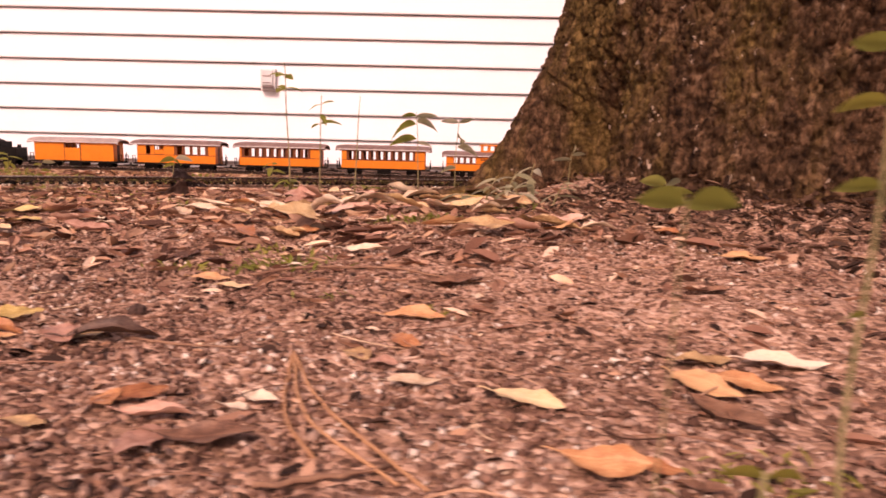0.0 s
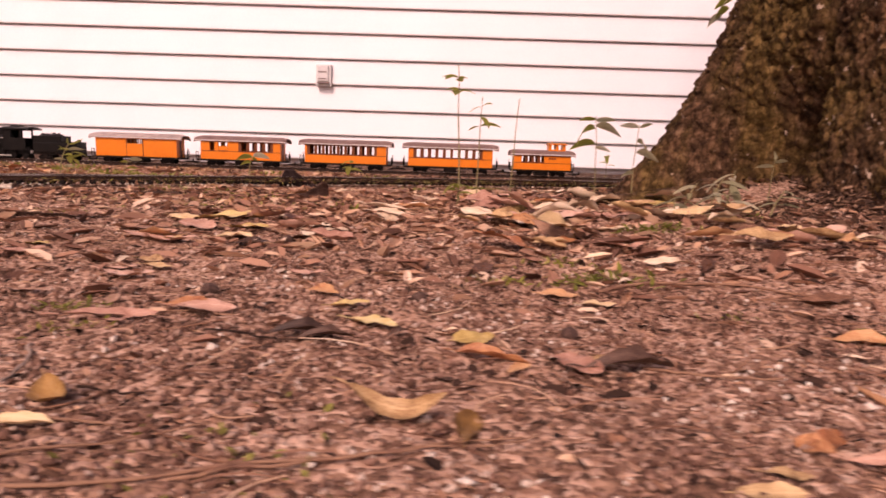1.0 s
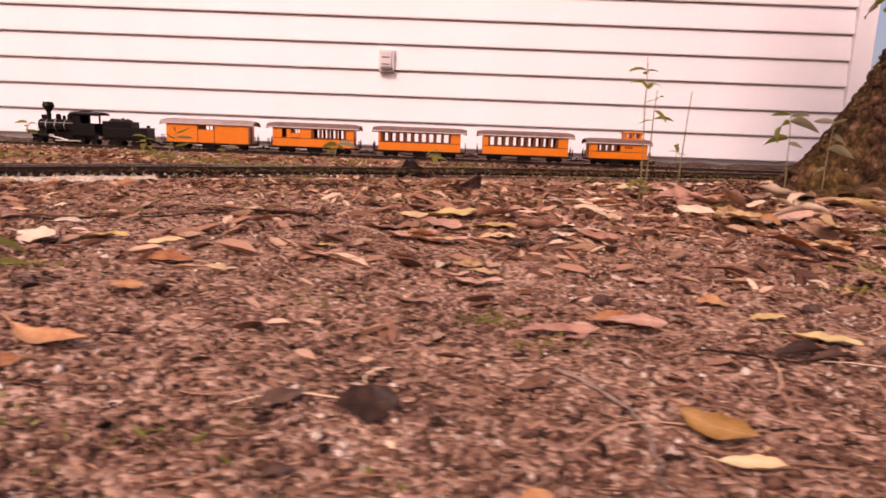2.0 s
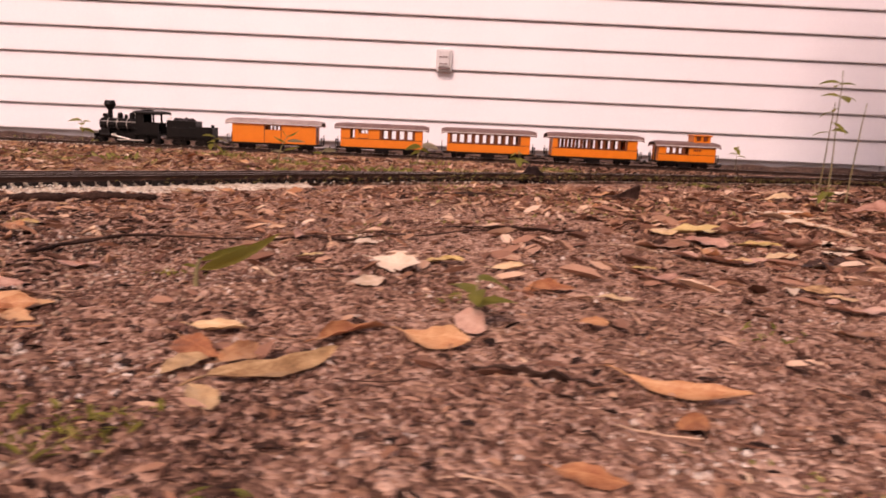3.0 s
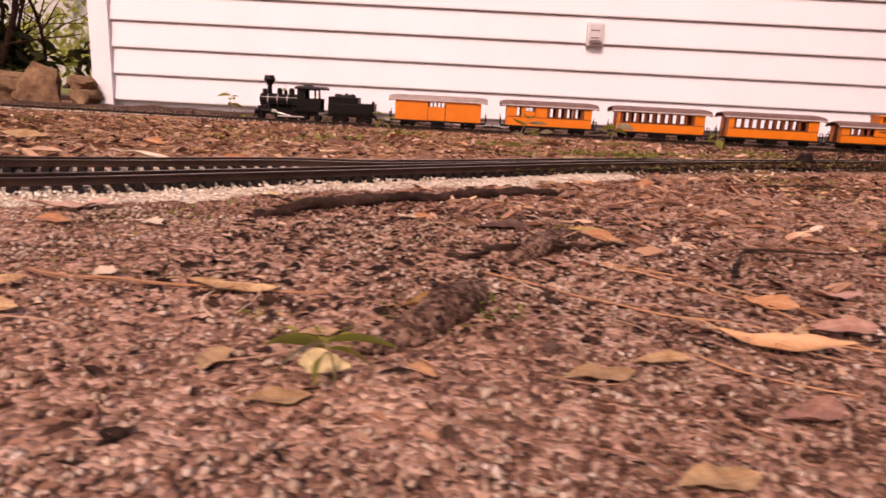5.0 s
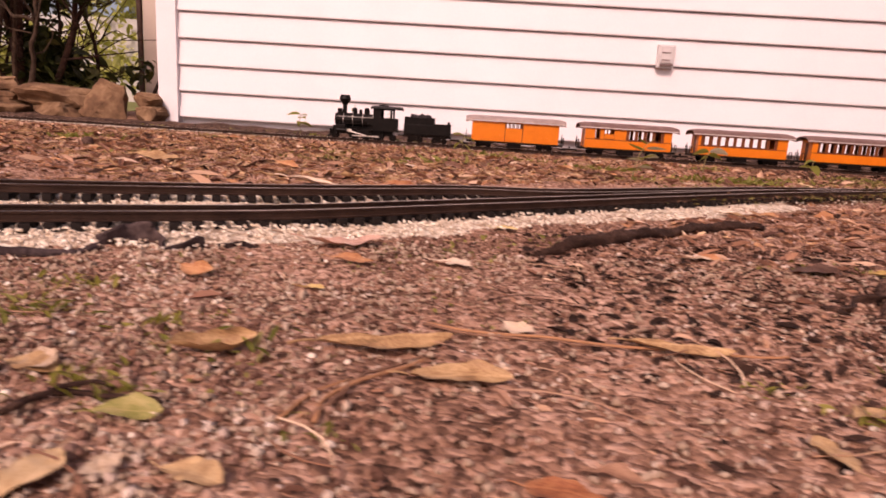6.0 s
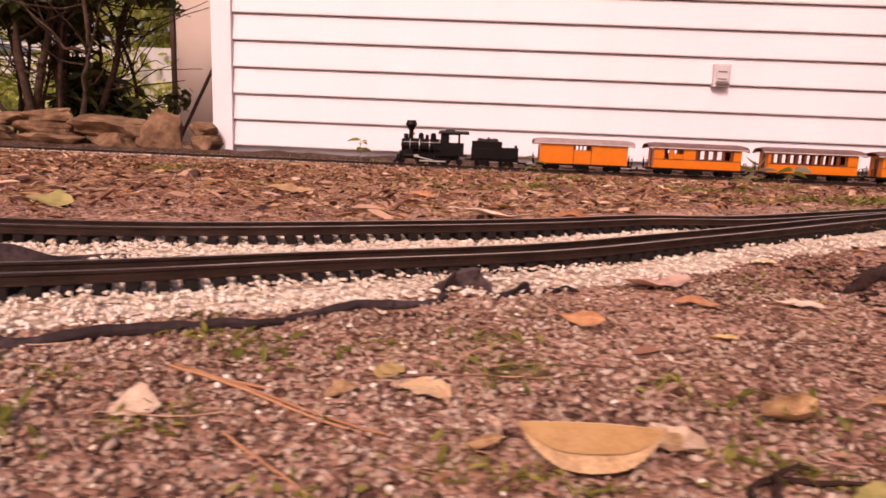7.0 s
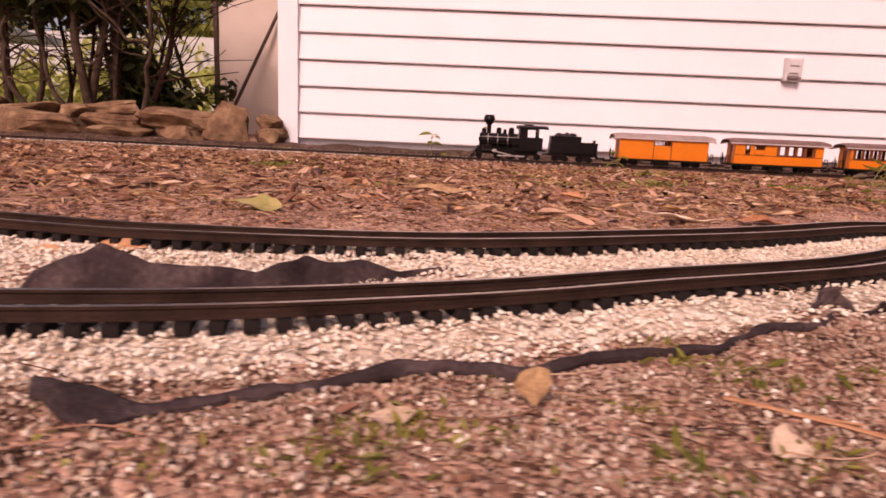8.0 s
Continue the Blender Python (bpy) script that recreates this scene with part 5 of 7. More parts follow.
def gravel_bed():
    q = near_line[(near_line[:, 0] > -2.7) & (near_line[:, 0] < -0.28)]
    t = np.gradient(q, axis=0)
    t /= np.linalg.norm(t, axis=1)[:, None]
    nr = np.c_[-t[:, 1], t[:, 0]]
    front, back = bed_limits(q[:, 0])
    rows = []
    for i, s in enumerate(np.linspace(0, 1, 26)):
        off = front + (back - front) * s + 0.008 * fnoise(q[:, 0], q[:, 1] + s, 25, 40)
        p = q + nr * off[:, None]
        high = np.exp(-(off / 0.055) ** 4)
        lift = 0.0050 * math.sin(math.pi * min(1, 8 * min(s, 1 - s)) / 2) - 0.004
        rows.append(np.c_[p, np.maximum(ground_z(p[:, 0], p[:, 1]) * 0.4, -0.003) + lift + 0.0030 * high + 0.0012 * fnoise(p[:, 0], p[:, 1], 120, 41)])
    v = np.stack(rows).reshape(-1, 3)
    n = len(q)
    f = [(a * n + i, a * n + i + 1, (a + 1) * n + i + 1, (a + 1) * n + i) for a in range(25) for i in range(n - 1)]
    tagged(raw("gravel_bed", v, f, GRAVELBED, smooth=True), "bed of pale gravel under the model tracks", "gravel", kind="structure")


gravel_bed()
x, y = plan_points(240000, -2.4, 1.5, -3.25, -1.2, 70)
d = side_of_track(x, y)
front, back = bed_limits(x)
r = np.random.default_rng(5)
u = r.uniform(0, 1, len(x))
inside = (d > front - 0.006) & (d < back) & (u < np.clip(0.12 - (x + 0.35) * 0.75, 0.10, 0.97))
spill = (d > -0.55) & (d <= front) & (x < -0.8) & (u < 0.20 * np.exp((d + 0.10) / 0.22) * np.clip((-0.8 - x) / 0.8, 0, 1) ** 1.3)
keep = inside | spill
strew("white_gravel", "pale white gravel bedding the model tracks", "gravel", BALLAST, x[keep], y[keep], 0.0030, 0.0074, 0.22, seed=71, dip=np.where(inside, -0.0035 - 0.0035 * np.exp(-(d / 0.055) ** 4) + 0.0015 * np.exp(-(d / 0.024) ** 4), 0.0)[keep])

r = np.random.default_rng(401)
q = far_line[(far_line[:, 0] > -2.5) & (far_line[:, 0] < -0.35)]
k = 15000
i = r.integers(0, len(q), k)
x, y = q[i, 0] + r.normal(0, 0.008, k), q[i, 1] + r.uniform(-0.085, 0.075, k)
high = np.exp(-((y - q[i, 1]) / 0.045) ** 2)
strew("white_gravel", "pale white gravel bedding the model tracks", "gravel", BALLAST, x, y, 0.0035, 0.0078, 0.22, seed=402, dip=0.001 - 0.0075 * high)

x, y = plan_points(3800, -4.6, -0.9, TRAIN_Y - 0.055, TRAIN_Y + 0.05, 171)
ok = np.random.default_rng(172).uniform(0, 1, len(x)) < np.clip((-1.2 - x) / 1.0, 0.12, 1)
strew("white_gravel", "pale gravel along the track by the wall", "gravel", BALLAST, x[ok], y[ok], 0.005, 0.011, 0.3, seed=173)

# gritty crumbs and pebbles in the soil, dense near the walk
x, y = plan_points(46000, -2.1, 1.8, -3.42, -2.55, 72, bias=0.35)
d = side_of_track(x, y)
ok = (d < -0.09) & ~worn_bare(x, y, 501) & (np.random.default_rng(174).uniform(0, 1, len(x)) > np.clip((-0.9 - x) / 0.7, 0, 0.6))
strew("soil_grit", "pinkish-brown crumbs of soil and small pebbles", "grit", PEBBLE, x[ok], y[ok], 0.0028, 0.0095, 0.16, seed=73, shapes=GRIT_T)
x, y = plan_points(9000, -2.6, 2.0, -2.6, -0.7, 74)
strew("soil_grit", "pinkish-brown crumbs of soil and small pebbles", "grit", PEBBLE, x, y, 0.004, 0.011, 0.12, seed=75, shapes=GRIT_T)

OCTA_T = (np.array([(0.5, 0, 0), (0, 0.5, 0.05), (-0.5, 0.08, 0), (0.05, -0.5, 0), (0.05, 0, 0.42), (0, 0, -0.4)]), [(0, 1, 4), (1, 2, 4), (2, 3, 4), (3, 0, 4), (1, 0, 5), (2, 1, 5), (3, 2, 5), (0, 3, 5)])
x, y = plan_points(60000, -2.1, 1.8, -3.42, -2.6, 76, bias=0.55)
ok = (side_of_track(x, y) < -0.10) & ~worn_bare(x, y, 502)
x, y = x[ok], y[ok]
r = np.random.default_rng(77)
k = len(x)
s = 0.0018 + 0.0042 * r.beta(1.3, 2.5, k)
tagged(stuffed("soil_crumb", OCTA_T, frames_at(np.c_[x, y, ground_z(x, y) + 0.25 * s], r.uniform(0, 6.28, k), r.normal(0, 0.4, k), r.normal(0, 0.4, k), np.c_[s * 1.2, s, s]), PEBBLE, smooth=True), "fine reddish crumbs of soil", "grit", kind="stuff")

# paler grit towards the gravel
x, y = plan_points(38000, -2.1, -0.1, -3.42, -2.75, 178, bias=0.4)
ok = (side_of_track(x, y) < -0.09) & ~worn_bare(x, y, 503) & (np.random.default_rng(179).uniform(0, 1, len(x)) < np.clip((-0.10 - x) / 0.9, 0.03, 1))
strew("pale_grit", "tan and pinkish grit mixed into the soil", "grit", PALEGRIT, x[ok], y[ok], 0.0028, 0.0085, 0.25, seed=180, shapes=GRIT_T)
x, y = plan_points(15000, -2.15, -1.15, -3.42, -2.82, 181, bias=0.4)
ok = (side_of_track(x, y) < -0.09) & (np.random.default_rng(182).uniform(0, 1, len(x)) < np.clip((-1.15 - x) / 0.3, 0, 1))
strew("pale_grit", "fine pale grit spilled from the gravel onto the soil", "grit", PALEGRIT, x[ok], y[ok], 0.0022, 0.0062, 0.25, seed=183, shapes=GRIT_T)

# brown crumbs of leaf litter and bark
FLAKE_T = (np.array([(-0.5, -0.08, 0.02), (-0.1, -0.25, 0.10), (0.35, -0.18, 0.04), (0.5, 0.05, 0.0), (0.2, 0.25, 0.12), (-0.3, 0.2, 0.05), (0.02, 0.0, 0.0)]), [(0, 1, 6), (1, 2, 6), (2, 3, 6), (3, 4, 6), (4, 5, 6), (5, 0, 6)])


def flakes(n, x0, x1, y0, y1, lo, hi, seed, bias=0.0, thin=0.5, mat=LITTER, rough=0.25):
    x, y = plan_points(n, x0, x1, y0, y1, seed, bias)
    d = side_of_track(x, y)
    ok = (d < -0.11) | (d > np.where(x < -0.2, 0.32, 0.06))
    ok |= np.random.default_rng(seed + 1).uniform(0, 1, len(x)) < 0.03
    x, y = x[ok], y[ok]
    r = np.random.default_rng(seed + 2)
    k = len(x)
    s = lo + (hi - lo) * r.beta(1.1, 2.6, k)
    z = ground_z(x, y)
    m = frames_at(np.c_[x, y, z + 0.001], r.uniform(0, 6.28, k), r.normal(0, rough, k), r.normal(0, rough, k), np.c_[s, s * r.uniform(thin, 1.1, k), s * r.uniform(0.6, 1.4, k)])
    tagged(stuffed("leaf_litter", FLAKE_T, m, mat), "brown crumbs of dead leaves and bark on the soil", "leaf litter", kind="stuff")


flakes(13000, -2.2, 1.8, -3.52, -2.5, 0.003, 0.013, 80, bias=0.2, thin=0.3)
flakes(19000, -4.2, -0.2, -2.6, -0.3, 0.005, 0.026, 83, bias=0.0, thin=0.2, mat=RUSTY)
flakes(12000, -0.2, 2.4, -2.6, -0.3, 0.005, 0.026, 383, bias=0.0, thin=0.2)
flakes(3000, 0.3, 1.8, -2.7, -1.8, 0.010, 0.045, 86, thin=0.25)

# Humus and rotten leaf in blackish bits, also painted in for shadow under leaves
flakes(1500, -0.85, -0.30, -3.06, -2.62, 0.005, 0.024, 193, thin=0.3, mat=HUMUS_AND_SHADE)
flakes(3600, -0.8, 1.8, -3.45, -2.3, 0.005, 0.022, 189, bias=0.3, thin=0.3, mat=HUMUS_AND_SHADE)

# whole and broken small leaves, thick in front of the tree
CURLED_T = (np.array([(-0.5, 0, 0.06), (-0.2, -0.16, 0.13), (0.2, -0.17, 0.12), (0.5, 0, 0.04), (0.2, 0.17, 0.10), (-0.2, 0.16, 0.11), (-0.22, 0, 0.0), (0.2, 0, 0.0)]), [(0, 1, 6), (1, 2, 7, 6), (2, 3, 7), (3, 4, 7), (4, 5, 6, 7), (5, 0, 6)])


def small_leaves(n, x0, x1, y0, y1, lo, hi, seed):
    x, y = plan_points(n, x0, x1, y0, y1, seed)
    d = side_of_track(x, y)
    ok = ((d < -0.12) | (d > np.where(x < -0.2, 0.34, 0.07))) & ~on_tree(x, y, 0.12)
    x, y = x[ok], y[ok]
    r = np.random.default_rng(seed + 1)
    k = len(x)
    s = lo + (hi - lo) * r.beta(1.3, 2.4, k)
    m = frames_at(np.c_[x, y, ground_z(x, y) + 0.001], r.uniform(0, 6.28, k), r.normal(0, 0.28, k), r.normal(0, 0.22, k), np.c_[s, s * r.uniform(0.7, 1.2, k), s * r.uniform(0.4, 1.5, k)])
    tagged(stuffed("leaf_litter", CURLED_T, m, LEAFBITS), "small dead leaves strewn over the soil", "leaf litter", kind="stuff")


small_leaves(900, 0.1, 1.6, -2.9, -1.75, 0.02, 0.065, 300)
small_leaves(420, -0.5, 1.5, -3.15, -2.4, 0.012, 0.040, 303)
small_leaves(260, -2.0, 1.5, -3.45, -2.7, 0.008, 0.026, 306)
small_leaves(1300, -3.6, 0.5, -2.3, -0.65, 0.012, 0.045, 309)
flakes(3600, -4.2, 0.4, -2.3, -0.68, 0.014, 0.046, 312, thin=0.25, mat=RUSTY, rough=0.3)
flakes(2600, -4.2, 0.3, -2.3, -0.68, 0.012, 0.042, 318, thin=0.25, mat=LEAFBITS, rough=0.3)
flakes(5200, 0.25, 2.6, -1.66, -0.64, 0.010, 0.042, 314, thin=0.3, mat=DARKLITTER, rough=0.35)
flakes(1800, -4.2, 1.6, -2.3, -0.68, 0.012, 0.045, 316, thin=0.3, mat=HUMUS_AND_SHADE, rough=0.4)

x, y = plan_points(8200, -3.6, 0.6, -2.45, -0.62, 320)
ok = side_of_track(x, y) > np.where(x < -0.2, 0.34, 0.07)
ok &= fnoise(x, y, 4, 52) > -0.5
x, y = x[ok], y[ok]
r = np.random.default_rng(321)
k = len(x)
s = r.uniform(0.015, 0.06, k)
tagged(stuffed("dry_grass", FLAKE_T, frames_at(np.c_[x, y, ground_z(x, y) + 0.002], r.uniform(0, 6.28, k), r.normal(0, 0.3, k), r.normal(0, 0.25, k), np.c_[s, s * 0.16, s * 0.5]), STRAW), "pale straw-coloured dry grass on the soil", "dry grass", kind="stuff")

# short needles and stalks lying everywhere
NEEDLE_T = tube(bent((-0.5, 0, 0.004), (0.5, 0, 0.004), (0, 0.06, 0.01), 5), 0.006, 3)
x, y = plan_points(3200, -2.2, 1.8, -3.5, -1.0, 88)
r = np.random.default_rng(89)
k = len(x)
s = r.uniform(0.015, 0.075, k)
m = frames_at(np.c_[x, y, ground_z(x, y) + 0.003], r.uniform(0, 6.28, k), r.normal(0, 0.05, k), r.normal(0, 0.10, k), np.c_[s, s, np.full(k, 0.06)])
m[:, :3, 1] *= (0.14 / s)[:, None]
tagged(stuffed("needle_litter", NEEDLE_T, m, LITTER), "thin brown needles and stalks scattered on the soil", "leaf litter", kind="stuff")


# ---- fallen leaves, one by one ----
def leaf_mesh(seed, width, curl, bend, mat, twist=0.0):
    """A dead leaf of length 1: pointed oval blade curled up at the sides, bowed along its length, twisted, with a ragged edge and a stalk."""
    r = random.Random(seed)
    nl, nw = 20, 8
    v, f = [], []
    ph, ph2 = r.uniform(0, 6.28), r.uniform(0, 6.28)
    skew = r.uniform(-0.10, 0.10)
    for i in range(nl + 1):
        s = i / nl
        w = width * (math.sin(math.pi * s ** (0.75, 1.0, 0.85, 1.25)[seed % 4]) ** 0.70) * (1 + 0.05 * math.sin(23 * s + ph2)) + 0.004
        tw = twist * (s - 0.5) + 0.25 * math.sin(3.1 * s + ph)
        for j in range(nw + 1):
            q = 2 * j / nw - 1
            a = curl * q
            y = w * (math.sin(a) / curl if abs(curl) > 0.05 else q)
            z = w * (1 - math.cos(a)) / max(0.4, abs(curl)) * (1 if curl > 0 else -1)
            z += 0.14 * w * math.sin(8 * s + 2.2 * q + ph) * q * q + 0.07 * w * math.sin(19 * s - 3 * q + ph2) * abs(q)
            y, z = y * math.cos(tw) - z * math.sin(tw), y * math.sin(tw) + z * math.cos(tw)
            z += bend * (s - 0.5) ** 2 + 0.03 * math.sin(5 * s + ph2)
            v.append((s - 0.5, y + skew * math.sin(math.pi * s), z - 0.008 * (1 - abs(q)) ** 4))
    top = len(v)
    for i in range(nl):
        for j in range(nw):
            a = i * (nw + 1) + j
            f.append((a, a + nw + 1, a + nw + 2, a + 1))
    end = v[nw // 2]
    tv, tf = tube(bent(end, (end[0] - 0.2, r.uniform(-0.06, 0.06), end[2] + 0.03), (0, 0, 0.015), 6), 0.009, 5)
    v += [tuple(c) for c in tv]
    f += [tuple(top + c for c in q) for q in tf]
    me = bpy.data.meshes.new("fallen_leaf")
    me.from_pydata(v, [], f)
    me.polygons.foreach_set("use_smooth", [True] * len(me.polygons))
    me.materials.append(mat)
    return me


LEAF_WORDS = {
    "t": "dry tan curled leaf lying on the soil", "o": "dry orange-brown leaf lying on the soil", "p": "faded pinkish-brown leaf lying on the soil", "b": "dull brown dead leaf lying on the soil",
    "c": "pale cream bleached leaf lying on the soil", "y": "dull yellow fallen leaf lying on the soil", "d": "dark brown rotten leaf lying on the soil", "g": "half-green fallen leaf lying on the soil", "n": "golden-brown dry leaf lying on the soil",
}
SHAPES = [(0.19, 0.6, 0.15, 0.4), (0.22, 0.4, 0.08, 0.6), (0.17, 0.9, 0.15, -0.5), (0.24, 0.5, -0.12, 0.3), (0.19, -0.6, 0.06, 0.5), (0.28, 0.4, 0.08, 0.2), (0.25, 1.2, 0.28, 0.1), (0.17, 1.2, -0.2, -0.8), (0.24, 0.8, 0.18, 0.9), (0.42, 0.5, 0.1, 0.1), (0.25, 1.5, 0.30, 0.15), (0.16, 1.0, 1.0, 0.05), (0.11, 0.8, 0.25, 0.3)]
LEAF_MESHES = {k: [leaf_mesh(7 * i + n, w, c, b, m, tw) for i, (w, c, b, tw) in enumerate(SHAPES)] for n, (k, m) in enumerate(LEAFMATS.items())}
leaf_rng = random.Random(12)


def fallen_leaf(kind, x, y, size, shape=None, turn=None, lift=0.0, tilt=None):
    me = LEAF_MESHES[kind][leaf_rng.randrange(9) if shape is None else shape]
    turn = (leaf_rng.gauss(0, 28) + (180 if leaf_rng.random() < 0.5 else 0)) if turn is None else turn
    tx, ty = (leaf_rng.gauss(3, 8), leaf_rng.gauss(0, 6)) if tilt is None else tilt
    rot = Euler((radians(tx), radians(ty), radians(turn))).to_matrix()
    low = min((rot @ v.co).z for v in me.vertices) * size
    ob = new("fallen_leaf", me)
    ob.matrix_world = Matrix.Translation((x, y, float(ground_z(x, y)) - low + 0.0025 + lift)) @ rot.to_4x4() @ Matrix.Scale(size, 4)
    tagged(ob, LEAF_WORDS[kind], "leaf", group="fallen leaves")
    return ob


# each row: place, length, heading, shape, and how far it faces south
TAN_LEAVES_A = [(1.266, -3.18, 0.04, 15, 1, 6), (1.154, -3.236, 0.042, -32, 0, 6), (1.053, -3.173, 0.026, -41, 5, 18), (0.917, -3.282, 0.021, -4, 1, 6), (0.903, -2.979, 0.038, 17, 1, 5), (0.902, -3.297, 0.03, 1, 0, 6), (0.869, -3.145, 0.028, 50, 5, 18), (0.742, -3.232, 0.051, -9, 11, 24), (0.561, -3.253, 0.033, -9, 7, 0), (0.476, -2.72, 0.053, 13, 5, 12), (0.452, -2.883, 0.034, -4, 1, 6), (0.435, -2.861, 0.035, -18, 8, 10), (0.431, -3.304, 0.022, 12, 1, 6), (0.197, -2.945, 0.038, 7, 1, 4)]
TAN_LEAVES_B = [(0.11, -2.854, 0.044, 19, 7, 5), (-0.064, -3.153, 0.084, 42, 12, 24), (-0.089, -3.207, 0.035, -53, 1, 6), (-0.114, -3.164, 0.032, 61, 5, 14), (-0.121, -3.083, 0.042, -5, 7, 4), (-0.293, -3.228, 0.038, -48, 1, 4), (-0.392, -3.031, 0.056, 46, 12, 14), (-0.451, -2.313, 0.056, -12, 1, 6), (-0.491, -3.083, 0.035, 16, 0, 1), (-0.508, -3.208, 0.04, 20, 1, 4), (-0.534, -3.114, 0.046, 23, 1, 3), (-0.633, -3.006, 0.013, -25, 9, 3), (-0.695, -3.161, 0.034, 22, 1, 4), (-0.695, -3.075, 0.028, 32, 1, 5)]
TAN_LEAVES_C = [(-0.739, -3.124, 0.034, 90, 1, 8), (-0.771, -3.006, 0.067, -4, 12, 12), (-0.91, -3.071, 0.057, 4, 0, 4), (-0.957, -3.025, 0.086, 20, 12, 14), (-1.008, -3.186, 0.028, -15, 5, 12), (-1.051, -3.059, 0.049, 32, 10, 4), (-1.065, -3.19, 0.034, -87, 5, 14), (-1.127, -3.104, 0.034, -14, 5, 16), (-1.214, -3.109, 0.025, 31, 7, 3), (-1.247, -3.04, 0.035, -23, 5, 20), (-1.292, -3.053, 0.022, 41, 3, 10), (-1.625, -2.006, 0.115, 8, 1, 14), (-1.65, -1.938, 0.094, 11, 1, 14), (-2.595, -1.875, 0.024, 31, 1, 8)]
GOLDEN_LEAVES = [(0.778, -3.248, 0.033, 77, 8, 40), (0.556, -3.221, 0.041, -45, 6, 16), (-0.626, -3.022, 0.052, 27, 8, 14)]
ORANGE_LEAVES_A = [(1.418, -2.892, 0.05, 5, 1, 8), (1.377, -2.782, 0.04, -7, 1, 8), (1.279, -3.21, 0.039, -24, 1, 8), (1.256, -3.213, 0.043, -50, 1, 12), (1.201, -3.302, 0.023, -15, 1, 6), (1.179, -3.302, 0.038, -17, 8, 10), (1.083, -3.15, 0.026, -41, 3, 10), (1.083, -3.079, 0.049, -5, 0, 6), (0.954, -3.247, 0.029, 44, 1, 14), (0.942, -3.257, 0.018, -50, 9, 25), (0.872, -2.949, 0.039, 4, 1, 8), (0.812, -3.16, 0.025, 48, 2, 5), (0.797, -3.138, 0.051, -20, 7, 3), (0.652, -2.983, 0.031, -19, 5, 14), (0.555, -3.033, 0.047, 9, 1, 10)]
ORANGE_LEAVES_B = [(0.458, -3.299, 0.03, 9, 5, 16), (0.178, -3.164, 0.069, -23, 12, 16), (0.167, -3.199, 0.029, 41, 3, 8), (0.156, -3.033, 0.025, 15, 3, 12), (0.138, -2.929, 0.058, 20, 0, 5), (0.099, -3.26, 0.031, -16, 1, 10), (0.031, -3.098, 0.05, -23, 8, 14), (-0.027, -3.089, 0.056, 43, 7, 10), (-0.089, -3.141, 0.039, 71, 3, 12), (-0.116, -3.136, 0.044, -41, 1, 16), (-0.263, -3.081, 0.035, -25, 1, 6), (-0.275, -3.077, 0.032, 30, 5, 14), (-0.28, -3.065, 0.039, 15, 8, 12), (-0.285, -3.059, 0.062, 16, 1, 8), (-0.326, -3.268, 0.021, 12, 1, 6)]
ORANGE_LEAVES_C = [(-0.374, -2.964, 0.041, -37, 8, 8), (-0.38, -2.278, 0.04, -7, 1, 8), (-0.407, -3.054, 0.079, -15, 12, 12), (-0.462, -2.777, 0.047, -39, 1, 10), (-0.629, -3.125, 0.019, -40, 5, 10), (-0.657, -2.739, 0.031, -27, 0, 8), (-0.866, -3.168, 0.035, -8, 1, 5), (-1.017, -2.826, 0.042, -1, 1, 6), (-1.03, -2.257, 0.102, 12, 1, 4), (-1.132, -2.898, 0.036, -22, 8, 20), (-1.179, -3.181, 0.035, 19, 1, 8), (-1.824, -2.701, 0.061, -12, 1, 10), (-1.94, -2.727, 0.059, -4, 1, 14), (-1.998, -2.762, 0.037, 9, 1, 10)]
BROWN_LEAVES = [(1.328, -3.019, 0.04, 0, 1, 4), (1.252, -3.248, 0.047, -58, 1, 10), (1.219, -2.26, 0.061, -1, 1, 6), (1.215, -3.314, 0.022, -15, 1, 6), (1.112, -2.971, 0.058, 5, 0, 4), (1.004, -3.289, 0.046, 1, 0, 4), (0.469, -3.169, 0.032, 34, 0, 5), (0.386, -3.003, 0.035, -12, 1, 5), (0.335, -2.677, 0.08, 9, 1, 8), (-0.233, -3.176, 0.032, 52, 5, 10), (-0.311, -1.205, 0.122, -3, 2, 6), (-0.844, -3.154, 0.022, -14, 8, 5), (-0.894, -3.187, 0.027, -11, 0, 4)]
YELLOW_LEAVES = [(1.115, -2.433, 0.094, 4, 1, 12), (0.785, -3.101, 0.035, 31, 5, 22), (0.706, -3.06, 0.048, -30, 1, 10), (0.682, -3.019, 0.035, 18, 1, 10), (0.478, -2.657, 0.059, -6, 1, 12), (0.43, -2.577, 0.105, 8, 1, 14), (0.268, -2.802, 0.034, -8, 1, 8), (0.036, -2.851, 0.053, 22, 0, 6), (-0.104, -2.851, 0.028, 28, 1, 8), (-0.196, -3.242, 0.019, -33, 3, 6), (-0.278, -3.266, 0.014, -26, 1, 6), (-0.474, -2.749, 0.048, -14, 1, 12), (-0.679, -3.126, 0.03, -20, 5, 30), (-0.865, -2.616, 0.035, -22, 1, 14), (-1.031, -2.921, 0.022, -10, 8, 10), (-1.272, -3.01, 0.031, 78, 5, 16)]
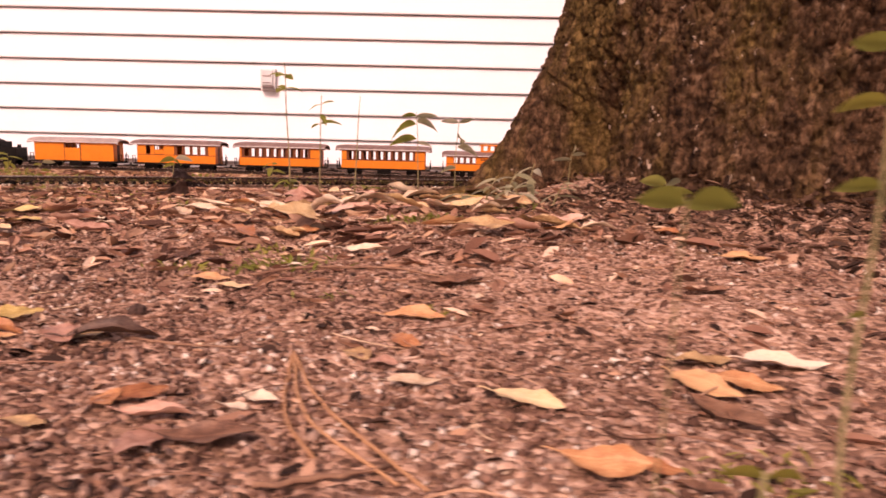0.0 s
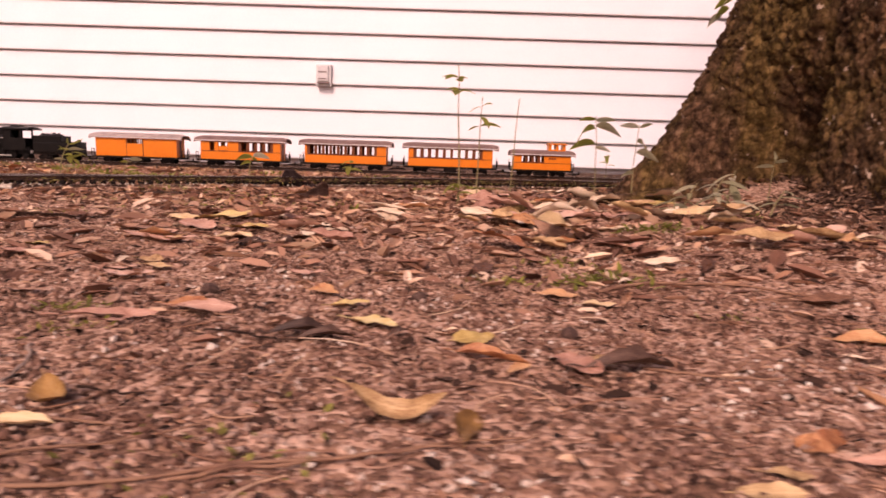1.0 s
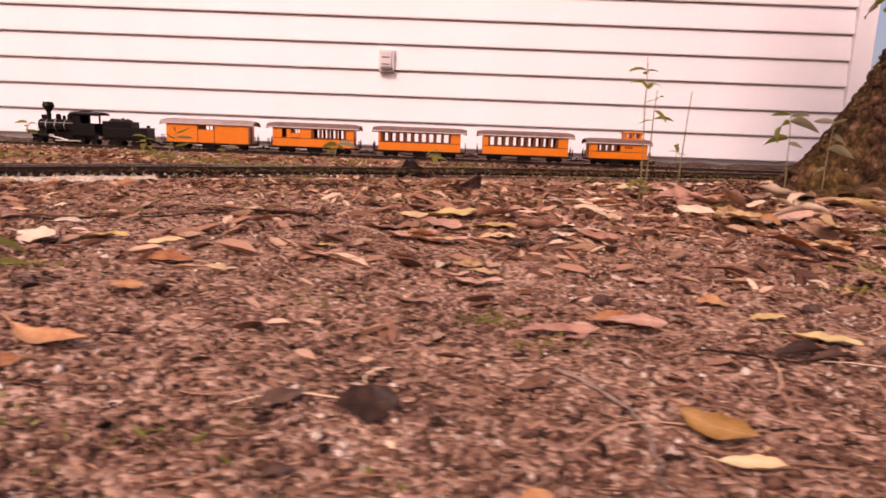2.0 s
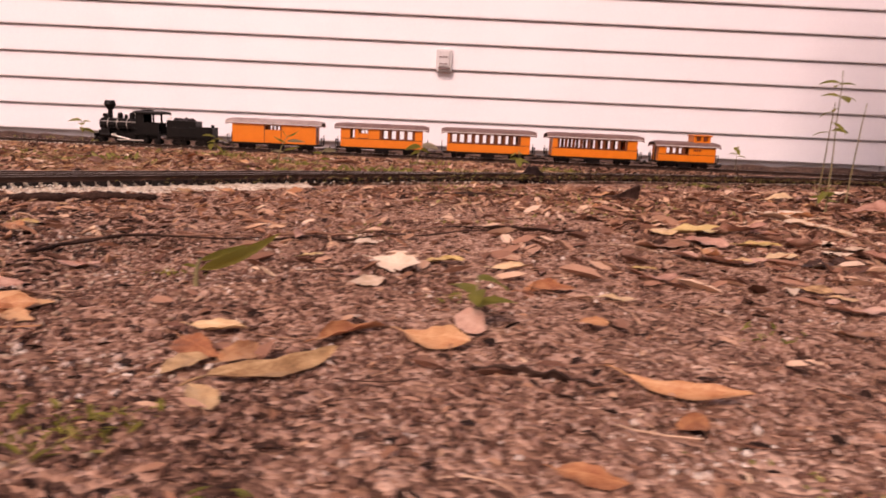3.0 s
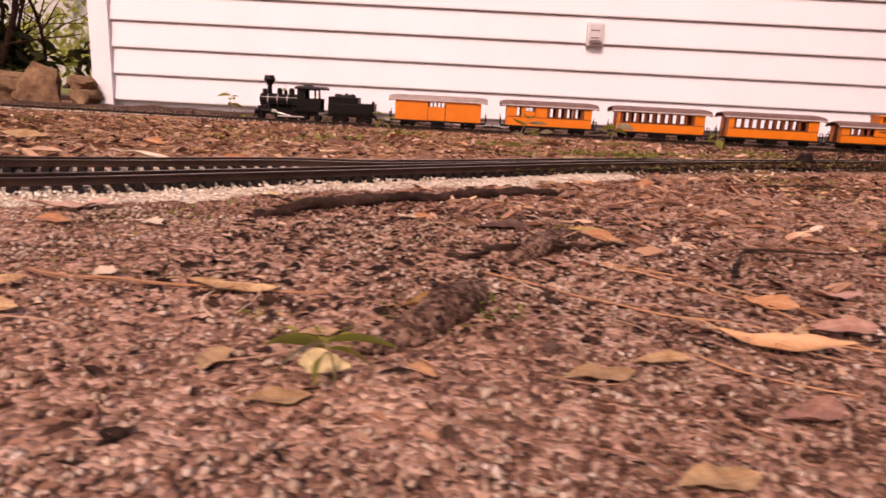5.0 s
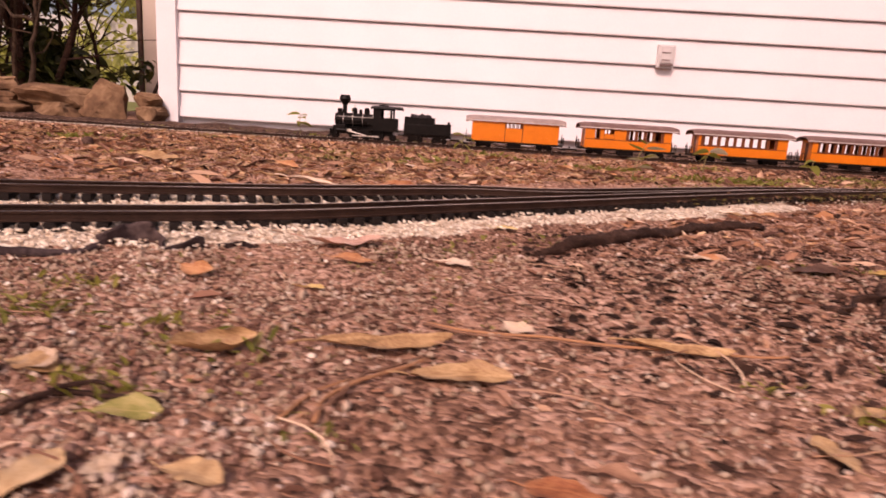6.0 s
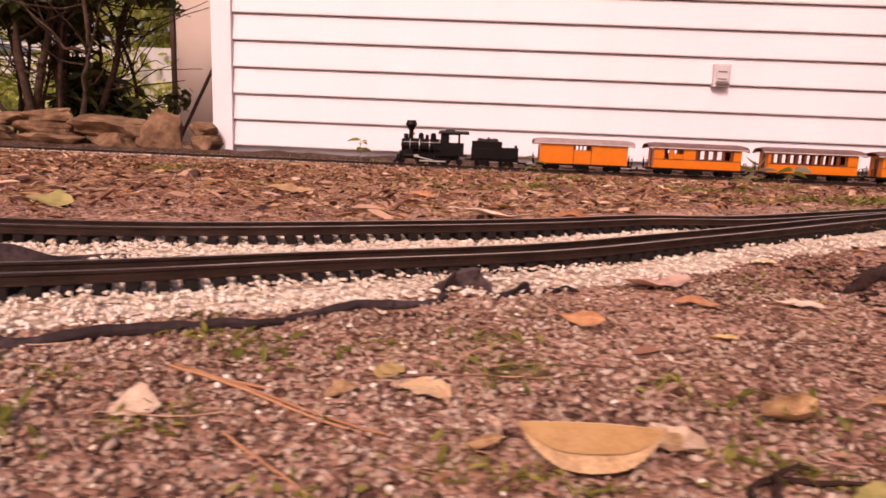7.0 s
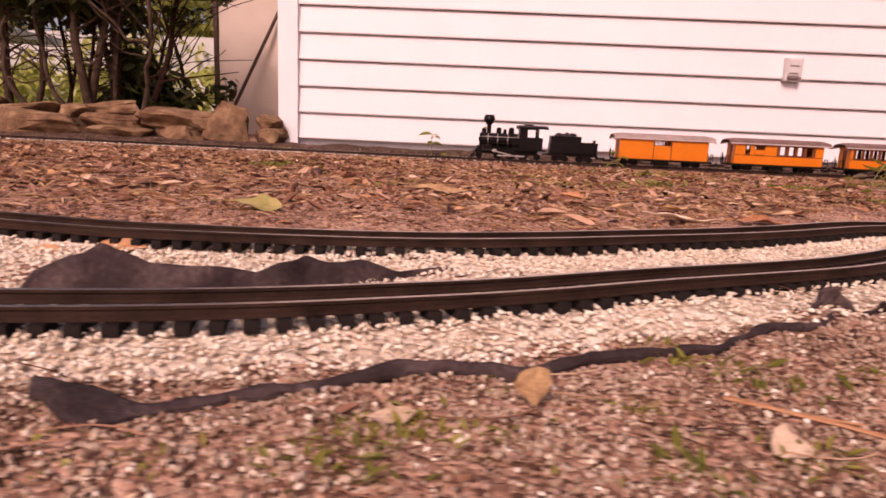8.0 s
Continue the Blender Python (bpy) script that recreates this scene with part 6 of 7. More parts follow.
PINK_LEAVES_A = [(1.071, -3.187, 0.02, 9, 3, 0), (1.048, -2.633, 0.021, -50, 5, 45), (0.993, -2.736, 0.053, 8, 1, 12), (0.979, -3.297, 0.029, 75, 5, 12), (0.972, -3.267, 0.039, -5, 7, 2), (0.881, -2.417, 0.027, -26, 1, 10), (0.876, -2.476, 0.069, 7, 1, 10), (0.855, -2.255, 0.038, -34, 1, 14), (0.85, -3.151, 0.037, -38, 5, 14), (0.614, -2.893, 0.043, -7, 1, 8), (0.567, -3.041, 0.05, 4, 0, 4), (0.511, -3.077, 0.024, 31, 1, 6), (0.502, -3.067, 0.068, 20, 12, 10), (0.47, -2.698, 0.033, -14, 1, 6)]
PINK_LEAVES_B = [(0.44, -2.923, 0.059, -6, 1, 4), (0.422, -2.902, 0.033, 20, 1, 6), (0.404, -2.746, 0.073, -6, 1, 6), (0.363, -2.721, 0.076, 11, 1, 12), (0.273, -2.839, 0.052, 17, 1, 8), (0.056, -3.071, 0.036, -57, 5, 50), (-0.053, -2.929, 0.027, 37, 1, 6), (-0.138, -2.744, 0.032, 83, 3, 20), (-0.306, -2.929, 0.045, -4, 1, 6), (-0.341, -3.007, 0.061, 19, 0, 2), (-0.439, -3.144, 0.045, 35, 1, 3), (-0.522, -2.894, 0.023, 45, 1, 4), (-1.036, -2.766, 0.078, 20, 1, 8)]
CREAM_LEAVES_A = [(1.364, -2.731, 0.013, -28, 1, 10), (1.356, -2.742, 0.008, -49, 1, 12), (1.316, -3.181, 0.053, 0, 0, 6), (1.294, -2.755, 0.046, -5, 7, 6), (1.131, -3.029, 0.015, -79, 3, 5), (1.093, -3.217, 0.031, 12, 0, 5), (1.068, -2.409, 0.075, -13, 1, 14), (1.03, -1.939, 0.09, 4, 1, 8), (1.014, -3.242, 0.025, -26, 8, 8), (1.012, -2.839, 0.054, -5, 2, 6), (1.005, -3.255, 0.018, -26, 1, 10), (0.993, -2.655, 0.06, -1, 1, 10), (0.948, -2.914, 0.022, 8, 3, 6), (0.671, -2.354, 0.1, 2, 1, 8), (0.668, -2.402, 0.114, 0, 12, 8), (0.666, -2.446, 0.079, -3, 0, 8)]
CREAM_LEAVES_B = [(0.594, -2.668, 0.058, -6, 1, 8), (0.565, -2.642, 0.056, -4, 1, 10), (0.412, -2.862, 0.033, 62, 3, 5), (-0.01, -2.891, 0.053, -21, 5, 20), (-0.032, -2.956, 0.035, 35, 5, 12), (-0.051, -2.758, 0.044, 43, 0, 8), (-0.342, -3.233, 0.028, 0, 1, 6), (-0.677, -2.746, 0.037, -15, 1, 8), (-0.873, -2.987, 0.027, -44, 5, 10), (-0.925, -2.819, 0.043, -28, 1, 14), (-1.044, -3.183, 0.017, 61, 5, 14), (-1.123, -3.1, 0.031, -52, 5, 12), (-1.172, -2.285, 0.124, 4, 12, 8), (-1.39, -3.09, 0.025, 25, 9, 14), (-1.594, -3.083, 0.027, 20, 5, 8)]
DARK_LEAVES = [(0.885, -3.149, 0.061, 10, 7, 0), (0.728, -3.084, 0.026, 55, 7, 0), (0.68, -3.111, 0.039, 13, 7, 0), (0.662, -3.106, 0.049, 12, 7, 2), (0.509, -2.745, 0.048, 12, 1, 8), (0.376, -3.213, 0.032, 15, 9, 30), (0.346, -3.28, 0.016, 30, 1, 6), (0.328, -3.211, 0.031, 45, 1, 10), (-0.567, -2.778, 0.06, 14, 0, 6)]
GREEN_LEAVES = [(-1.056, -3.143, 0.03, 15, 1, 14), (-1.909, -2.401, 0.101, -2, 1, 4)]
for kind, rows in (("t", TAN_LEAVES_A), ("t", TAN_LEAVES_B), ("t", TAN_LEAVES_C), ("n", GOLDEN_LEAVES), ("o", ORANGE_LEAVES_A), ("o", ORANGE_LEAVES_B), ("o", ORANGE_LEAVES_C), ("b", BROWN_LEAVES), ("y", YELLOW_LEAVES), ("p", PINK_LEAVES_A), ("p", PINK_LEAVES_B), ("c", CREAM_LEAVES_A), ("c", CREAM_LEAVES_B), ("d", DARK_LEAVES), ("g", GREEN_LEAVES)):
    for x, y, size, turn, shape, facing in rows:
        fallen_leaf(kind, x, y, size, shape, turn, 0.0, (facing, 0))
# a folded one


def folded_leaf(x, y, size, turn):
    """A dry leaf folded along its rib, the fold uppermost: one half hangs over the other."""
    n = 22
    root = None
    # the upper half's shading is in its colour: golden-brown against tan
    for name, out, fall, mat in (("fallen_leaf", 0.85, 1.20, "t"), ("upper_half", 0.55, 0.72, "n")):
        v, f = [], []
        for i in range(n + 1):
            q = i / n
            w = 0.235 * math.sin(math.pi * q) ** 0.6
            for j in range(7):
                p = j / 6
                v.append((q - 0.5, -out * w * p ** 1.3 + (0.012 if root is None else 0.0), 0.285 - fall * w * p + 0.02 * math.sin(3.1 * q) + 0.010 * p * math.sin(11 * q + 2)))
        for i in range(n):
            for j in range(6):
                a = i * 7 + j
                f.append((a, a + 1, a + 8, a + 7))
        ob = raw(name, v, f, LEAFMATS[mat], root, smooth=True, label="" if root is None else "upper half of the leaf, its shading put into a browner colour")
        if root is None:
            root = ob
            ob.matrix_basis = Matrix.Translation((x, y, float(ground_z(x, y)) + 0.002)) @ Matrix.Rotation(math.radians(turn), 4, "Z") @ Matrix.Scale(size, 4)
    return tagged(root, "large tan dry leaf folded along its rib", "leaf", group="fallen leaves")


folded_leaf(-1.168, -3.118, 0.064, 0)
fallen_leaf("t", -1.515, -3.050, 0.027, shape=9, turn=80, tilt=(0, -34))

# the thick drift of leaves between the camera and the tree, and stray ones further off
for i in range(46):
    x, y = leaf_rng.uniform(0.35, 1.35), leaf_rng.uniform(-2.75, -1.9)
    if math.hypot(x - TREE[0], y - TREE[1]) > 0.62:
        fallen_leaf(leaf_rng.choice("ttcppob"), x, y, leaf_rng.uniform(0.035, 0.075))
for i in range(44):
    x, y = leaf_rng.uniform(-2.6, 0.9), leaf_rng.uniform(-2.2, -0.75)
    if y > np.interp(x, far_line[:, 0], far_line[:, 1]) + 0.1 and y > np.interp(x, near_line[:, 0], near_line[:, 1]) + 0.1:
        fallen_leaf(leaf_rng.choice("ttcpobb"), x, y, leaf_rng.uniform(0.035, 0.075))

# a pile of larger pale leaves where the root runs out
for i in range(44):
    x, y = leaf_rng.uniform(0.78, 1.27), leaf_rng.uniform(-2.80, -2.36)
    if math.hypot(x - TREE[0], y - TREE[1]) > 0.60:
        fallen_leaf(leaf_rng.choice("ccttpopb"), x, y, leaf_rng.uniform(0.045, 0.085), tilt=(leaf_rng.uniform(2, 26), leaf_rng.gauss(0, 10)), lift=leaf_rng.uniform(0, 0.012))

# litter heaped against the foot of the tree
r = np.random.default_rng(311)
k = 5200
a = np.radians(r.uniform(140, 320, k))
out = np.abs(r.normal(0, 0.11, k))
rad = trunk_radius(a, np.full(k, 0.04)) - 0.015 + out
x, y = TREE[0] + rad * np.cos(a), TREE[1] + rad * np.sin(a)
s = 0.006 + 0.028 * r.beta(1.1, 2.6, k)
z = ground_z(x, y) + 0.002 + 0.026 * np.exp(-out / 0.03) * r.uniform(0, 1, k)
tagged(stuffed("leaf_litter", CURLED_T, frames_at(np.c_[x, y, z], r.uniform(0, 6.28, k), r.normal(0, 0.45, k), r.normal(0, 0.45, k), np.c_[s, s * r.uniform(0.4, 1.1, k), s]), DARKLITTER), "dark leaf litter heaped against the tree foot", "leaf litter", kind="stuff")
k = 1500
x, y = r.uniform(-3.4, 0.4, k), r.uniform(-2.4, -0.72, k)
ok = (side_of_track(x, y) > np.where(x < -0.2, 0.34, 0.08)) & ~on_tree(x, y, 0.05)
x, y = x[ok], y[ok]
k = len(x)
s = 0.018 + 0.055 * r.beta(1.2, 2.4, k)
tagged(stuffed("leaf_litter", CURLED_T, frames_at(np.c_[x, y, ground_z(x, y) + 0.002], r.uniform(0, 6.28, k), r.normal(0, 0.3, k), r.normal(0, 0.3, k), np.c_[s, s * r.uniform(0.5, 1.0, k), s]), LEAFBITS), "pale broken leaves strewn between the tracks", "leaf litter", kind="stuff")

# a litter of brown leaf pieces before the tracks, thicker towards the tree
k = 8200
x, y = r.uniform(-0.75, 1.45, k), r.uniform(-2.98, -1.85, k)
ok = (side_of_track(x, y) < -0.10) & ~on_tree(x, y, 0.03) & (r.uniform(0, 1, k) < np.clip((y + 3.02) / 0.5, 0, 1) * np.clip(0.6 + 0.3 * x, 0.42, 1)) & (fnoise(x, y, 6, 51) > -0.45)
x, y = x[ok], y[ok]
k = len(x)
s = 0.010 + 0.034 * r.beta(1.2, 2.6, k)
m = frames_at(np.c_[x, y, ground_z(x, y) + 0.002], r.uniform(0, 6.28, k), r.normal(0, 0.35, k), r.normal(0, 0.35, k), np.c_[s, s * r.uniform(0.35, 1.0, k), s])
pick = r.uniform(0, 1, k) < 0.6
tagged(stuffed("leaf_litter", CURLED_T, m[pick], LITTER), "brown broken leaves strewn before the tracks", "leaf litter", kind="stuff")
tagged(stuffed("leaf_litter", CURLED_T, m[~pick], LEAFBITS), "pale and reddish broken leaves before the tracks", "leaf litter", kind="stuff")
# dirt, moss and litter lodged on the track towards the tree
k = 24000
q = near_line[near_line[:, 0] > -0.6]
i = r.integers(0, len(q), k)
x, y = q[i, 0] + r.normal(0, 0.012, k), q[i, 1] + r.normal(0, 0.036, k)
ok = (x < 2.0) & (r.uniform(0, 1, k) < np.clip((x + 0.6) / 0.8, 0.05, 1))
x, y = x[ok], y[ok]
k = len(x)
s = 0.006 + 0.014 * r.beta(1.2, 2.4, k)
m = frames_at(np.c_[x, y, np.full(k, 0.013) + r.uniform(-0.004, 0.006, k)], r.uniform(0, 6.28, k), r.normal(0, 0.3, k), r.normal(0, 0.3, k), np.c_[s, s * r.uniform(0.4, 1.0, k), s])
pick = r.uniform(0, 1, k) < 0.62
tagged(stuffed("leaf_litter", CURLED_T, m[pick], DARKLITTER), "dark brown litter lodged between the rails", "leaf litter", kind="stuff")
tagged(stuffed("moss", LEAF_T, m[~pick], MOSS), "olive moss grown over the track", "moss", kind="stuff")
# moss and tiny sprouts in patches
k = 60000
x, y = r.uniform(-2.3, 1.4, k), r.uniform(-3.36, -0.8, k)
p = fnoise(x, y, 5.5, 61) + 0.5 * fnoise(x, y, 17, 62)
ok = (p > 0.72) & ((side_of_track(x, y) < -0.12) | (side_of_track(x, y) > np.where(x < -0.2, 0.34, 0.08))) & ~on_tree(x, y, 0.03) & (r.uniform(0, 1, k) < 0.7)
x, y = x[ok], y[ok]
k = len(x)
s = (0.0025 + 0.006 * r.beta(1.2, 2.5, k)) * np.clip(1 + 0.9 * (y + 2.9), 1, 2.2)
tagged(stuffed("moss", LEAF_T, frames_at(np.c_[x, y, ground_z(x, y) + 0.001], r.uniform(0, 6.28, k), r.normal(0, 0.4, k), -r.uniform(0, 0.9, k), np.c_[s, s * 1.3, s]), MOSS), "olive moss and tiny sprouts in patches", "moss", kind="stuff")

# ---- twigs, needles, roots ----
def lying(name, label, category, pts, r0, r1, mat, wobble=0.002, seed=0, group=""):
    """A twig or needle along a line of plan points, resting on the soil, with a few small knots."""
    p = smooth_line(pts, 0.006)
    n = len(p)
    s = np.linspace(0, 1, n)
    p = p + wobble * np.c_[fnoise(s * 9, s * 0, 3, seed), fnoise(s * 9, s * 0, 3, seed + 70)]
    rad = np.linspace(r0, r1, n) * (1 + (0.18 if name == "twig" else 0.0) * fnoise(s * 14, s * 0, 4, seed + 5))
    z = ground_z(p[:, 0], p[:, 1]) + 0.002 + 0.7 * r0 + (0.004 if r0 > 0.002 else 0.0)
    return tagged(raw(name, *tube(np.c_[p, z], rad, 7), mat, smooth=True), label, category, group=group)


# each row: three places along it, and its thickness
BROWN_TWIGS_A = [(0.912, -2.94, 1.005, -2.917, 1.144, -2.976, 0.003), (0.652, -3.298, 0.721, -3.275, 0.815, -3.253, 0.0016), (0.585, -3.312, 0.677, -3.287, 0.81, -3.25, 0.0018), (0.525, -3.311, 0.586, -3.281, 0.649, -3.25, 0.0018), (0.54, -3.238, 0.572, -3.249, 0.604, -3.255, 0.0022), (-0.375, -2.894, -0.349, -2.794, -0.187, -2.72, 0.003), (-0.187, -2.72, -0.07, -2.684, 0.076, -2.619, 0.0032), (0.08, -2.899, 0.131, -2.935, 0.216, -2.955, 0.0016)]
BROWN_TWIGS_B = [(0.214, -2.698, 0.291, -2.693, 0.386, -2.823, 0.0014), (-0.977, -3.13, -0.96, -3.082, -0.93, -3.035, 0.0022), (-1.287, -3.019, -1.196, -3.012, -1.125, -3.031, 0.0014), (-0.937, -2.986, -0.87, -3.006, -0.809, -3.012, 0.0018), (1.035, -3.323, 1.062, -3.32, 1.092, -3.311, 0.0026), (0.895, -3.147, 0.937, -3.157, 0.982, -3.162, 0.002), (-1.973, -2.349, -1.839, -2.408, -1.735, -2.379, 0.002)]
PALE_TWIGS = [(0.488, -3.137, 0.518, -3.207, 0.51, -3.291, 0.0021)]
DARK_TWIGS = [(0.56, -3.207, 0.587, -3.213, 0.607, -3.216, 0.0018), (-0.373, -2.899, -0.313, -2.8, -0.177, -2.762, 0.0034), (-0.177, -2.762, -0.051, -2.715, 0.124, -2.628, 0.003), (-1.107, -3.151, -1.099, -3.13, -1.045, -3.13, 0.0032), (-1.102, -3.155, -1.091, -3.132, -1.071, -3.125, 0.0034), (0.591, -3.104, 0.654, -3.117, 0.694, -3.091, 0.0016)]
NEEDLES_A = [(-0.487, -2.876, -0.398, -2.904, -0.339, -2.985, 0.0014), (-0.592, -2.929, -0.463, -2.991, -0.333, -3.06, 0.0014), (-0.482, -2.884, -0.416, -2.917, -0.354, -3.01, 0.0014), (-0.469, -3.073, -0.424, -3.108, -0.394, -3.12, 0.0012), (-0.37, -3.161, -0.37, -3.203, -0.348, -3.264, 0.0018), (-0.342, -3.1, -0.362, -3.163, -0.327, -3.236, 0.0016), (-0.357, -3.037, -0.308, -3.101, -0.23, -3.099, 0.0014), (-0.935, -2.984, -0.83, -3.006, -0.698, -3.006, 0.0018), (-0.975, -3.134, -0.972, -3.107, -0.927, -3.041, 0.002)]
NEEDLES_B = [(-0.991, -3.136, -0.981, -3.107, -0.964, -3.086, 0.0016), (-1.401, -3.03, -1.346, -3.057, -1.279, -3.097, 0.0014), (-1.339, -3.103, -1.31, -3.131, -1.283, -3.158, 0.0014), (-1.398, -3.028, -1.332, -3.062, -1.259, -3.104, 0.0016), (-1.393, -3.035, -1.362, -3.046, -1.328, -3.055, 0.0018), (1.013, -3.172, 1.056, -3.261, 1.109, -3.329, 0.0016), (1.013, -3.172, 1.045, -3.265, 1.095, -3.323, 0.0016), (1.013, -3.174, 1.032, -3.259, 1.059, -3.307, 0.0018)]
for rows, name, label, mat, group in ((BROWN_TWIGS_A + BROWN_TWIGS_B, "twig", "thin dry brown twig lying on the soil", TWIG, "fallen twigs"), (DARK_TWIGS, "twig", "dark crooked twig lying on the soil", LOGBARK, "fallen twigs"),
                                      (PALE_TWIGS, "twig", "pale brown bent twig on the soil", PALETWIG, "fallen twigs"), (NEEDLES_A + NEEDLES_B, "pine_needle", "long dry orange-brown pine needle on the soil", NEEDLE, "fallen pine needles")):
    for i, (xa, ya, xb, yb, xc, yc, thick) in enumerate(rows):
        lying(name, label, "pine needle" if name == "pine_needle" else "twig", [(xa, ya), (xb, yb), (xc, yc)], thick * 0.62, thick * (0.5 if name == "pine_needle" else 0.28), mat, 0.0004 if name == "pine_needle" else 0.0022, i, group)


def root_or_ridge(label, pts, radii, seed, squash=0.8, up=0.05, mat=ROOT):
    p = smooth_line(pts, 0.008)
    r = np.random.default_rng(seed)
    n = len(p)
    rad = np.interp(np.linspace(0, 1, n), np.linspace(0, 1, len(radii)), radii) * (1 + 0.12 * fnoise(np.arange(n) * 0.05, np.zeros(n), 6, seed))
    z = ground_z(p[:, 0], p[:, 1]) + rad * up
    v, f = tube(np.c_[p, z], rad, 14, squash)
    v = v + r.normal(0, 0.0012, v.shape)
    return tagged(raw("tree_root", v, f, mat, smooth=True), label, "tree root")


root_or_ridge("dark rough tree root lying beside the gravel", [(-0.84, -2.745), (-0.782, -2.695), (-0.738, -2.655), (-0.668, -2.585), (-0.582, -2.500), (-0.520, -2.455), (-0.458, -2.418)], [0.003, 0.0095, 0.0085, 0.0070, 0.0080, 0.0070, 0.0078, 0.0072, 0.005], 1, 0.95, 0.75, LOGBARK)
# two ridges of plain soil, darkened in colour for their shaded side
root_or_ridge("low ridge of soil, its shaded side put into a darker colour", [(-0.662, -3.098), (-0.640, -3.070), (-0.620, -3.035), (-0.605, -2.995), (-0.592, -2.955)], [0.005, 0.014, 0.016, 0.014, 0.004], 2, 0.85, 0.30, SHADED_SOIL)
root_or_ridge("low ridge of soil, its shaded side put into a darker colour", [(-0.575, -2.90), (-0.55, -2.87), (-0.52, -2.82), (-0.48, -2.775)], [0.004, 0.012, 0.014, 0.004], 7, 0.8, 0.30, SHADED_SOIL)
root_or_ridge("brown surface root running out from the tree", [(0.78, -2.46), (0.90, -2.42), (1.06, -2.36), (1.28, -2.30)], [0.008, 0.015, 0.018, 0.030], 3, 0.7, 0.35, BARK)
root_or_ridge("dark root piece half buried near the track", [(-0.02, -2.15), (0.08, -2.13), (0.22, -2.11)], [0.003, 0.007, 0.004], 4, 0.8, 0.3, LOGBARK)


# ---- black weed fabric sticking out of the gravel ----
def ribbon(label, pts, heights, lean, seed, thick=0.0016, name="weed_fabric", category="weed fabric", mat=FABRIC):
    """A strip of cloth standing on edge along a line, rumpled, with a folded lip."""
    p = smooth_line(pts, 0.006)
    n = len(p)
    s = np.linspace(0, 1, n)
    h = np.interp(s, [a for a, _ in heights], [b for _, b in heights])
    h = h * (1 + 0.10 * fnoise(s * 6, s * 0, 5, seed))
    t = np.gradient(p, axis=0)
    t /= np.linalg.norm(t, axis=1)[:, None]
    nr = np.c_[t[:, 1], -t[:, 0]]
    wob = 0.006 * fnoise(s * 5, s * 0, 7, seed + 1)
    z0 = ground_z(p[:, 0], p[:, 1]) - 0.006
    rows = []
    for q in np.linspace(0, 1, 7):
        out = lean * h * q ** 1.6 + wob * q
        rows.append(np.c_[p + nr * out[:, None], z0 + 0.006 * q + h * q - 0.25 * abs(lean) * h * q ** 4])
    front = np.stack(rows, 0)
    backr = front.copy()
    backr[..., :2] -= nr[None] * thick
    v = np.concatenate([front, backr]).reshape(-1, 3)
    k = 7 * n
    f = []
    for a in range(6):
        for i in range(n - 1):
            q = (a * n + i, a * n + i + 1, (a + 1) * n + i + 1, (a + 1) * n + i)
            f.append(q)
            f.append(tuple(c + k for c in q[::-1]))
    for i in range(n - 1):
        f.append((6 * n + i, 6 * n + i + 1, 6 * n + i + 1 + k, 6 * n + i + k))
    return tagged(raw(name, v, f, mat, smooth=True), label, category)


def sheet(label, back, front, seed, rise=0.003, height=0.0025, tuck=0.010):
    """A strip of cloth lying between two lines on the ground, bulged and wrinkled, its front lip rolled under."""
    n = 90
    def even(pts):
        p = smooth_line(pts, 0.004)
        at = np.linspace(0, len(p) - 1, n)
        return np.c_[np.interp(at, np.arange(len(p)), p[:, 0]), np.interp(at, np.arange(len(p)), p[:, 1])]
    a, b = even(back), even(front)
    s = np.linspace(0, 1, n)
    a[:, 1] += 0.0030 * fnoise(s * 10, s * 0, 9, seed + 2)
    b[:, 1] += 0.0035 * fnoise(s * 10, s * 0, 8, seed + 3)
    away = a - b
    away /= np.maximum(np.linalg.norm(away, axis=1), 1e-6)[:, None]
    rows = []
    for q in np.linspace(0, 1, 9):
        p = a + (b - a) * q
        z = ground_z(p[:, 0], p[:, 1]) + 0.003 + height * math.sin(math.pi * min(1, q * 0.8 + 0.1)) + rise * (1 - q) + 0.0026 * fnoise(p[:, 0], p[:, 1], 60, seed) + 0.0012 * fnoise(p[:, 0], p[:, 1], 150, seed + 1)
        rows.append(np.c_[p, z])
    rows.append(np.c_[b + away * tuck * 0.5, rows[-1][:, 2] - 0.005])
    rows.append(np.c_[b + away * tuck, ground_z(b[:, 0], b[:, 1]) - 0.008])
    k = len(rows)
    top = np.stack(rows)
    low = top - np.array([0, 0, 0.0014])
    v = np.concatenate([top, low]).reshape(-1, 3)
    f = []
    for j in range(k - 1):
        for i in range(n - 1):
            c = (j * n + i, j * n + i + 1, (j + 1) * n + i + 1, (j + 1) * n + i)
            f.append(c[::-1])
            f.append(tuple(e + k * n for e in c))
    for i in range(n - 1):
        f.append((i, i + 1, i + 1 + k * n, i + k * n))
    return tagged(raw("weed_fabric", v, f, FABRIC, smooth=True), label, "weed fabric")


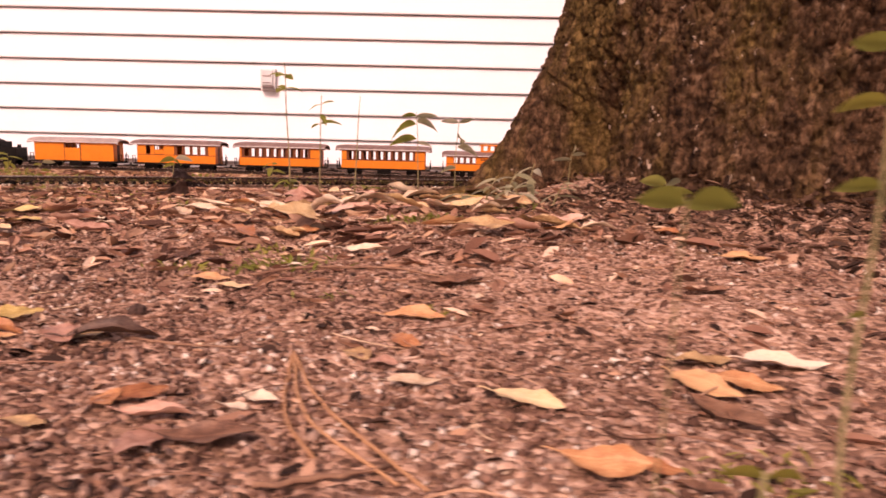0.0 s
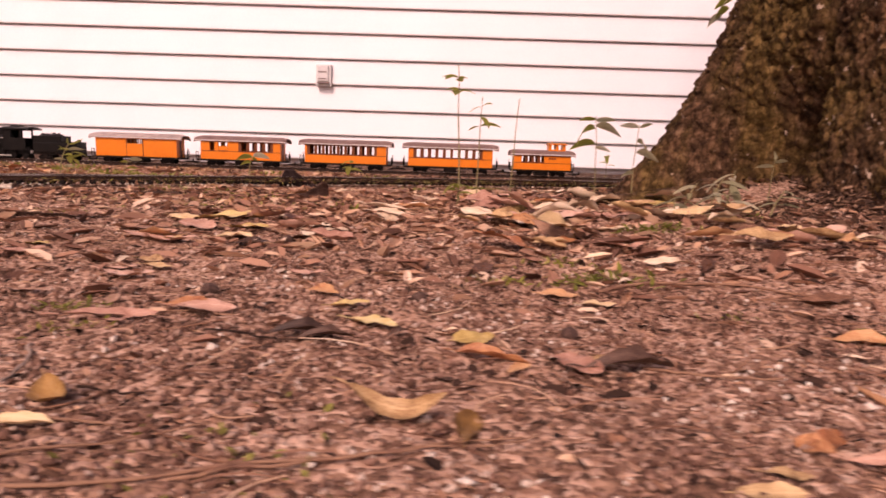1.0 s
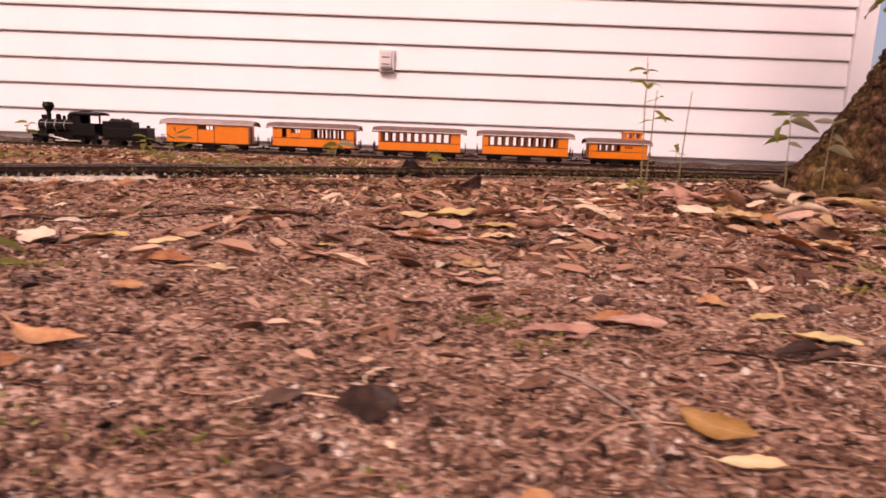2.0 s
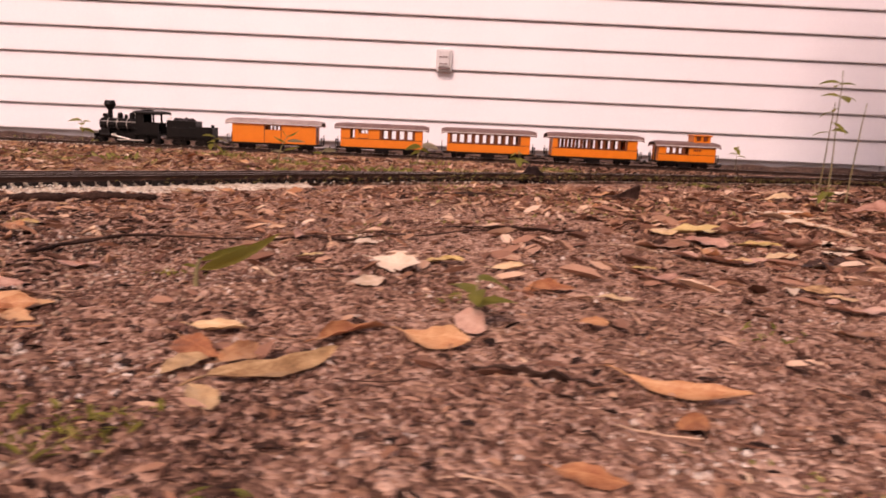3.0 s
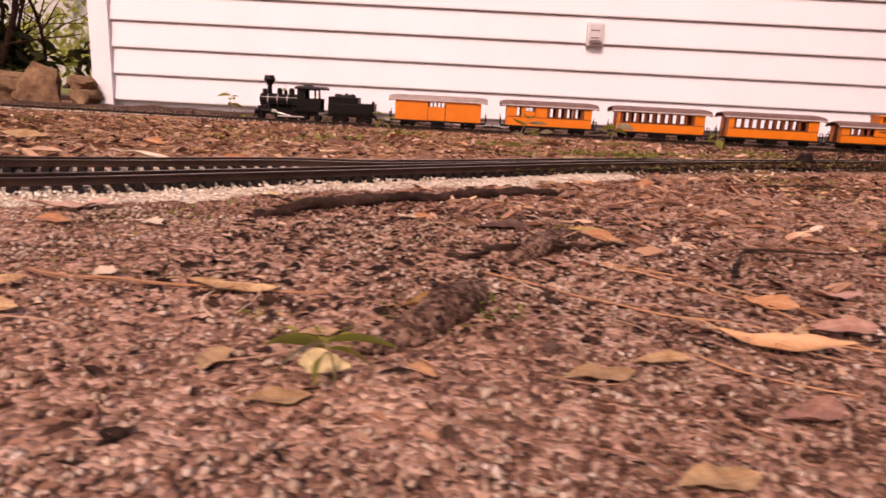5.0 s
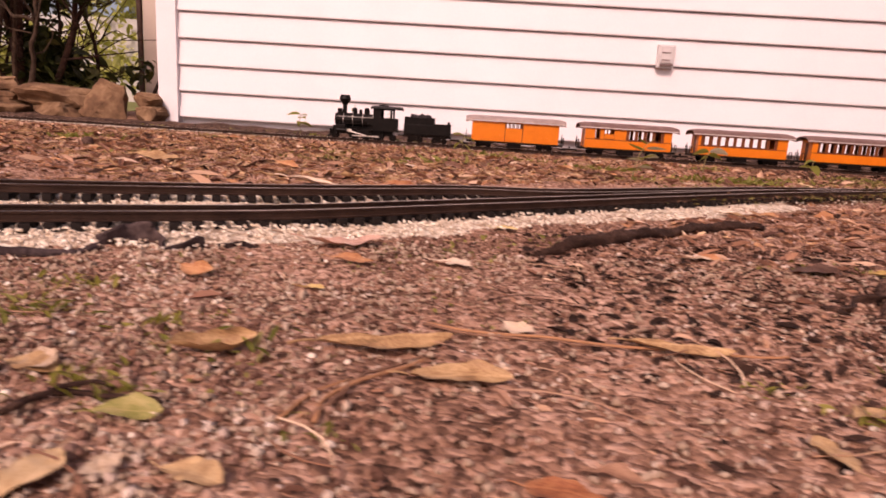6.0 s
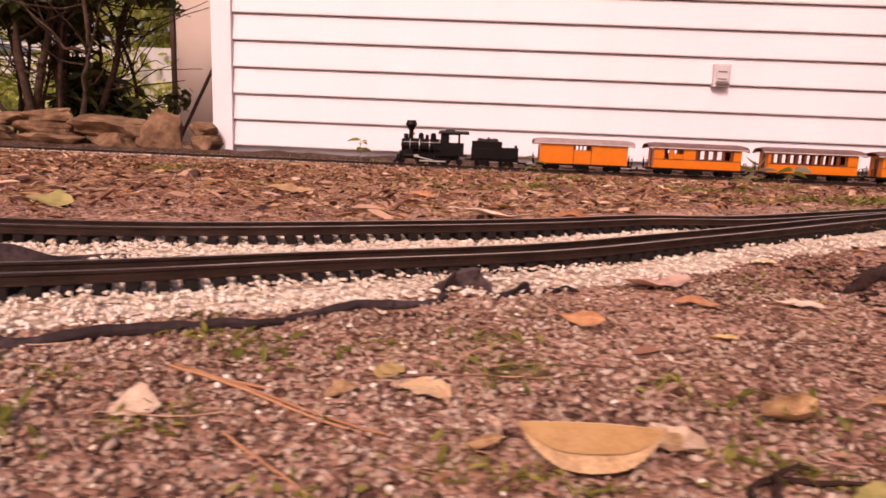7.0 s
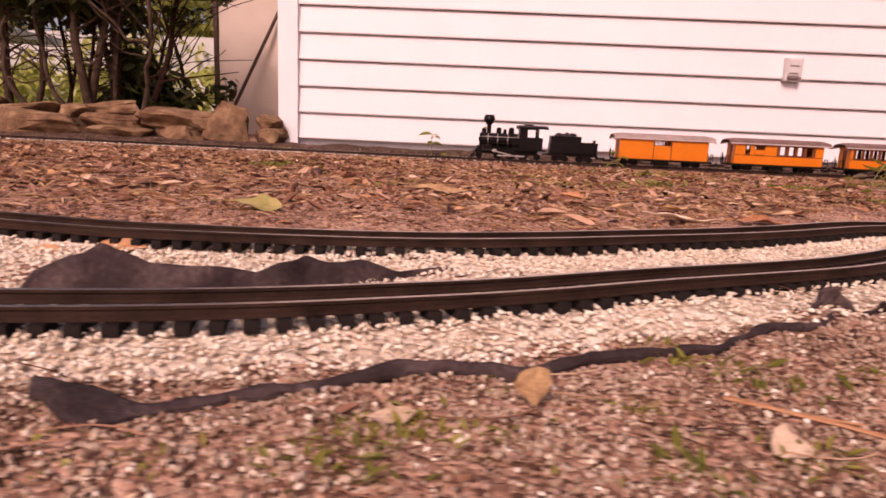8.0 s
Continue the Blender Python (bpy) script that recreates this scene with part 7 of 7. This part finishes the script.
sheet("rumpled strip of black weed fabric edging the gravel",
      [(-1.797, -3.072), (-1.775, -3.078), (-1.752, -3.084), (-1.722, -3.087), (-1.700, -3.074), (-1.672, -3.066), (-1.647, -3.050), (-1.620, -3.032), (-1.570, -3.013), (-1.518, -3.000), (-1.450, -2.968), (-1.383, -2.950), (-1.338, -2.908), (-1.273, -2.876), (-1.240, -2.850)],
      [(-1.780, -3.098), (-1.757, -3.112), (-1.736, -3.114), (-1.718, -3.098), (-1.698, -3.082), (-1.672, -3.074), (-1.649, -3.058), (-1.625, -3.044), (-1.568, -3.024), (-1.517, -3.012), (-1.450, -2.975), (-1.380, -2.956), (-1.335, -2.912), (-1.271, -2.880), (-1.236, -2.852)], 5)
ribbon("folded end of black weed fabric standing up by the track", [(-1.250, -2.842), (-1.236, -2.822), (-1.222, -2.812), (-1.212, -2.806), (-1.203, -2.818), (-1.196, -2.826)], [(0, 0.010), (0.2, 0.018), (0.5, 0.022), (0.62, 0.025), (0.8, 0.013), (1, 0.003)], 0.15, 8)
ribbon("small standing flap of black weed fabric by the track", [(-1.197, -2.824), (-1.182, -2.814), (-1.168, -2.806), (-1.160, -2.812)], [(0, 0.003), (0.4, 0.010), (0.8, 0.015), (1, 0.003)], 0.3, 9)
ribbon("small standing flap of black weed fabric by the track", [(-1.152, -2.806), (-1.135, -2.799), (-1.115, -2.794)], [(0, 0.006), (0.6, 0.009), (1, 0.002)], 0.5, 10)
ribbon("crumpled black weed fabric standing between the tracks", [(-1.918, -2.922), (-1.90, -2.915), (-1.865, -2.910), (-1.83, -2.902), (-1.78, -2.890), (-1.735, -2.877), (-1.70, -2.862), (-1.67, -2.840), (-1.63, -2.800), (-1.56, -2.740)],
       [(0, 0.006), (0.03, 0.027), (0.08, 0.036), (0.12, 0.041), (0.15, 0.051), (0.19, 0.041), (0.25, 0.031), (0.36, 0.029), (0.46, 0.022), (0.51, 0.034), (0.57, 0.037), (0.61, 0.028), (0.72, 0.022), (0.8, 0.012), (1, 0.003)], -0.25, 11)
ribbon("dark scrap of weed fabric standing by the track", [(0.262, -1.715), (0.295, -1.712), (0.325, -1.710), (0.372, -1.712)], [(0, 0.020), (0.22, 0.062), (0.45, 0.052), (0.75, 0.022), (1, 0.004)], 0.4, 15)
ribbon("curled dark strip of bark with one raised end", [(0.345, -2.09), (0.40, -2.095), (0.445, -2.100), (0.485, -2.100)], [(0, 0.004), (0.4, 0.010), (0.62, 0.016), (0.8, 0.032), (0.93, 0.050), (1, 0.046)], 0.5, 16, 0.004, "bark_piece", "bark", ROOT)
ribbon("thin dark strip of bark curled on the soil", [(0.050, -3.135), (0.075, -3.141), (0.105, -3.146), (0.135, -3.156)], [(0, 0.003), (0.3, 0.008), (0.7, 0.007), (1, 0.002)], 0.7, 19, 0.003, "bark_piece", "bark", LOGBARK)
ribbon("dark strip of bark lying on the litter", [(-0.62, -2.90), (-0.56, -2.86), (-0.50, -2.84), (-0.44, -2.80)], [(0, 0.003), (0.4, 0.012), (0.7, 0.008), (1, 0.003)], 0.7, 17, 0.004, "bark_piece", "bark", LOGBARK)
ribbon("dark strip of bark lying on the litter", [(0.02, -2.62), (0.10, -2.60), (0.18, -2.61), (0.26, -2.58)], [(0, 0.002), (0.4, 0.009), (0.7, 0.007), (1, 0.002)], 0.7, 18, 0.004, "bark_piece", "bark", LOGBARK)


# ---- weeds and tufts ----
def weed_leaf_mesh(seed, width, droop):
    r = random.Random(seed)
    nl, nw = 10, 4
    v, f = [], []
    for i in range(nl + 1):
        s = i / nl
        w = width * math.sin(math.pi * s ** 0.8) ** 0.8 + 0.004
        for j in range(nw + 1):
            q = 2 * j / nw - 1
            v.append((s, w * q, -droop * s * s + 0.10 * w * abs(q) * 3 + 0.15 * s))
    for i in range(nl):
        for j in range(nw):
            a = i * (nw + 1) + j
            f.append((a, a + nw + 1, a + nw + 2, a + 1))
    return v, f


def seedling(x, y, height, leaves, leaf, label, seed=0, lean=(0.0, 0.0), width=0.22, droop=0.35, spread_from=0.55, mat=WEED):
    """A thin stem with leaves, each a part of its own."""
    root = tagged(new("weed"), label, "weed", group="weeds")
    z = float(ground_z(x, y)) - 0.004
    root.location = (x, y, z)
    p = bent((0, 0, 0), (lean[0], lean[1], height), (lean[0] * -0.15, 0, 0), 12, height * 0.004, seed)
    raw("stem", *tube(p, np.linspace(0.0016, 0.0008, 12), 6), STEM, root, smooth=True)
    r = random.Random(seed)
    for i in range(leaves):
        s = spread_from + (1 - spread_from) * (i + 0.7) / leaves
        q = p[min(11, int(s * 11))]
        v, f = weed_leaf_mesh(seed + i, width * r.uniform(0.8, 1.2), droop * r.uniform(0.5, 1.6))
        me_ob = raw("leaf", v, f, mat, root, smooth=True)
        me_ob.matrix_basis = Matrix.Translation(q) @ Euler((r.uniform(-0.5, 0.5), r.uniform(-0.4, 0.5), i * 2.4 + r.uniform(-0.5, 0.5))).to_matrix().to_4x4() @ Matrix.Scale(leaf * r.uniform(0.7, 1.2), 4)
    return root


def plant(x, y, height, lean, label, leaves, thick=0.0018):
    """A stem with leaves set one by one: heading, height on the stem, length, width, droop, material."""
    root = tagged(new("weed"), label, "weed", group="weeds")
    root.location = (x, y, float(ground_z(x, y)) - 0.004)
    raw("stem", *tube(bent((0, 0, 0), (*lean, height), (lean[0] * -0.4, 0, 0), 12, height * 0.004, int(height * 1000)), np.linspace(thick, thick * 0.5, 12), 6), STEM, root, smooth=True)
    for i, (heading, at, size, width, droop, mat) in enumerate(leaves):
        ob = raw("leaf", *weed_leaf_mesh(i, width, droop), mat, root, smooth=True)
        ob.matrix_basis = Matrix.Translation((lean[0] * at / height, lean[1] * at / height, at)) @ Euler((0.75 if 90 < heading < 270 else -0.75, 0, radians(heading))).to_matrix().to_4x4() @ Matrix.Scale(size, 4)
    return root


seedling(0.780, -2.312, 0.272, 7, 0.034, "tall thin weed with a few small leaves at its tip", 1, (-0.010, 0.0), spread_from=0.84)
seedling(0.776, -2.315, 0.052, 5, 0.042, "low leafy weed at the foot of a taller stem", 52, (0.004, 0.0), width=0.16, droop=0.3, spread_from=0.5)
seedling(0.818, -2.22, 0.222, 5, 0.040, "thin weed with narrow drooping leaves", 2, (0.004, 0.0), width=0.15, spread_from=0.72)
seedling(0.888, -2.20, 0.222, 0, 0.02, "bare thin dry stalk standing upright", 3, (0.012, 0.0))
plant(1.035, -2.345, 0.168, (-0.006, 0.0), "leafy green seedling beside the tree",
      [(178, 0.118, 0.050, 0.20, 0.55, WEED), (200, 0.145, 0.058, 0.19, 1.00, WEED), (12, 0.160, 0.042, 0.15, 0.10, PALEWEED), (150, 0.162, 0.032, 0.16, 0.25, WEED), (350, 0.150, 0.046, 0.22, 0.75, PALEWEED), (20, 0.110, 0.030, 0.17, 0.50, PALEWEED)], 0.0012)
plant(1.105, -2.345, 0.150, (0.006, 0.0), "leafy pale green seedling beside the tree",
      [(172, 0.146, 0.036, 0.19, 0.10, PALEWEED), (4, 0.146, 0.028, 0.20, -0.20, PALEWEED), (300, 0.118, 0.034, 0.28, 0.75, PALEWEED), (8, 0.100, 0.038, 0.24, 0.80, PALEWEED), (190, 0.060, 0.032, 0.22, 0.60, PALEWEED)], 0.0012)
for x, y, h, n, leaf, lean, seed in ((1.160, -2.47, 0.050, 5, 0.050, 0.02, 5), (1.19, -2.50, 0.062, 6, 0.046, 0.02, 6), (1.232, -2.47, 0.070, 5, 0.052, 0.01, 36), (1.22, -2.53, 0.040, 5, 0.046, -0.02, 37), (1.262, -2.56, 0.045, 4, 0.044, 0.02, 39), (1.12, -2.54, 0.030, 5, 0.042, 0.0, 41)):
    seedling(x, y, h, n, leaf, "low pale-leaved sprout at the foot of the tree", seed, (lean, 0.0), width=0.11, droop=0.35, spread_from=0.35, mat=PALEWEED)
plant(1.300, -2.475, 0.078, (0.004, 0.0), "thin pale-leaved sprout before the hollow of the tree",
      [(176, 0.066, 0.032, 0.13, 0.25, PALEWEED), (8, 0.074, 0.024, 0.20, 0.05, PALEWEED), (40, 0.077, 0.024, 0.14, -0.70, PALEWEED)], 0.0010)
plant(1.402, -2.660, 0.036, (0.004, 0.0), "low broad-leaved yellow-green seedling by the tree roots",
      [(176, 0.034, 0.036, 0.34, 0.05, BRIGHTLEAF), (20, 0.032, 0.028, 0.36, -0.10, PALEWEED), (352, 0.022, 0.038, 0.22, 0.15, BRIGHTLEAF), (260, 0.026, 0.024, 0.30, 0.30, SPRIG)], 0.0012)
plant(1.223, -3.388, 0.170, (0.002, 0.006), "broad-leaved green weed standing in the soil",
      [(182, 0.128, 0.013, 0.24, 0.25, WEED), (168, 0.150, 0.014, 0.20, 0.45, SPRIG), (186, 0.164, 0.012, 0.26, 0.10, WEED), (12, 0.140, 0.016, 0.22, 0.30, WEED), (190, 0.094, 0.009, 0.24, 0.40, WEED)], 0.0010)
plant(1.172, -3.386, 0.125, (0.002, 0.0), "thin weed with two round green leaves", [(178, 0.124, 0.013, 0.36, 0.10, WEED), (4, 0.124, 0.014, 0.36, 0.20, WEED)], 0.0004)
plant(1.196, -3.396, 0.055, (0.0, 0.0), "small bright green seedling in the soil", [(180, 0.053, 0.012, 0.40, 0.10, SPRIG), (6, 0.053, 0.011, 0.36, 0.20, SPRIG)])
plant(-0.172, -2.992, 0.030, (0.004, 0.0), "bright green seedling with one long raised leaf",
      [(8, 0.020, 0.064, 0.15, -0.45, SPRIG), (24, 0.028, 0.040, 0.16, -0.20, SPRIG), (170, 0.022, 0.016, 0.2, 0.1, WEED)], 0.0026)
plant(-0.672, -3.138, 0.026, (-0.004, 0.0), "green weed with arching grassy leaves in the soil",
      [(178, 0.022, 0.030, 0.16, 0.10, WEED), (165, 0.025, 0.034, 0.14, 0.35, WEED), (8, 0.026, 0.036, 0.16, 0.25, WEED), (352, 0.022, 0.026, 0.16, 0.45, WEED), (192, 0.024, 0.026, 0.12, 0.70, PALEWEED), (250, 0.020, 0.022, 0.16, 0.60, WEED)], 0.0010)
seedling(0.06, -3.06, 0.045, 4, 0.03, "small green seedling in the soil", 10, (0.0, 0.0), spread_from=0.4)
seedling(-1.76, -0.30, 0.12, 5, 0.06, "small broad-leaved weed by the house wall", 11, width=0.26, spread_from=0.5)
seedling(-1.50, -0.25, 0.17, 3, 0.03, "thin weed stalk by the house wall", 12, spread_from=0.5)
seedling(-1.32, -0.28, 0.15, 3, 0.03, "thin weed stalk by the house wall", 13, spread_from=0.5)
seedling(-0.95, -0.72, 0.08, 5, 0.06, "small weed in front of the standing train", 14, spread_from=0.4)
plant(-0.452, -1.60, 0.110, (0.030, 0.0), "tall pale green weed standing before the train",
      [(176, 0.060, 0.040, 0.12, 0.10, PALEWEED), (10, 0.066, 0.046, 0.11, -0.20, WEED), (168, 0.088, 0.048, 0.12, -0.30, WEED), (355, 0.092, 0.055, 0.12, 0.15, PALEWEED), (150, 0.106, 0.040, 0.12, -0.60, WEED), (30, 0.107, 0.040, 0.12, -0.50, WEED), (190, 0.030, 0.040, 0.16, 0.1, WEED), (350, 0.040, 0.042, 0.14, 0.2, PALEWEED)], 0.0022)
plant(-0.38, -1.36, 0.060, (0.02, 0.0), "pale green weed standing before the train",
      [(5, 0.058, 0.044, 0.24, 0.10, PALEWEED), (170, 0.050, 0.034, 0.18, 0.2, WEED), (20, 0.030, 0.036, 0.18, 0.2, WEED)], 0.0018)
plant(-0.050, -1.02, 0.085, (0.012, 0.0), "small broad-leaved weed in front of the standing train",
      [(176, 0.080, 0.062, 0.24, 0.45, WEED), (8, 0.084, 0.070, 0.24, 0.35, PALEWEED), (200, 0.060, 0.046, 0.24, 0.6, WEED), (330, 0.070, 0.050, 0.24, 0.5, WEED)], 0.0026)
seedling(0.35, -1.0, 0.08, 5, 0.05, "small weed near the track", 17, spread_from=0.4)
seedling(1.55, -0.30, 0.14, 4, 0.05, "weed by the foot of the house wall", 18, spread_from=0.5)


def tuft(x, y, size, n, label, seed, mat=WEED):
    """A flat clump of small blades and leaves."""
    r = np.random.default_rng(seed)
    px, py = x + r.normal(0, size * 0.45, n), y + r.normal(0, size * 0.3, n)
    s = size * r.uniform(0.10, 0.34, n)
    m = frames_at(np.c_[px, py, ground_z(px, py) + 0.001], r.uniform(0, 6.28, n), r.normal(0, 0.3, n), -r.uniform(0.1, 0.9, n), np.c_[s, s * 0.7, s])
    return tagged(stuffed("weed_tuft", LEAF_T, m, mat), label, "weed", kind="stuff")


TUFTS = [
    (0.926, -2.89, 0.055, 100), (0.450, -3.035, 0.030, 70), (0.72, -3.36, 0.02, 20), (1.056, -2.655, 0.06, 90), (1.19, -2.56, 0.05, 60), (1.0, -3.02, 0.03, 14), (0.42, -3.34, 0.03, 16), (0.30, -3.02, 0.04, 14),
    (-0.62, -3.03, 0.05, 40), (-0.05, -3.30, 0.035, 22), (0.30, -3.25, 0.03, 16), (-1.20, -3.00, 0.05, 26), (-1.05, -3.05, 0.05, 24), (-1.35, -3.00, 0.05, 26), (-1.45, -3.12, 0.05, 30), (-1.60, -3.14, 0.05, 30),
    (-0.98, -3.14, 0.03, 18), (-1.28, -3.17, 0.04, 22), (-1.10, -3.20, 0.03, 18), (-0.35, -1.95, 0.07, 40), (0.05, -1.98, 0.06, 34), (-1.4, -1.3, 0.08, 30), (-0.7, -1.1, 0.08, 30), (0.1, -1.35, 0.08, 30), (-2.0, -0.8, 0.10, 34), (-1.2, -0.75, 0.08, 30), (-0.5, -1.28, 0.12, 60), (-0.02, -0.9, 0.10, 50), (-0.37, -1.9, 0.10, 60), (-1.94, -0.16, 0.06, 30), (-1.0, -1.5, 0.12, 40), (0.5, -1.0, 0.12, 50), (-2.2, -1.4, 0.12, 40), (0.55, -2.35, 0.06, 24), (-0.85, -0.9, 0.12, 50),
    (-0.26, -1.55, 0.10, 70), (-0.11, -1.575, 0.12, 90), (0.845, -1.60, 0.08, 60), (0.66, -1.72, 0.05, 30), (-0.45, -1.63, 0.08, 50),
]
for i, (x, y, size, n) in enumerate(TUFTS):
    tuft(x, y, size, n, "low green weeds sprouting from the soil", 200 + i)

# yellow-green sprigs in the soil, and weeds along the wall's foot
SPRIGS = [(-1.694, -3.145), (-1.625, -3.121), (-1.4, -2.978), (-1.608, -3.093), (-1.379, -3.089), (-1.457, -3.05), (-1.385, -3.105), (-1.416, -2.955), (-1.276, -2.97), (-1.209, -2.946), (-1.204, -3.131), (-1.181, -3.137), (-1.574, -3.095), (-1.37, -2.992), (-1.234, -3.129), (-1.222, -2.981), (-1.193, -3.01), (-1.089, -3.119), (-1.077, -3.121), (-1.098, -3.015), (-0.738, -3.05), (-0.688, -3.078), (-0.161, -3.271), (-0.136, -3.249), (-0.154, -3.226), (-0.211, -2.951), (0.054, -2.987), (0.896, -2.828), (1.103, -3.07), (1.243, -3.311), (0.714, -3.338), (0.485, -3.092), (0.827, -2.902), (-0.126, -3.231), (-0.45, -3.267)]
for i, (x, y) in enumerate(SPRIGS):
    tuft(x, y, 0.024 + 0.016 * ((i * 7) % 5) / 4, 26 + (i * 11) % 20, "low yellow-green sprig of weeds in the soil", 300 + i, SPRIG)
for i in range(13):
    tuft(-2.45 + 0.13 * i, -0.30 + 0.05 * (i % 3), 0.09, 40, "low dark weeds along the foot of the wall", 360 + i, SHRUB if i % 2 else WEED)

# a leafy shoot hanging beside the trunk
shoot = tagged(new("tree_shoot"), "young leafy shoot growing from the tree trunk", "branch")
shoot.location = (1.405, -1.960, 0.440)
raw("stem", *tube(bent((0.09, -0.01, 0.11), (-0.03, -0.01, 0.0), (-0.01, 0, 0.02), 10), 0.0016, 5), STEM, shoot, smooth=True)
for i, (a, px, pz, sc, w, mat) in enumerate(((205, -0.012, 0.012, 0.062, 0.22, PALEWEED), (196, 0.005, 0.030, 0.050, 0.26, WEED), (176, 0.020, 0.060, 0.062, 0.17, WEED), (250, 0.015, 0.020, 0.058, 0.30, WEED), (168, 0.045, 0.085, 0.070, 0.13, PALEWEED))):
    ob = raw("leaf", *weed_leaf_mesh(90 + i, w, 0.35), mat, shoot, smooth=True)
    ob.matrix_basis = Matrix.Translation((px, -0.01, pz)) @ Euler((0.9, 0.45, radians(a))).to_matrix().to_4x4() @ Matrix.Scale(sc, 4)

# acorns, cones, stray dark clods
CLODS = [(0.74, -2.98, 0.008), (0.86, -3.07, 0.007), (0.55, -2.99, 0.008), (-1.99, -1.66, 0.018), (-0.556, -3.079, 0.0055), (-1.92, -0.42, 0.03), (0.55, -2.72, 0.008)]
for i, (x, y, s) in enumerate(CLODS):
    bm = bmesh.new()
    bmesh.ops.create_icosphere(bm, subdivisions=3, radius=s)
    for v in bm.verts:
        v.co *= 1 + 0.25 * noise.noise(v.co * (1.5 / s) + Vector((i, 0, 0)))
        v.co.z *= 0.75
    bm.transform(Matrix.Translation((x, y, float(ground_z(x, y)) + s * 0.45)))
    tagged(part("clod", bm, ROOT), "dark brown clod or nut on the soil", "clod", group="dark clods")
